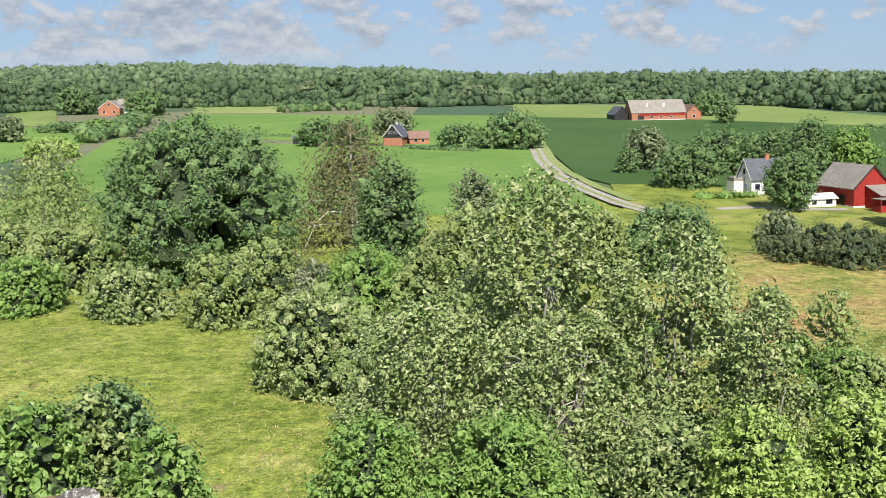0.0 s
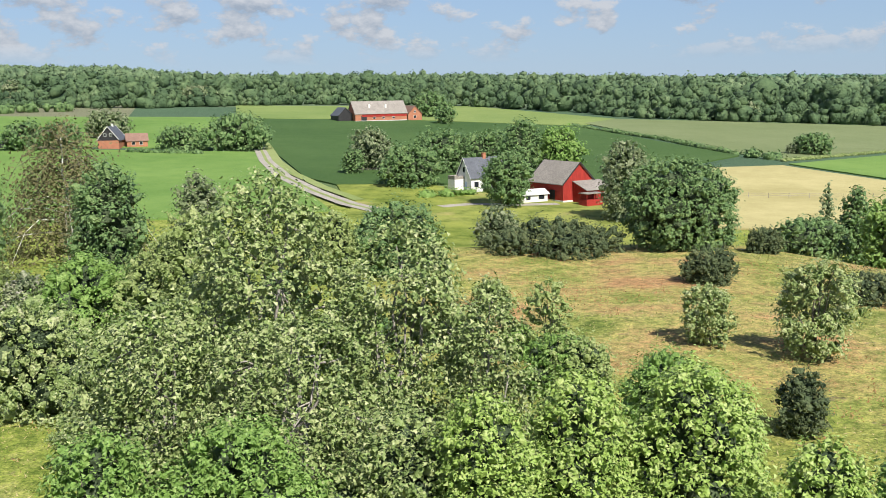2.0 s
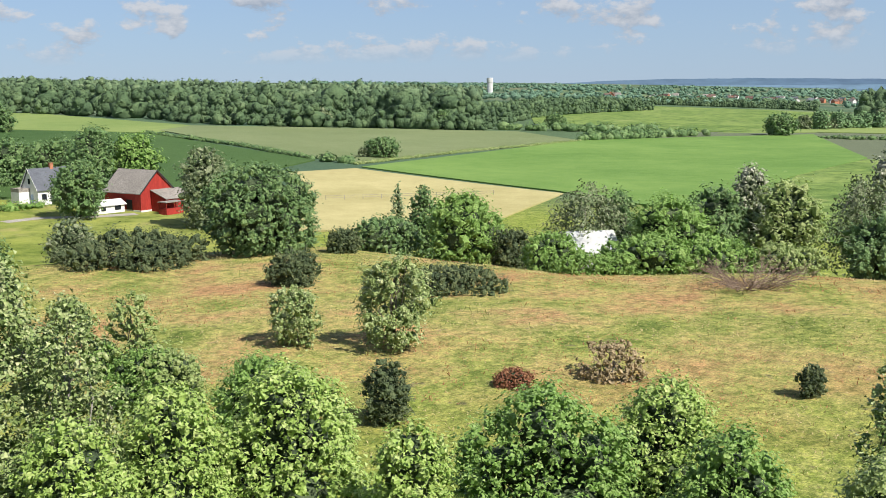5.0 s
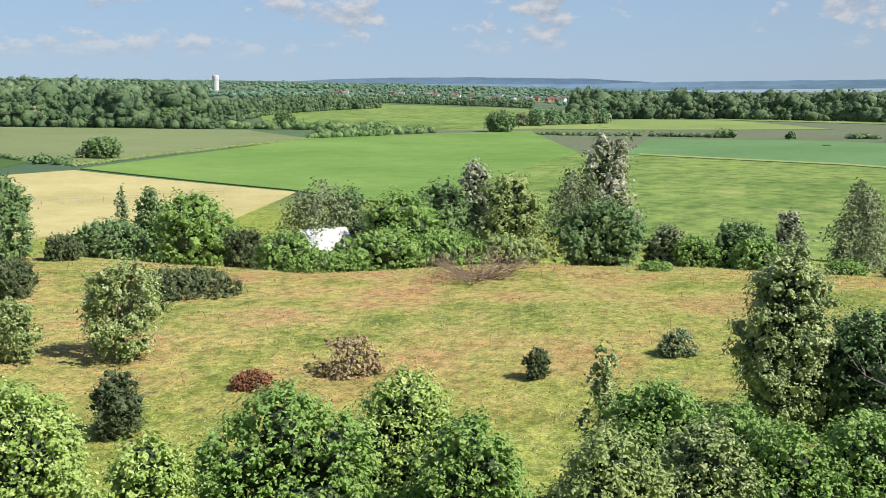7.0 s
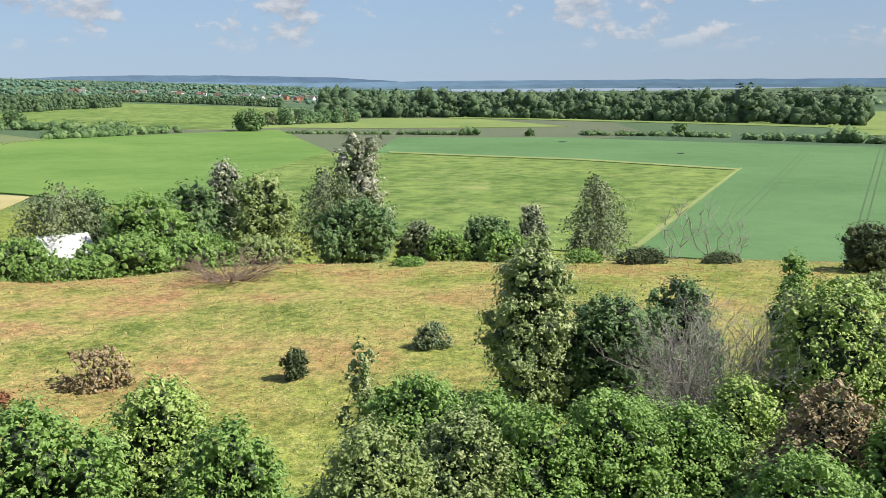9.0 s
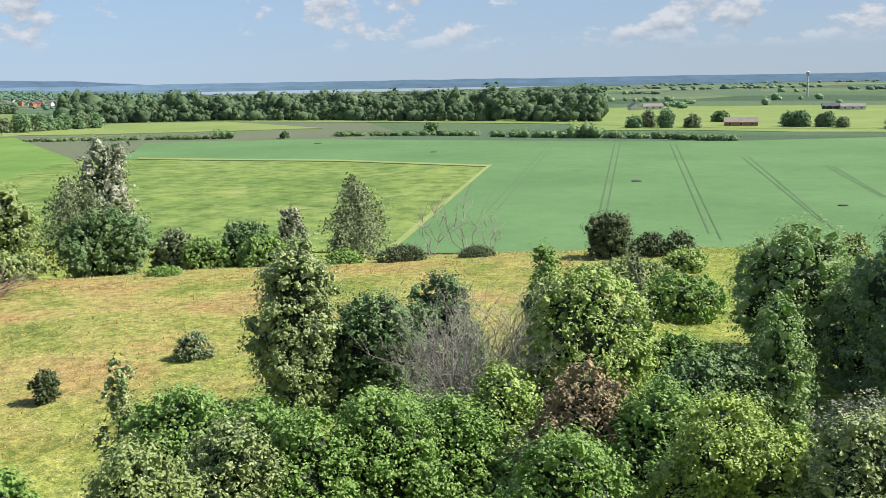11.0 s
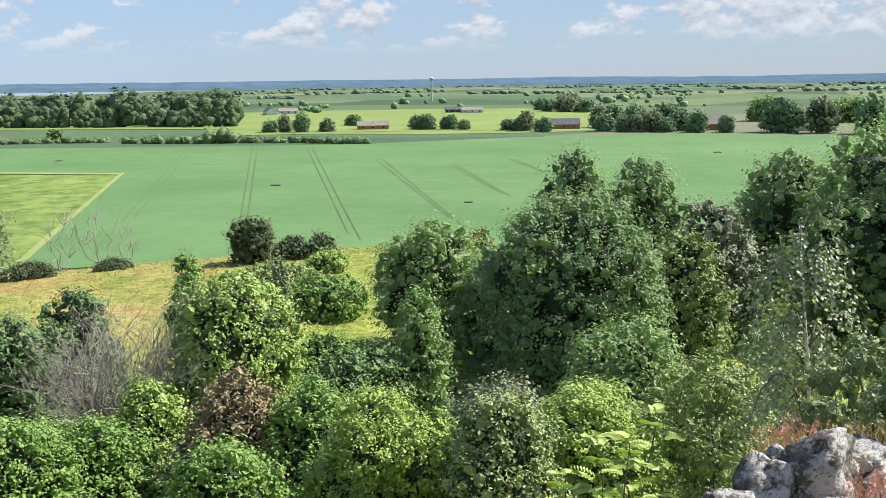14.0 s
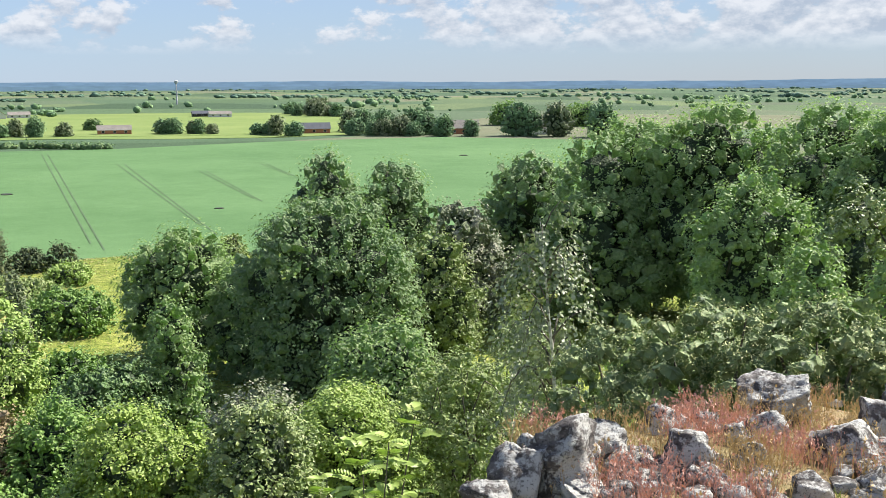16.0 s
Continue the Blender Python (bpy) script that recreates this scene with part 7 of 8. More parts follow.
plant("maple_bush", 31.9, -2.6, 5.0, 4.0, 9835, 0.075, 247, "dark green bush on the slope", "bush", "oak", form="bush", base=0.0, stems=4, lobes=10)
plant("dark_tree", 46.6, -11.4, 5.7, 4.6, 5841, 0.105, 248, "dark green bush between the trees", "bush", "oak_backlit", form="bush", base=0.0, stems=4, lobes=10)
plant("scrub_bush", 45.6, -20.6, 6.7, 5.3, 7217, 0.110, 249, "olive-green bush among the trees", "bush", "olive", form="bush", base=0.0, stems=4, lobes=10)
plant("hawthorn_bush", 49.5, -23.9, 7.5, 6.0, 6093, 0.120, 250, "grey flowering hawthorn among the trees", "bush", "bloom", form="bush", base=0.0, stems=4, lobes=10)
plant("scrub_bush", 21.5, -10.6, 5.6, 4.5, 13505, 0.063, 251, "airy olive-green bush on the hillside", "bush", "olive", form="bush", solid=0.55, shag=0.3, gap=0.15, base=0.0, stems=4, lobes=10)
plant("dark_tree", 50.4, -36.1, 11.7, 11.5, 17866, 0.135, 252, "broad dark green oak in the grove", "tree", "green_backlit", form="round", base=0.1, lobes=12)
plant("dark_tree", 46.1, -38.4, 12.5, 11.1, 19769, 0.131, 253, "tall dark green oak in the grove", "tree", "green_backlit", form="round", base=0.1, lobes=12)
plant("dark_tree", 38.9, -40.3, 12.5, 10.4, 21134, 0.122, 254, "tall green oak in the grove", "tree", "green_backlit", form="round", base=0.1, lobes=12)
plant("dark_tree", 60.8, -34.7, 8.9, 9.3, 8636, 0.153, 255, "green oak at the grove's edge", "tree", "oak_backlit", form="round", base=0.06, lobes=10)
plant("dark_tree", 34.2, -39.2, 12.5, 9.1, 21277, 0.114, 256, "green oak in the grove", "tree", "green_backlit", form="round", base=0.1, lobes=12)
plant("dark_tree", 48.4, -32.0, 7.9, 8.8, 10427, 0.127, 257, "dark lower tree in the grove", "tree", "green_backlit", form="round", base=0.1, lobes=10)
plant("maple_tree", 29.8, -26.7, 10.0, 6.3, 19912, 0.087, 258, "mid-green tree before the grove", "tree", "green_backlit", form="round", base=0.04, lobes=11)
plant("maple_tree", 20.3, -22.0, 10.7, 4.0, 14528, 0.079, 259, "bright grey-green tree before the grove", "tree", "beam", form="round", base=0.04, lobes=11)
plant("maple_tree", 14.1, -14.2, 7.5, 2.7, 13521, 0.054, 260, "bright green bush behind the juniper", "tree", "green_backlit", form="round", base=0.04, lobes=9)
plant("maple_tree", 11.7, -13.7, 7.1, 2.4, 13521, 0.048, 261, "bright green bush behind the juniper", "tree", "green_backlit", form="round", base=0.04, lobes=9)
plant("scrub_bush", 23.5, -11.1, 5.5, 4.4, 12750, 0.068, 262, "airy olive bush on the hillside", "bush", "olive", form="bush", solid=0.55, shag=0.3, gap=0.1, base=0.0, stems=4, lobes=10)
plant("scrub_bush", 24.6, -13.4, 6.7, 5.4, 16488, 0.073, 263, "grey-green bush below the birch", "bush", "beam", form="bush", solid=0.55, shag=0.3, gap=0.1, base=0.0, stems=4, lobes=10)
plant("birch_bush", 21.7, -7.5, 4.8, 3.8, 21255, 0.055, 264, "yellow-green young birch on the hillside", "bush", "yellow", form="round", base=0.04)
plant("juniper_bush", 78.4, -0.3, 3.6, 4.2, 2448, 0.172, 265, "dark upright juniper on the brow", "bush", "juniper_lit", form="tall", base=0.02, stems=5, lobes=7, up=0.9, slim=0.22, droop=0.0)
plant("juniper_bush", 79.9, -3.3, 1.9, 3.7, 1087, 0.175, 266, "dark low juniper on the brow", "bush", "juniper_lit", form="low", base=0.02, shag=0.5, solid=0.6, stems=5, lobes=9, up=0.9, slim=0.22, droop=0.0)
plant("juniper_bush", 79.8, -5.6, 2.1, 2.9, 945, 0.175, 267, "dark low juniper on the brow", "bush", "juniper_lit", form="low", base=0.02, shag=0.5, solid=0.6, stems=5, lobes=9, up=0.9, slim=0.22, droop=0.0)
plant("scrub_bush", 73.8, -5.5, 1.5, 3.9, 735, 0.162, 268, "bright green low bush on the brow", "bush", "maple", form="bush", base=0.0, stems=4, lobes=10)
plant("scrub_bush", 70.0, -1.7, 1.5, 6.5, 1146, 0.153, 269, "low grey-green bracken on the brow", "bush", "olive", form="bush", base=0.0, stems=4, lobes=10)
plant("scrub_bush", 59.8, -4.5, 2.5, 5.6, 2298, 0.131, 270, "low green bracken on the slope", "bush", "green", form="bush", base=0.0, stems=4, lobes=10)
plant("scrub_bush", 78.0, -17.9, 1.9, 2.7, 735, 0.175, 271, "dark bush behind the trees", "bush", "olive", form="bush", base=0.0, stems=4, lobes=10)
plant("scrub_bush", 57.7, 55.4, 1.9, 5.8, 736, 0.175, 272, "dark green bush before the sheet shed", "bush", "green", form="bush", solid=0.55, shag=0.3, gap=0.15, base=0.0, stems=4, lobes=10)
plant("scrub_bush", 59.6, 53.4, 1.6, 3.7, 735, 0.175, 273, "green bush before the sheet shed", "bush", "green", form="bush", base=0.0, stems=4, lobes=10)
plant("maple_bush", 26.7, 4.1, 4.7, 3.7, 11244, 0.073, 274, "leafy green bush below the thorn", "bush", "green", form="bush", base=0.0, stems=4, lobes=10)
plant("maple_bush", 27.4, 5.5, 4.8, 3.8, 11073, 0.076, 275, "leafy green bush below the thorn", "bush", "green", form="bush", base=0.0, stems=4, lobes=10)
plant("willow_bush", 22.3, 8.9, 4.6, 3.7, 15985, 0.061, 276, "grey-green bush on the slope", "bush", "beam", form="bush", base=0.0, stems=4, lobes=10)
plant("maple_bush", 33.8, -4.1, 4.9, 3.9, 8537, 0.074, 277, "dark green bush in the hollow", "bush", "oak", form="bush", base=0.0, stems=4, lobes=10)
plant("maple_bush", 27.9, -11.0, 6.5, 5.2, 19286, 0.079, 278, "green bush among the trees", "bush", "green_backlit", form="bush", base=0.0, stems=4, lobes=10)
plant("scrub_bush", 22.6, -8.2, 4.7, 3.8, 12509, 0.063, 279, "olive-green bush in the clearing", "bush", "olive", form="bush", base=0.0, stems=4, lobes=10)
birch(-36.0, 91.2, 11.1, 12.5, 8755, 0.299, 280, "drooping olive-green birch behind the scrub", "olive", arms=40, droop=0.6, thick=0.16)
birch(-8.3, 91.6, 11.7, 15.3, 11951, 0.281, 281, "drooping half-brown birch with pale branches", "birch_brown", arms=46, droop=0.7, thick=0.2, start=0.15)
birch(66.4, 63.7, 8.4, 8.6, 4195, 0.281, 282, "airy grey-green birch beside the white shed", "silver", arms=34, droop=0.5, thick=0.13)
birch(84.7, 47.3, 9.8, 8.0, 5453, 0.296, 283, "grey-green birch beside the poplar", "silver", arms=34, droop=0.6, thick=0.13)
birch(91.2, 22.8, 8.2, 6.5, 4627, 0.287, 284, "upright grey-green birch on the brow", "silver", arms=44, droop=0.45, thick=0.13, start=0.12)
birch(14.2, -8.5, 7.5, 2.2, 3333, 0.085, 285, "small airy birch with white trunk beside the rocks", "birch_leaf", arms=24, droop=0.8, thick=0.075, start=0.5, four=True, strands=4, fuzz=0.02)
birch(14.3, -8.9, 5.7, 1.1, 945, 0.063, 286, "low leafy birch shoots round the white trunk", "birch_leaf", arms=18, droop=0.4, thick=0.02, start=0.12, four=True)
birch(15.8, -8.6, 6.3, 1.6, 2293, 0.063, 287, "thin young birch beside the white-stemmed one", "birch_leaf", arms=22, droop=0.5, thick=0.03, start=0.2, four=True)
for jx, jy, jh, jw, jn in ((8.6, -6.2, 4.5, 3.3, 288), (7.6, -6.5, 4.3, 3.4, 289), (6.7, -6.9, 3.9, 3.2, 290), (6.0, -7.4, 3.6, 3.0, 291)):
    juniper(jx, jy, jh, jw, 180, jn, "large spreading juniper with yellow-green tips")
# scrub that fills the slope
plant("scrub_bush", 30.2, 2.4, 2.8, 3.5, 5000, 0.082, 292, "olive-green scrub bush on the hillside", "bush", "olive", form="bush", base=0.0, stems=4, lobes=10)
plant("scrub_bush", 42.9, 2.1, 2.5, 4.1, 3001, 0.105, 293, "olive-green scrub bush on the hillside", "bush", "olive", form="bush", base=0.0, stems=4, lobes=10)
plant("scrub_bush", 34.7, 1.1, 1.5, 2.5, 1759, 0.085, 294, "dark green scrub bush on the hillside", "bush", "oak", form="bush", base=0.0, stems=4, lobes=10)
plant("scrub_bush", 41.3, -0.6, 2.3, 3.0, 2230, 0.101, 295, "mid-green scrub bush on the hillside", "bush", "green", form="bush", base=0.0, stems=4, lobes=10)
plant("scrub_bush", 40.3, -0.9, 2.3, 2.9, 2293, 0.098, 296, "mid-green scrub bush on the hillside", "bush", "green", form="bush", base=0.0, stems=4, lobes=10)
plant("scrub_bush", 43.3, -3.2, 3.1, 4.0, 3740, 0.107, 297, "mid-green scrub bush on the hillside", "bush", "green", form="bush", base=0.0, stems=4, lobes=10)
plant("scrub_bush", 44.1, -4.0, 1.8, 2.6, 1284, 0.108, 298, "olive-green scrub bush on the hillside", "bush", "olive", form="bush", base=0.0, stems=4, lobes=10)
plant("scrub_bush", 41.2, -4.8, 1.7, 2.8, 1505, 0.101, 299, "olive-green scrub bush on the hillside", "bush", "olive", form="bush", base=0.0, stems=4, lobes=10)
plant("scrub_bush", 44.8, -6.1, 1.7, 2.6, 1243, 0.110, 300, "dark green scrub bush on the hillside", "bush", "oak", form="bush", base=0.0, stems=4, lobes=10)
plant("scrub_bush", 40.5, -7.4, 2.1, 2.5, 1758, 0.101, 301, "mid-green scrub bush on the hillside", "bush", "green_backlit", form="bush", base=0.0, stems=4, lobes=10)
plant("scrub_bush", 30.3, -6.6, 2.1, 2.7, 3238, 0.084, 302, "dark green scrub bush on the hillside", "bush", "oak_backlit", form="bush", base=0.0, stems=4, lobes=10)
plant("scrub_bush", 27.0, -6.3, 2.9, 3.8, 5400, 0.075, 303, "olive-green scrub bush on the hillside", "bush", "olive", form="bush", base=0.0, stems=4, lobes=10)
plant("scrub_bush", 27.7, -7.8, 2.3, 3.7, 5662, 0.078, 304, "dark green scrub bush on the hillside", "bush", "oak_backlit", form="bush", base=0.0, stems=4, lobes=10)
plant("scrub_bush", 39.5, -11.6, 2.5, 3.4, 2804, 0.101, 305, "dark green scrub bush on the hillside", "bush", "oak_backlit", form="bush", base=0.0, stems=4, lobes=10)
plant("scrub_bush", 36.0, -12.2, 2.3, 3.0, 2667, 0.093, 306, "dark green scrub bush on the hillside", "bush", "oak_backlit", form="bush", base=0.0, stems=4, lobes=10)
plant("scrub_bush", 23.7, -8.7, 2.2, 2.6, 4982, 0.068, 307, "dark green scrub bush on the hillside", "bush", "oak_backlit", form="bush", base=0.0, stems=4, lobes=10)
plant("scrub_bush", 38.3, -15.7, 2.6, 3.5, 2931, 0.101, 308, "dark green scrub bush on the hillside", "bush", "oak_backlit", form="bush", base=0.0, stems=4, lobes=10)
plant("scrub_bush", 32.2, -14.3, 2.5, 3.4, 3843, 0.086, 309, "mid-green scrub bush on the hillside", "bush", "green_backlit", form="bush", base=0.0, stems=4, lobes=10)
plant("scrub_bush", 35.0, -16.5, 2.4, 3.1, 2778, 0.095, 310, "mid-green scrub bush on the hillside", "bush", "green_backlit", form="bush", base=0.0, stems=4, lobes=10)
plant("scrub_bush", 34.8, -18.2, 2.0, 2.5, 1750, 0.096, 311, "mid-green scrub bush on the hillside", "bush", "green_backlit", form="bush", base=0.0, stems=4, lobes=10)
plant("scrub_bush", -1.8, 41.9, 3.0, 3.7, 3546, 0.103, 312, "mid-green scrub bush on the hillside", "bush", "green", form="bush", base=0.0, stems=4, lobes=10)
plant("scrub_bush", -2.0, 56.3, 2.7, 3.9, 1812, 0.138, 313, "mid-green scrub bush on the hillside", "bush", "green", form="bush", base=0.0, stems=4, lobes=10)
plant("scrub_bush", -0.1, 57.6, 2.0, 3.3, 1119, 0.141, 314, "olive-green scrub bush on the hillside", "bush", "olive", form="bush", base=0.0, stems=4, lobes=10)
plant("scrub_bush", 1.4, 50.9, 2.5, 3.4, 1810, 0.124, 315, "mid-green scrub bush on the hillside", "bush", "green", form="bush", base=0.0, stems=4, lobes=10)
plant("scrub_bush", 2.8, 44.0, 2.4, 3.3, 2305, 0.108, 316, "dark green scrub bush on the hillside", "bush", "oak", form="bush", base=0.0, stems=4, lobes=10)
plant("scrub_bush", 6.9, 65.4, 2.7, 3.7, 1302, 0.161, 317, "dark green scrub bush on the hillside", "bush", "oak", form="bush", base=0.0, stems=4, lobes=10)
plant("scrub_bush", 4.9, 34.2, 3.0, 4.1, 5726, 0.084, 318, "olive-green scrub bush on the hillside", "bush", "olive", form="bush", base=0.0, stems=4, lobes=10)
plant("scrub_bush", 8.8, 51.2, 2.7, 3.9, 2145, 0.127, 319, "mid-green scrub bush on the hillside", "bush", "green", form="bush", base=0.0, stems=4, lobes=10)
plant("scrub_bush", 10.2, 52.4, 2.2, 2.8, 1230, 0.130, 320, "dark green scrub bush on the hillside", "bush", "oak", form="bush", base=0.0, stems=4, lobes=10)
plant("scrub_bush", 8.2, 38.8, 2.8, 3.9, 3768, 0.097, 321, "mid-green scrub bush on the hillside", "bush", "green", form="bush", base=0.0, stems=4, lobes=10)
plant("scrub_bush", 8.7, 36.1, 2.1, 3.4, 2889, 0.091, 322, "olive-green scrub bush on the hillside", "bush", "olive", form="bush", base=0.0, stems=4, lobes=10)
plant("scrub_bush", 14.8, 52.8, 1.8, 2.7, 906, 0.134, 323, "mid-green scrub bush on the hillside", "bush", "green", form="bush", base=0.0, stems=4, lobes=10)
plant("scrub_bush", 19.1, 59.5, 2.0, 3.1, 882, 0.152, 324, "olive-green scrub bush on the hillside", "bush", "olive", form="bush", base=0.0, stems=4, lobes=10)
plant("scrub_bush", 16.8, 47.6, 1.9, 2.6, 1060, 0.124, 325, "mid-green scrub bush on the hillside", "bush", "green", form="bush", base=0.0, stems=4, lobes=10)
plant("scrub_bush", 16.5, 41.6, 2.8, 4.1, 3223, 0.110, 326, "mid-green scrub bush on the hillside", "bush", "green", form="bush", base=0.0, stems=4, lobes=10)
plant("scrub_bush", 17.2, 40.9, 2.7, 3.7, 2786, 0.109, 327, "olive-green scrub bush on the hillside", "bush", "olive", form="bush", base=0.0, stems=4, lobes=10)
plant("scrub_bush", 36.3, -21.5, 2.0, 2.9, 1804, 0.103, 328, "dark green scrub bush on the hillside", "bush", "oak_backlit", form="bush", base=0.0, stems=4, lobes=10)
plant("scrub_bush", 19.3, -12.1, 2.4, 3.4, 5400, 0.061, 329, "dark green scrub bush on the hillside", "bush", "oak_backlit", form="bush", base=0.0, stems=4, lobes=10)
plant("scrub_bush", 22.4, -14.4, 2.5, 3.8, 5400, 0.072, 330, "mid-green scrub bush on the hillside", "bush", "green_backlit", form="bush", base=0.0, stems=4, lobes=10)
plant("scrub_bush", 34.9, -24.7, 2.2, 3.0, 1935, 0.105, 331, "mid-green scrub bush on the hillside", "bush", "green_backlit", form="bush", base=0.0, stems=4, lobes=10)
plant("scrub_bush", 34.9, -26.0, 2.9, 4.0, 3304, 0.107, 332, "mid-green scrub bush on the hillside", "bush", "green_backlit", form="bush", base=0.0, stems=4, lobes=10)
plant("scrub_bush", 23.9, -18.8, 2.7, 3.4, 5540, 0.083, 333, "grey-green scrub bush on the hillside", "bush", "beam", form="bush", base=0.0, stems=4, lobes=10)
plant("scrub_bush", 23.1, -19.9, 3.5, 4.1, 5400, 0.083, 334, "mid-green scrub bush on the hillside", "bush", "green_backlit", form="bush", base=0.0, stems=4, lobes=10)
plant("scrub_bush", 30.1, -27.1, 1.9, 2.9, 1807, 0.099, 335, "grey-green scrub bush on the hillside", "bush", "beam", form="bush", base=0.0, stems=4, lobes=10)
plant("scrub_bush", 29.2, -27.4, 2.8, 4.2, 4034, 0.098, 336, "dark green scrub bush on the hillside", "bush", "oak_backlit", form="bush", base=0.0, stems=4, lobes=10)
plant("scrub_bush", 27.7, -27.9, 2.0, 2.7, 1913, 0.096, 337, "grey-green scrub bush on the hillside", "bush", "beam", form="bush", base=0.0, stems=4, lobes=10)
plant("scrub_bush", 29.7, -32.8, 2.8, 3.6, 2858, 0.108, 338, "grey-green scrub bush on the hillside", "bush", "beam", form="bush", base=0.0, stems=4, lobes=10)
plant("scrub_bush", 26.6, -30.1, 2.0, 2.5, 1753, 0.098, 339, "dark green scrub bush on the hillside", "bush", "oak_backlit", form="bush", base=0.0, stems=4, lobes=10)
plant("scrub_bush", 8.9, 16.2, 1.7, 2.3, 5257, 0.050, 340, "mid-green scrub bush on the hillside", "bush", "green", form="bush", base=0.0, stems=4, lobes=10)
plant("scrub_bush", 10.9, 17.9, 2.5, 3.3, 5400, 0.057, 341, "bright green scrub bush on the hillside", "bush", "maple", form="bush", base=0.0, stems=4, lobes=10)
plant("scrub_bush", 12.3, 17.4, 2.6, 3.6, 5400, 0.057, 342, "mid-green scrub bush on the hillside", "bush", "green", form="bush", base=0.0, stems=4, lobes=10)
plant("scrub_bush", 14.2, 17.5, 2.1, 3.0, 5400, 0.061, 343, "mid-green scrub bush on the hillside", "bush", "green", form="bush", base=0.0, stems=4, lobes=10)
plant("scrub_bush", 16.6, 18.5, 2.2, 2.7, 5386, 0.067, 344, "mid-green scrub bush on the hillside", "bush", "green", form="bush", base=0.0, stems=4, lobes=10)
plant("scrub_bush", 16.6, 17.4, 1.9, 2.2, 3996, 0.065, 345, "mid-green scrub bush on the hillside", "bush", "green", form="bush", base=0.0, stems=4, lobes=10)
plant("scrub_bush", 18.8, 18.5, 2.4, 2.9, 5599, 0.071, 346, "olive-green scrub bush on the hillside", "bush", "olive", form="bush", base=0.0, stems=4, lobes=10)
plant("scrub_bush", 17.6, 14.5, 2.0, 2.7, 5759, 0.061, 347, "bright green scrub bush on the hillside", "bush", "maple", form="bush", base=0.0, stems=4, lobes=10)
plant("scrub_bush", 21.1, 15.3, 1.9, 2.9, 4673, 0.071, 348, "bright green scrub bush on the hillside", "bush", "maple", form="bush", base=0.0, stems=4, lobes=10)
plant("scrub_bush", 15.3, 10.9, 2.0, 3.0, 5400, 0.051, 349, "olive-green scrub bush on the hillside", "bush", "olive", form="bush", base=0.0, stems=4, lobes=10)
plant("scrub_bush", 20.0, 13.0, 1.4, 2.2, 3109, 0.065, 350, "mid-green scrub bush on the hillside", "bush", "green", form="bush", base=0.0, stems=4, lobes=10)
plant("scrub_bush", 19.6, 10.1, 1.7, 2.8, 5328, 0.060, 351, "mid-green scrub bush on the hillside", "bush", "green", form="bush", base=0.0, stems=4, lobes=10)
plant("scrub_bush", 17.8, 8.6, 1.8, 2.9, 5400, 0.053, 352, "mid-green scrub bush on the hillside", "bush", "green", form="bush", base=0.0, stems=4, lobes=10)
plant("scrub_bush", 19.5, 7.8, 2.5, 3.3, 5400, 0.057, 353, "mid-green scrub bush on the hillside", "bush", "green", form="bush", base=0.0, stems=4, lobes=10)
plant("scrub_bush", 20.6, 8.0, 2.0, 2.8, 5400, 0.060, 354, "mid-green scrub bush on the hillside", "bush", "green", form="bush", base=0.0, stems=4, lobes=10)
plant("scrub_bush", 23.6, 7.5, 2.1, 2.9, 5498, 0.067, 355, "mid-green scrub bush on the hillside", "bush", "green", form="bush", base=0.0, stems=4, lobes=10)
plant("scrub_bush", 21.4, 5.4, 2.1, 2.8, 5400, 0.060, 356, "mid-green scrub bush on the hillside", "bush", "green", form="bush", base=0.0, stems=4, lobes=10)
plant("scrub_bush", 22.9, 5.1, 1.3, 2.2, 2905, 0.064, 357, "olive-green scrub bush on the hillside", "bush", "olive", form="bush", base=0.0, stems=4, lobes=10)
plant("scrub_bush", 23.5, 2.9, 2.3, 2.8, 5391, 0.064, 358, "mid-green scrub bush on the hillside", "bush", "green", form="bush", base=0.0, stems=4, lobes=10)
plant("scrub_bush", 25.9, 2.0, 2.6, 4.2, 5400, 0.071, 359, "mid-green scrub bush on the hillside", "bush", "green", form="bush", base=0.0, stems=4, lobes=10)


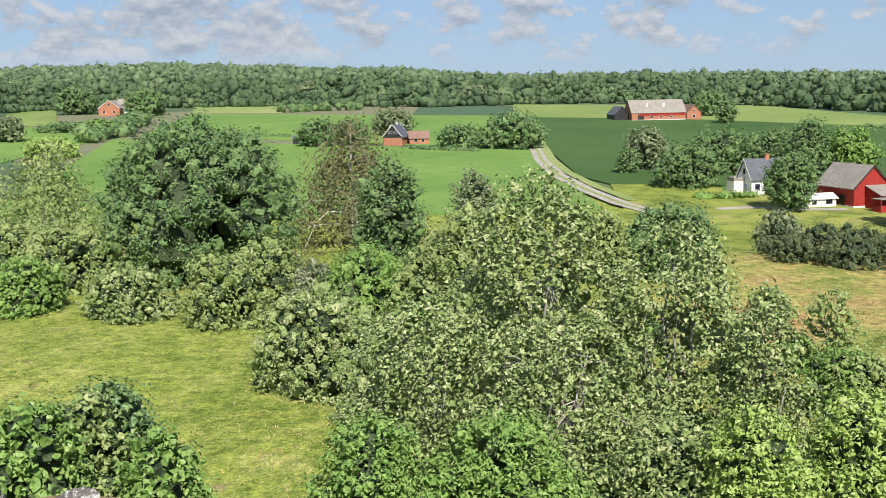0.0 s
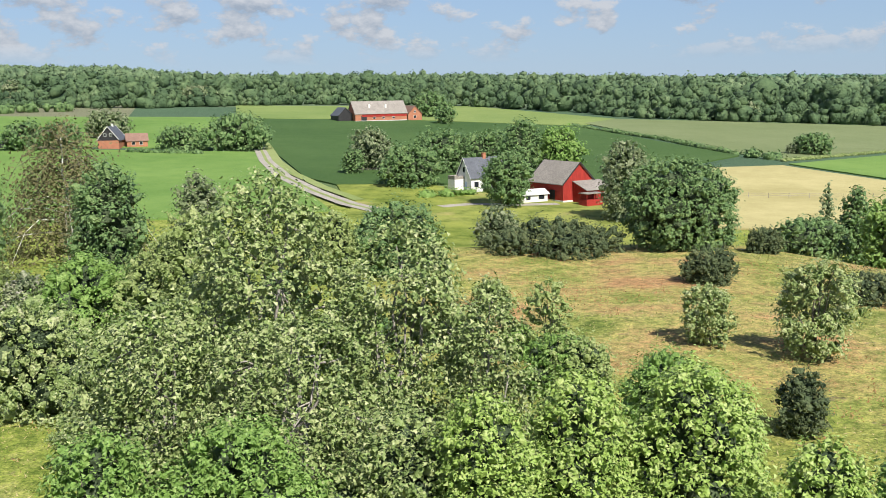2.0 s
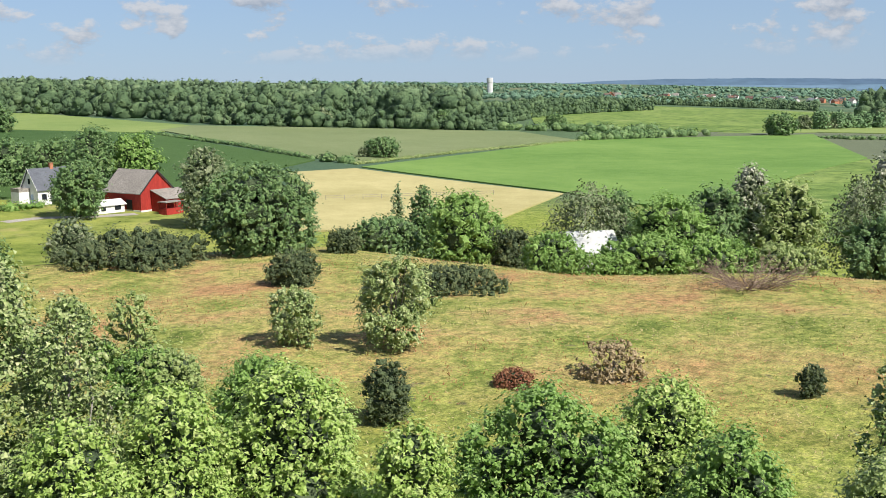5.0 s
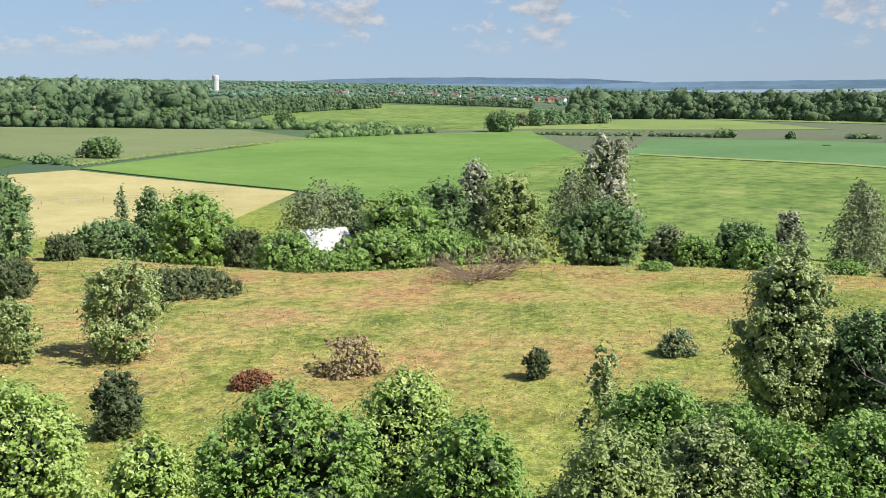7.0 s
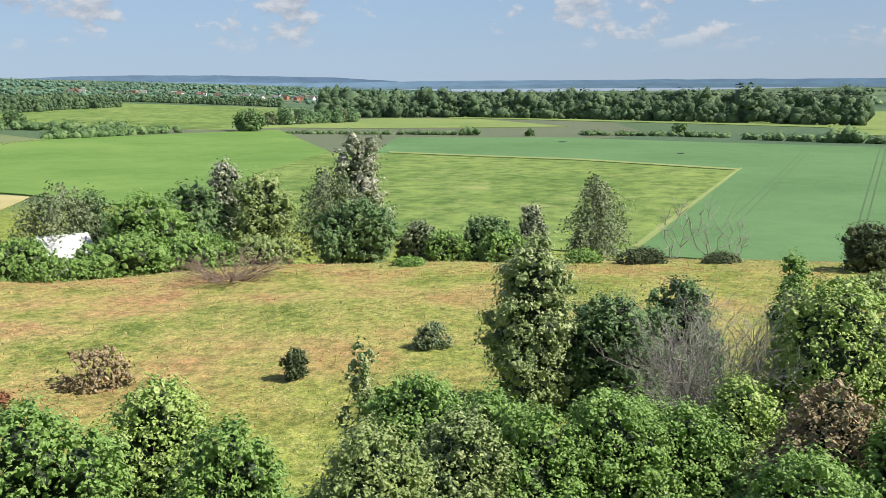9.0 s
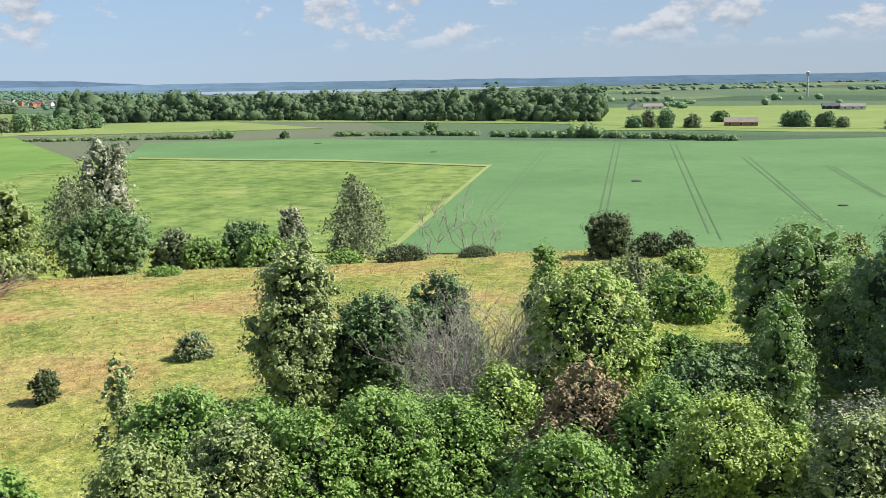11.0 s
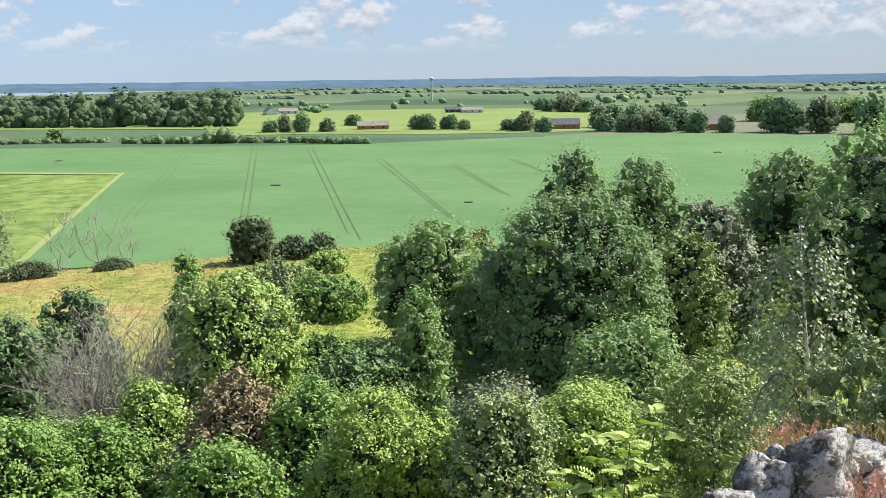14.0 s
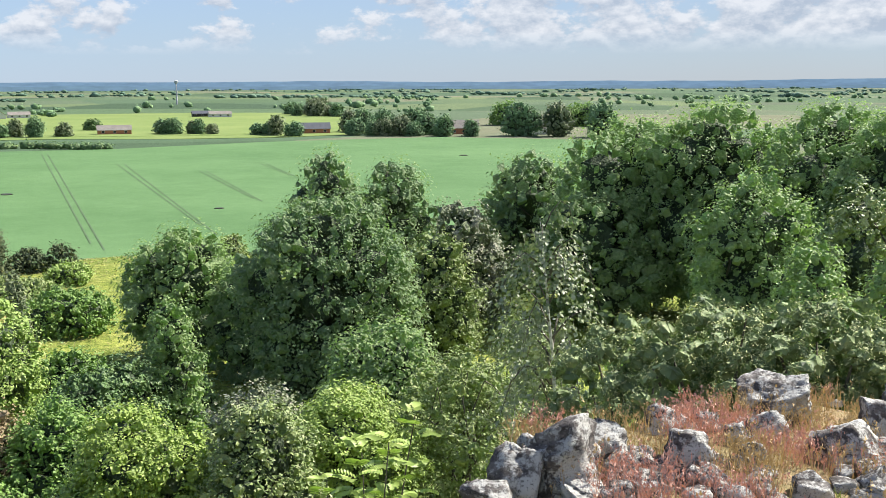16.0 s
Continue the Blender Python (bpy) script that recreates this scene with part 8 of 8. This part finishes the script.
# ---- rocks, tufts and near plants ----
def rock(x, y, z, wide, deep, high, turn, seed, label, name="boulder", sharp=0.5):
    """A weathered block: a lump split along a few flat, nearly parallel cleavage planes, with ledges and broken edges."""
    rng = np.random.default_rng(seed)
    bm = bmesh.new()
    bmesh.ops.create_icosphere(bm, subdivisions=5 if wide > 0.34 else (4 if wide > 0.17 else 3), radius=1.0)
    tilt = unit(np.array((rng.normal(0, 0.35), rng.normal(0, 0.35), 1.0)))
    planes = [(unit(tilt + rng.normal(0, 0.10, 3)), rng.uniform(0.45, 0.7))]
    planes += [(unit(rng.normal(0, 1, 3) * np.array([1, 1, 0.35])), rng.uniform(0.42, 0.85)) for _ in range(9)]
    planes += [(unit(rng.normal(0, 1, 3)), rng.uniform(0.62, 0.9)) for _ in range(6)]
    off = Vector((seed * 3.1, seed * 1.7, 0))
    for v in bm.verts:
        p = np.array(v.co)
        for n, d in planes:
            k = p @ n - d
            if k > 0:
                p = p - n * k * 0.98
        q = Vector(p * np.array((wide, deep, high)) * 5.0) + off
        h = p @ tilt
        step = noise.noise(Vector((0, 0, h * 3.3)) + q * 0.35)
        p = p * (1 + 0.14 * noise.noise(q * 0.8) + 0.20 * (round(step * 5) / 5) + 0.16 * (0.4 - abs(noise.noise(q * 2.1))) + 0.07 * (0.4 - abs(noise.noise(q * 5.5))) + 0.02 * noise.noise(q * 17))
        split = abs(noise.noise(q * 0.9 + Vector((9, 2, 5))))
        p = p * (1 - 0.22 * max(0, 1 - split / 0.05))
        v.co = (p[0] * wide / 1.5, p[1] * deep / 1.5, p[2] * high / 1.4)
    ob = part(name, bm, "rock", None, label, True)
    ob.matrix_world = pose(x, y, z, rng.uniform(-8, 8), rng.uniform(-8, 8), turn)
    return tagged(ob, label, "rock")


def blades(name, spots, mat, label, seed, per=26, high=0.3, spread=0.08, wide=0.0028, heads=True):
    """Tufts of bent grass blades with seed heads, all in one mesh."""
    rng = np.random.default_rng(seed)
    vs, fs = [], []
    for x, y, k in spots:
        z = ground_z(x, y)
        for i in range(per):
            g = rng.uniform(0, 2 * math.pi)
            r = spread * math.sqrt(rng.random()) * k
            p = np.array((x + r * math.cos(g), y + r * math.sin(g), z - 0.02))
            h = high * k * rng.uniform(0.5, 1.15)
            lean = rng.normal(0, 0.22, 2) + 0.1 * np.array((math.cos(g), math.sin(g)))
            s = np.array((math.cos(g * 3), math.sin(g * 3), 0)) * wide
            m = p + np.array((lean[0] * h * .4, lean[1] * h * .4, h * .55))
            t = p + np.array((lean[0] * h, lean[1] * h, h * .95))
            b = len(vs)
            vs += [p - s, p + s, m - s * .8, m + s * .8, t]
            fs += [(b, b + 1, b + 3, b + 2), (b + 2, b + 3, b + 4)]
            if heads and rng.random() < 0.5:
                for c in range(6):
                    q = t - (t - m) * 0.12 * c + rng.normal(0, 0.006, 3)
                    e = rng.normal(0, 0.0045, (3, 3))
                    b = len(vs)
                    vs += [q + e[0], q + e[1], q + e[2] + (0, 0, 0.012)]
                    fs.append((b, b + 1, b + 2))
    ob = mesh_ob(name, vs, fs, mat)
    return tagged(ob, label, "grass", kind="stuff")


rock(3.63, -2.22, 24.36, 0.34, 0.34, 0.38, -121, 501, "weathered grey gneiss outcrop spotted with white lichen", "outcrop")
rock(3.80, -2.52, 24.32, 0.30, 0.24, 0.23, -124, 502, "weathered grey gneiss outcrop spotted with white lichen", "outcrop")
rock(3.56, -2.01, 24.33, 0.20, 0.20, 0.30, -119, 503, "weathered grey gneiss outcrop spotted with white lichen", "outcrop")
rock(3.54, -1.85, 24.29, 0.20, 0.16, 0.18, -118, 504, "weathered grey gneiss outcrop spotted with white lichen", "outcrop")
rock(3.76, -2.20, 24.32, 0.17, 0.13, 0.22, -120, 505, "weathered grey gneiss outcrop spotted with white lichen", "outcrop")
rock(3.69, -2.33, 24.31, 0.17, 0.13, 0.17, -122, 506, "weathered grey gneiss outcrop spotted with white lichen", "outcrop")
rock(3.58, -1.97, 24.30, 0.17, 0.13, 0.17, -119, 507, "weathered grey gneiss outcrop spotted with white lichen", "outcrop")
rock(3.62, -2.21, 24.31, 0.43, 0.35, 0.18, -121, 508, "rounded pale lichened rock by the grass", "boulder")
rock(3.89, -2.53, 24.29, 0.22, 0.17, 0.14, -123, 509, "lichened grey gneiss boulder", "boulder")
rock(3.43, -2.51, 24.29, 0.16, 0.13, 0.11, -126, 510, "lichened grey gneiss boulder", "boulder")
rock(4.30, -4.07, 24.20, 0.43, 0.30, 0.32, -133, 511, "angular grey boulder with a flat lichened top", "boulder")
rock(32.56, -32.86, 12.71, 2.15, 1.72, 1.32, -135, 512, "lichened grey gneiss boulder", "boulder")
rock(3.53, -2.83, 24.32, 0.20, 0.14, 0.27, -129, 513, "small upright lichened boulder in dry grass", "boulder")
rock(3.86, -3.40, 24.23, 0.14, 0.11, 0.15, -131, 514, "lichened grey gneiss boulder", "boulder")
rock(3.89, -3.62, 24.21, 0.20, 0.16, 0.18, -133, 515, "lichened grey gneiss boulder", "boulder")
rock(4.14, -3.17, 24.25, 0.26, 0.20, 0.19, -127, 516, "dark shaded rock beneath the juniper", "boulder")
rock(4.11, -3.41, 24.22, 0.18, 0.14, 0.15, -130, 517, "dark shaded rock beneath the juniper", "boulder")
rock(3.50, -3.80, 24.22, 0.31, 0.25, 0.33, -137, 518, "rounded dark grey boulder with pale lichen", "boulder")
rock(3.71, -4.24, 24.17, 0.28, 0.22, 0.34, -139, 519, "rounded dark grey boulder with pale lichen", "boulder")
rock(33.66, -37.99, 12.78, 2.22, 1.77, 1.97, -138, 520, "lichened grey gneiss boulder", "boulder")
rock(3.99, -4.75, 24.14, 0.30, 0.24, 0.34, -140, 521, "lichened grey gneiss boulder", "boulder")
rock(-2.04, 4.40, 24.20, 0.07, 0.06, 0.09, 25, 522, "lichened grey gneiss boulder", "boulder")
rock(-1.69, 4.34, 24.22, 0.20, 0.16, 0.09, 21, 523, "low reddish grey rock below the bushes", "boulder")
rock(-2.21, 4.42, 24.23, 0.32, 0.26, 0.27, 27, 524, "lichened grey gneiss boulder", "boulder")
rock(3.62, -2.87, 24.26, 0.11, 0.08, 0.06, -128, 525, "loose lichened stone on the rocky top", "stone")
rock(3.21, -2.81, 24.27, 0.15, 0.12, 0.11, -131, 526, "loose lichened stone on the rocky top", "stone")
rock(3.43, -3.23, 24.23, 0.08, 0.07, 0.04, -133, 527, "loose lichened stone on the rocky top", "stone")
rock(3.08, -3.56, 24.20, 0.16, 0.13, 0.13, -139, 528, "loose lichened stone on the rocky top", "stone")
rock(3.37, -2.79, 24.28, 0.14, 0.15, 0.11, -130, 529, "loose lichened stone on the rocky top", "stone")
rock(3.46, -2.51, 24.29, 0.13, 0.10, 0.09, -126, 530, "loose lichened stone on the rocky top", "stone")
rock(3.58, -3.25, 24.25, 0.18, 0.17, 0.15, -132, 531, "loose lichened stone on the rocky top", "stone")
rock(3.26, -2.69, 24.27, 0.12, 0.12, 0.10, -130, 532, "loose lichened stone on the rocky top", "stone")
rock(3.38, -3.13, 24.24, 0.13, 0.10, 0.09, -133, 533, "loose lichened stone on the rocky top", "stone")
rock(3.27, -2.71, 24.26, 0.06, 0.06, 0.03, -130, 534, "loose lichened stone on the rocky top", "stone")
rock(3.41, -2.78, 24.27, 0.11, 0.12, 0.07, -129, 535, "loose lichened stone on the rocky top", "stone")
rock(3.48, -2.70, 24.27, 0.08, 0.07, 0.06, -128, 536, "loose lichened stone on the rocky top", "stone")
rock(3.29, -2.80, 24.26, 0.09, 0.10, 0.06, -130, 537, "loose lichened stone on the rocky top", "stone")
rock(3.70, -2.71, 24.28, 0.09, 0.08, 0.07, -126, 538, "loose lichened stone on the rocky top", "stone")
rock(3.50, -2.78, 24.27, 0.08, 0.06, 0.05, -128, 539, "loose lichened stone on the rocky top", "stone")
rock(3.14, -3.23, 24.23, 0.17, 0.19, 0.13, -136, 540, "loose lichened stone on the rocky top", "stone")
rock(3.64, -2.53, 24.30, 0.17, 0.15, 0.13, -125, 541, "loose lichened stone on the rocky top", "stone")
rock(3.17, -3.69, 24.18, 0.17, 0.13, 0.10, -139, 542, "loose lichened stone on the rocky top", "stone")
rock(3.54, -3.16, 24.25, 0.11, 0.09, 0.09, -132, 543, "loose lichened stone on the rocky top", "stone")
rock(3.75, -2.59, 24.28, 0.08, 0.07, 0.06, -125, 544, "loose lichened stone on the rocky top", "stone")
rock(3.62, -2.96, 24.27, 0.18, 0.14, 0.12, -129, 545, "loose lichened stone on the rocky top", "stone")
rock(3.72, -2.65, 24.28, 0.08, 0.06, 0.06, -125, 546, "loose lichened stone on the rocky top", "stone")
rock(3.51, -2.48, 24.28, 0.09, 0.06, 0.07, -125, 547, "loose lichened stone on the rocky top", "stone")
rock(3.22, -3.02, 24.25, 0.11, 0.09, 0.09, -133, 548, "loose lichened stone on the rocky top", "stone")
rock(3.46, -2.76, 24.26, 0.06, 0.05, 0.04, -129, 549, "loose lichened stone on the rocky top", "stone")
rock(3.08, -3.50, 24.19, 0.12, 0.10, 0.06, -139, 550, "loose lichened stone on the rocky top", "stone")
rock(3.56, -2.84, 24.27, 0.09, 0.07, 0.07, -129, 551, "loose lichened stone on the rocky top", "stone")
rock(3.35, -2.38, 24.29, 0.12, 0.10, 0.10, -125, 552, "loose lichened stone on the rocky top", "stone")
rock(3.17, -3.62, 24.20, 0.16, 0.15, 0.12, -139, 553, "loose lichened stone on the rocky top", "stone")
rock(3.65, -2.66, 24.29, 0.16, 0.17, 0.13, -126, 554, "loose lichened stone on the rocky top", "stone")
rock(3.35, -2.82, 24.27, 0.15, 0.15, 0.11, -130, 555, "loose lichened stone on the rocky top", "stone")
rock(3.28, -3.07, 24.24, 0.14, 0.15, 0.08, -133, 556, "loose lichened stone on the rocky top", "stone")
rock(3.49, -4.08, 24.15, 0.21, 0.20, 0.17, -139, 557, "loose lichened stone on the rocky top", "stone")
rock(3.35, -2.37, 24.28, 0.07, 0.07, 0.06, -125, 558, "loose lichened stone on the rocky top", "stone")
rock(3.68, -2.63, 24.29, 0.13, 0.13, 0.09, -126, 559, "loose lichened stone on the rocky top", "stone")
rock(3.37, -3.89, 24.15, 0.07, 0.05, 0.06, -139, 560, "loose lichened stone on the rocky top", "stone")
rock(3.48, -3.91, 24.16, 0.18, 0.19, 0.14, -138, 561, "loose lichened stone on the rocky top", "stone")
rock(3.16, -3.01, 24.24, 0.08, 0.07, 0.06, -134, 562, "loose lichened stone on the rocky top", "stone")
rock(3.10, -3.53, 24.19, 0.12, 0.09, 0.08, -139, 563, "loose lichened stone on the rocky top", "stone")
rock(3.49, -2.45, 24.29, 0.11, 0.10, 0.09, -125, 564, "loose lichened stone on the rocky top", "stone")
rock(3.54, -2.65, 24.29, 0.15, 0.10, 0.10, -127, 565, "loose lichened stone on the rocky top", "stone")
rock(3.09, -3.42, 24.20, 0.07, 0.06, 0.05, -138, 566, "loose lichened stone on the rocky top", "stone")
rock(3.36, -3.62, 24.18, 0.10, 0.10, 0.06, -137, 567, "loose lichened stone on the rocky top", "stone")
rock(3.68, -2.69, 24.29, 0.13, 0.12, 0.11, -126, 568, "loose lichened stone on the rocky top", "stone")
rock(3.23, -2.88, 24.25, 0.14, 0.15, 0.08, -132, 569, "loose lichened stone on the rocky top", "stone")
rock(3.56, -2.76, 24.28, 0.16, 0.16, 0.10, -128, 570, "loose lichened stone on the rocky top", "stone")
rock(3.31, -2.52, 24.27, 0.07, 0.07, 0.04, -127, 571, "loose lichened stone on the rocky top", "stone")
rock(3.38, -2.85, 24.28, 0.16, 0.11, 0.12, -130, 572, "loose lichened stone on the rocky top", "stone")
rock(3.39, -2.81, 24.27, 0.11, 0.10, 0.09, -130, 573, "loose lichened stone on the rocky top", "stone")
rock(3.64, -2.62, 24.29, 0.16, 0.16, 0.10, -126, 574, "loose lichened stone on the rocky top", "stone")
rock(3.15, -3.76, 24.18, 0.15, 0.13, 0.11, -140, 575, "loose lichened stone on the rocky top", "stone")
rock(3.27, -3.75, 24.18, 0.18, 0.19, 0.11, -139, 576, "loose lichened stone on the rocky top", "stone")
rock(3.21, -3.46, 24.20, 0.12, 0.12, 0.06, -137, 577, "loose lichened stone on the rocky top", "stone")
rock(3.31, -2.83, 24.25, 0.07, 0.06, 0.04, -131, 578, "loose lichened stone on the rocky top", "stone")
rock(3.45, -3.75, 24.18, 0.19, 0.17, 0.12, -137, 579, "loose lichened stone on the rocky top", "stone")
rock(3.33, -2.83, 24.26, 0.07, 0.07, 0.04, -130, 580, "loose lichened stone on the rocky top", "stone")
rock(3.39, -2.60, 24.27, 0.09, 0.07, 0.06, -128, 581, "loose lichened stone on the rocky top", "stone")
rock(3.37, -2.35, 24.29, 0.14, 0.15, 0.11, -125, 582, "loose lichened stone on the rocky top", "stone")
rock(3.42, -4.00, 24.14, 0.15, 0.14, 0.10, -139, 583, "loose lichened stone on the rocky top", "stone")
rock(3.11, -3.63, 24.19, 0.18, 0.18, 0.10, -139, 584, "loose lichened stone on the rocky top", "stone")
rock(3.19, -3.24, 24.23, 0.13, 0.11, 0.11, -135, 585, "loose lichened stone on the rocky top", "stone")
rock(3.28, -3.80, 24.17, 0.14, 0.14, 0.12, -139, 586, "loose lichened stone on the rocky top", "stone")
rock(3.54, -2.93, 24.26, 0.10, 0.11, 0.07, -130, 587, "loose lichened stone on the rocky top", "stone")
rock(3.29, -3.74, 24.17, 0.12, 0.10, 0.09, -139, 588, "loose lichened stone on the rocky top", "stone")
rock(33.34, -30.40, 12.55, 0.55, 0.44, 0.35, -132, 589, "loose lichened stone in the dry grass", "stone")
rock(3.81, -3.68, 24.18, 0.09, 0.07, 0.06, -134, 590, "loose lichened stone in the dry grass", "stone")
rock(3.58, -3.22, 24.23, 0.08, 0.07, 0.05, -132, 591, "loose lichened stone in the dry grass", "stone")
rock(33.91, -27.88, 12.64, 0.95, 0.76, 0.61, -129, 592, "loose lichened stone in the dry grass", "stone")
rock(3.52, -4.03, 24.13, 0.09, 0.07, 0.06, -139, 593, "loose lichened stone in the dry grass", "stone")
rock(33.02, -28.95, 12.59, 0.57, 0.46, 0.37, -131, 594, "loose lichened stone in the dry grass", "stone")
rock(3.63, -3.08, 24.25, 0.10, 0.08, 0.06, -130, 595, "loose lichened stone in the dry grass", "stone")
rock(4.34, -4.57, 24.11, 0.08, 0.06, 0.05, -136, 596, "loose lichened stone in the dry grass", "stone")
rock(3.59, -3.15, 24.23, 0.06, 0.05, 0.04, -131, 597, "loose lichened stone in the dry grass", "stone")
rock(3.80, -4.03, 24.13, 0.09, 0.07, 0.06, -137, 598, "loose lichened stone in the dry grass", "stone")
rock(4.18, -4.71, 24.09, 0.10, 0.08, 0.07, -138, 599, "loose lichened stone in the dry grass", "stone")
rock(33.51, -27.57, 12.59, 0.45, 0.36, 0.29, -129, 600, "loose lichened stone in the dry grass", "stone")
rock(32.70, -28.72, 12.59, 0.46, 0.37, 0.30, -131, 601, "loose lichened stone in the dry grass", "stone")
rock(4.15, -4.74, 24.09, 0.13, 0.10, 0.08, -139, 602, "loose lichened stone in the dry grass", "stone")
rock(3.75, -3.85, 24.15, 0.10, 0.08, 0.06, -136, 603, "loose lichened stone in the dry grass", "stone")
rock(3.57, -4.03, 24.13, 0.10, 0.08, 0.06, -138, 604, "loose lichened stone in the dry grass", "stone")
rock(3.81, -3.70, 24.17, 0.10, 0.08, 0.06, -134, 605, "loose lichened stone in the dry grass", "stone")
rock(4.02, -3.89, 24.15, 0.07, 0.05, 0.04, -134, 606, "loose lichened stone in the dry grass", "stone")
rock(3.99, -4.31, 24.10, 0.06, 0.05, 0.04, -137, 607, "loose lichened stone in the dry grass", "stone")
rock(3.69, -3.06, 24.24, 0.06, 0.05, 0.04, -130, 608, "loose lichened stone in the dry grass", "stone")
rock(3.85, -3.50, 24.20, 0.11, 0.08, 0.07, -132, 609, "loose lichened stone in the dry grass", "stone")
rock(4.20, -3.72, 24.17, 0.08, 0.07, 0.05, -131, 610, "loose lichened stone in the dry grass", "stone")


def near_grass():
    rng = np.random.default_rng(31)
    gold, red, green = [], [], []
    for i in range(560):
        a, r = rng.uniform(119, 152), rng.uniform(3.0, 7.4)
        x, y = polar_xy(a, r)
        v = noise.noise((x * 1.3, y * 1.3, 4.0)) + 0.4 * noise.noise((x * 4, y * 4, 1.0))
        if v > 0.22:
            red.append((x, y, rng.uniform(0.6, 1.05)))
        elif v > -0.22:
            gold.append((x, y, rng.uniform(0.6, 1.15)))
        elif v < -0.55:
            green.append((x, y, rng.uniform(0.4, 0.8)))
    blades("dry_grass", gold, "grass_dry", "golden dry grass tufts between the rocks", 32, 34, 0.20, 0.11, 0.0018)
    blades("sorrel", red, "sorrel", "reddish flowering sorrel between the rocks", 33, 44, 0.19, 0.14, 0.0016)
    blades("short_grass", green, "grass", "short green grass between the rocks", 34, 24, 0.12, 0.08, 0.004, False)


near_grass()


def meadow():
    """Rough grass of the shelf: tufts, drier and redder in patches."""
    rng = np.random.default_rng(41)
    n = 230000
    a = np.radians(rng.uniform(-27, 112, n))
    r = np.sqrt(rng.uniform(24 ** 2, 90 ** 2, n))
    x, y = r * np.sin(a), r * np.cos(a)
    v = np.array([noise.noise((p * 0.09, q * 0.09, 2.0)) + 0.5 * noise.noise((p * 0.45, q * 0.45, 7.0)) for p, q in zip(x, y)])
    z = height(x, y)
    deg = np.degrees(a)
    dry = ss(8, 20, deg) * (1 - ss(86, 98, deg)) * ss(27, 42, r)
    kind = v + dry * 0.25 - (1 - dry) * 0.35
    for name, mat, keep, size, lab in (("green_tufts", "grass", (kind < 0.05) & (rng.random(n) < 0.45), 0.18, "rough green meadow grass tufts"),
                                       ("pale_tufts", "grass_pale", (kind >= -0.25) & (kind < 0.35) & (rng.random(n) < 0.34), 0.17, "pale dry meadow grass tufts"),
                                       ("red_tufts", "sorrel_far", (kind >= 0.28) & (rng.random(n) < 0.6), 0.17, "red-brown flowering sorrel in the meadow")):
        p = np.stack([x, y, z - 0.02], 1)[keep]
        m = len(p)
        out = unit(np.concatenate([rng.normal(0, 1, (m, 2)), np.full((m, 1), 0.4)], 1))
        d = unit(np.concatenate([rng.normal(0, 1.0, (m, 2)), np.full((m, 1), 0.45)], 1))
        s = unit(np.cross(d, np.array([0.0, 0.0, 1.0]) + rng.normal(0, 0.25, (m, 3)))) * (size * 0.22)
        ln = (size * rng.uniform(0.5, 1.4, m))[:, None]
        q = np.stack([p - s * 0.9, p + s * 0.9, p + d * ln], 1)
        me = bpy.data.meshes.new(name)
        me.vertices.add(3 * m)
        me.vertices.foreach_set("co", q.reshape(-1).astype(np.float32))
        me.loops.add(3 * m)
        me.loops.foreach_set("vertex_index", np.arange(3 * m, dtype=np.int32))
        me.polygons.add(m)
        me.polygons.foreach_set("loop_start", np.arange(0, 3 * m, 3, dtype=np.int32))
        me.materials.append(M[mat])
        me.update(calc_edges=True)
        tagged(new(name, me), lab, "grass", kind="stuff")


meadow()


def rowan_shoot(x, y, high, seed, label):
    """A young rowan: a thin stem with feathered leaves."""
    rng = np.random.default_rng(seed)
    z = ground_z(x, y) - 0.05
    root = thing("rowan_sapling", x, y, z, 0, label, "tree")
    vs, fs = [], []
    tips = []
    for s in range(5):
        g = s * 1.3 + rng.uniform(-.4, .4)
        k = 0.14 * high * (s > 0)
        top = np.array((math.cos(g) * k, math.sin(g) * k, high * (1 - 0.16 * s)))
        sp = bent((0, 0, -0.2), top, rng, 6, 0.02)
        tube(vs, fs, sp, [0.014, 0.012, 0.01, 0.008, 0.007, 0.005, 0.003], 6)
        for i in range(26):
            u = 1 - 0.02 * i
            tips.append((sp[0] + (top - sp[0]) * u, g + i * 2.4))
    mesh_ob("stem", vs, fs, "bark", root, smooth=True)
    for p, g in tips:
        ln = rng.uniform(0.13, 0.22)
        d = unit(np.array((math.cos(g), math.sin(g), rng.uniform(0.3, 1.3))))
        side = unit(np.cross(d, (0, 0, 1)))
        v2, f2 = [], []
        for i in range(8):
            u = 0.25 + 0.75 * i / 7
            c = p + d * ln * u + np.array((0, 0, -0.09 * u * u))
            for s in (-1, 1):
                e = side * s * 0.065 * (1.1 - 0.5 * abs(u - .6)) + d * 0.025 + np.array((0, 0, -0.012))
                w = d * 0.012
                b = len(v2)
                v2 += [c, c + e * .5 + w, c + e, c + e * .5 - w]
                f2.append((b, b + 1, b + 2, b + 3))
        mesh_ob("leaf", v2, f2, "yellow", root)
    return root


# saplings
rowan_shoot(5.15, -2.20, 3.08, 61, "bright yellow-green rowan sapling below the rocks")
rowan_shoot(4.89, -1.78, 2.76, 62, "young rowan sapling with feathered leaves")
rowan_shoot(4.76, -1.54, 2.53, 63, "young rowan sapling with feathered leaves")
rowan_shoot(4.65, -1.84, 2.71, 64, "young rowan sapling with yellow-green leaves")
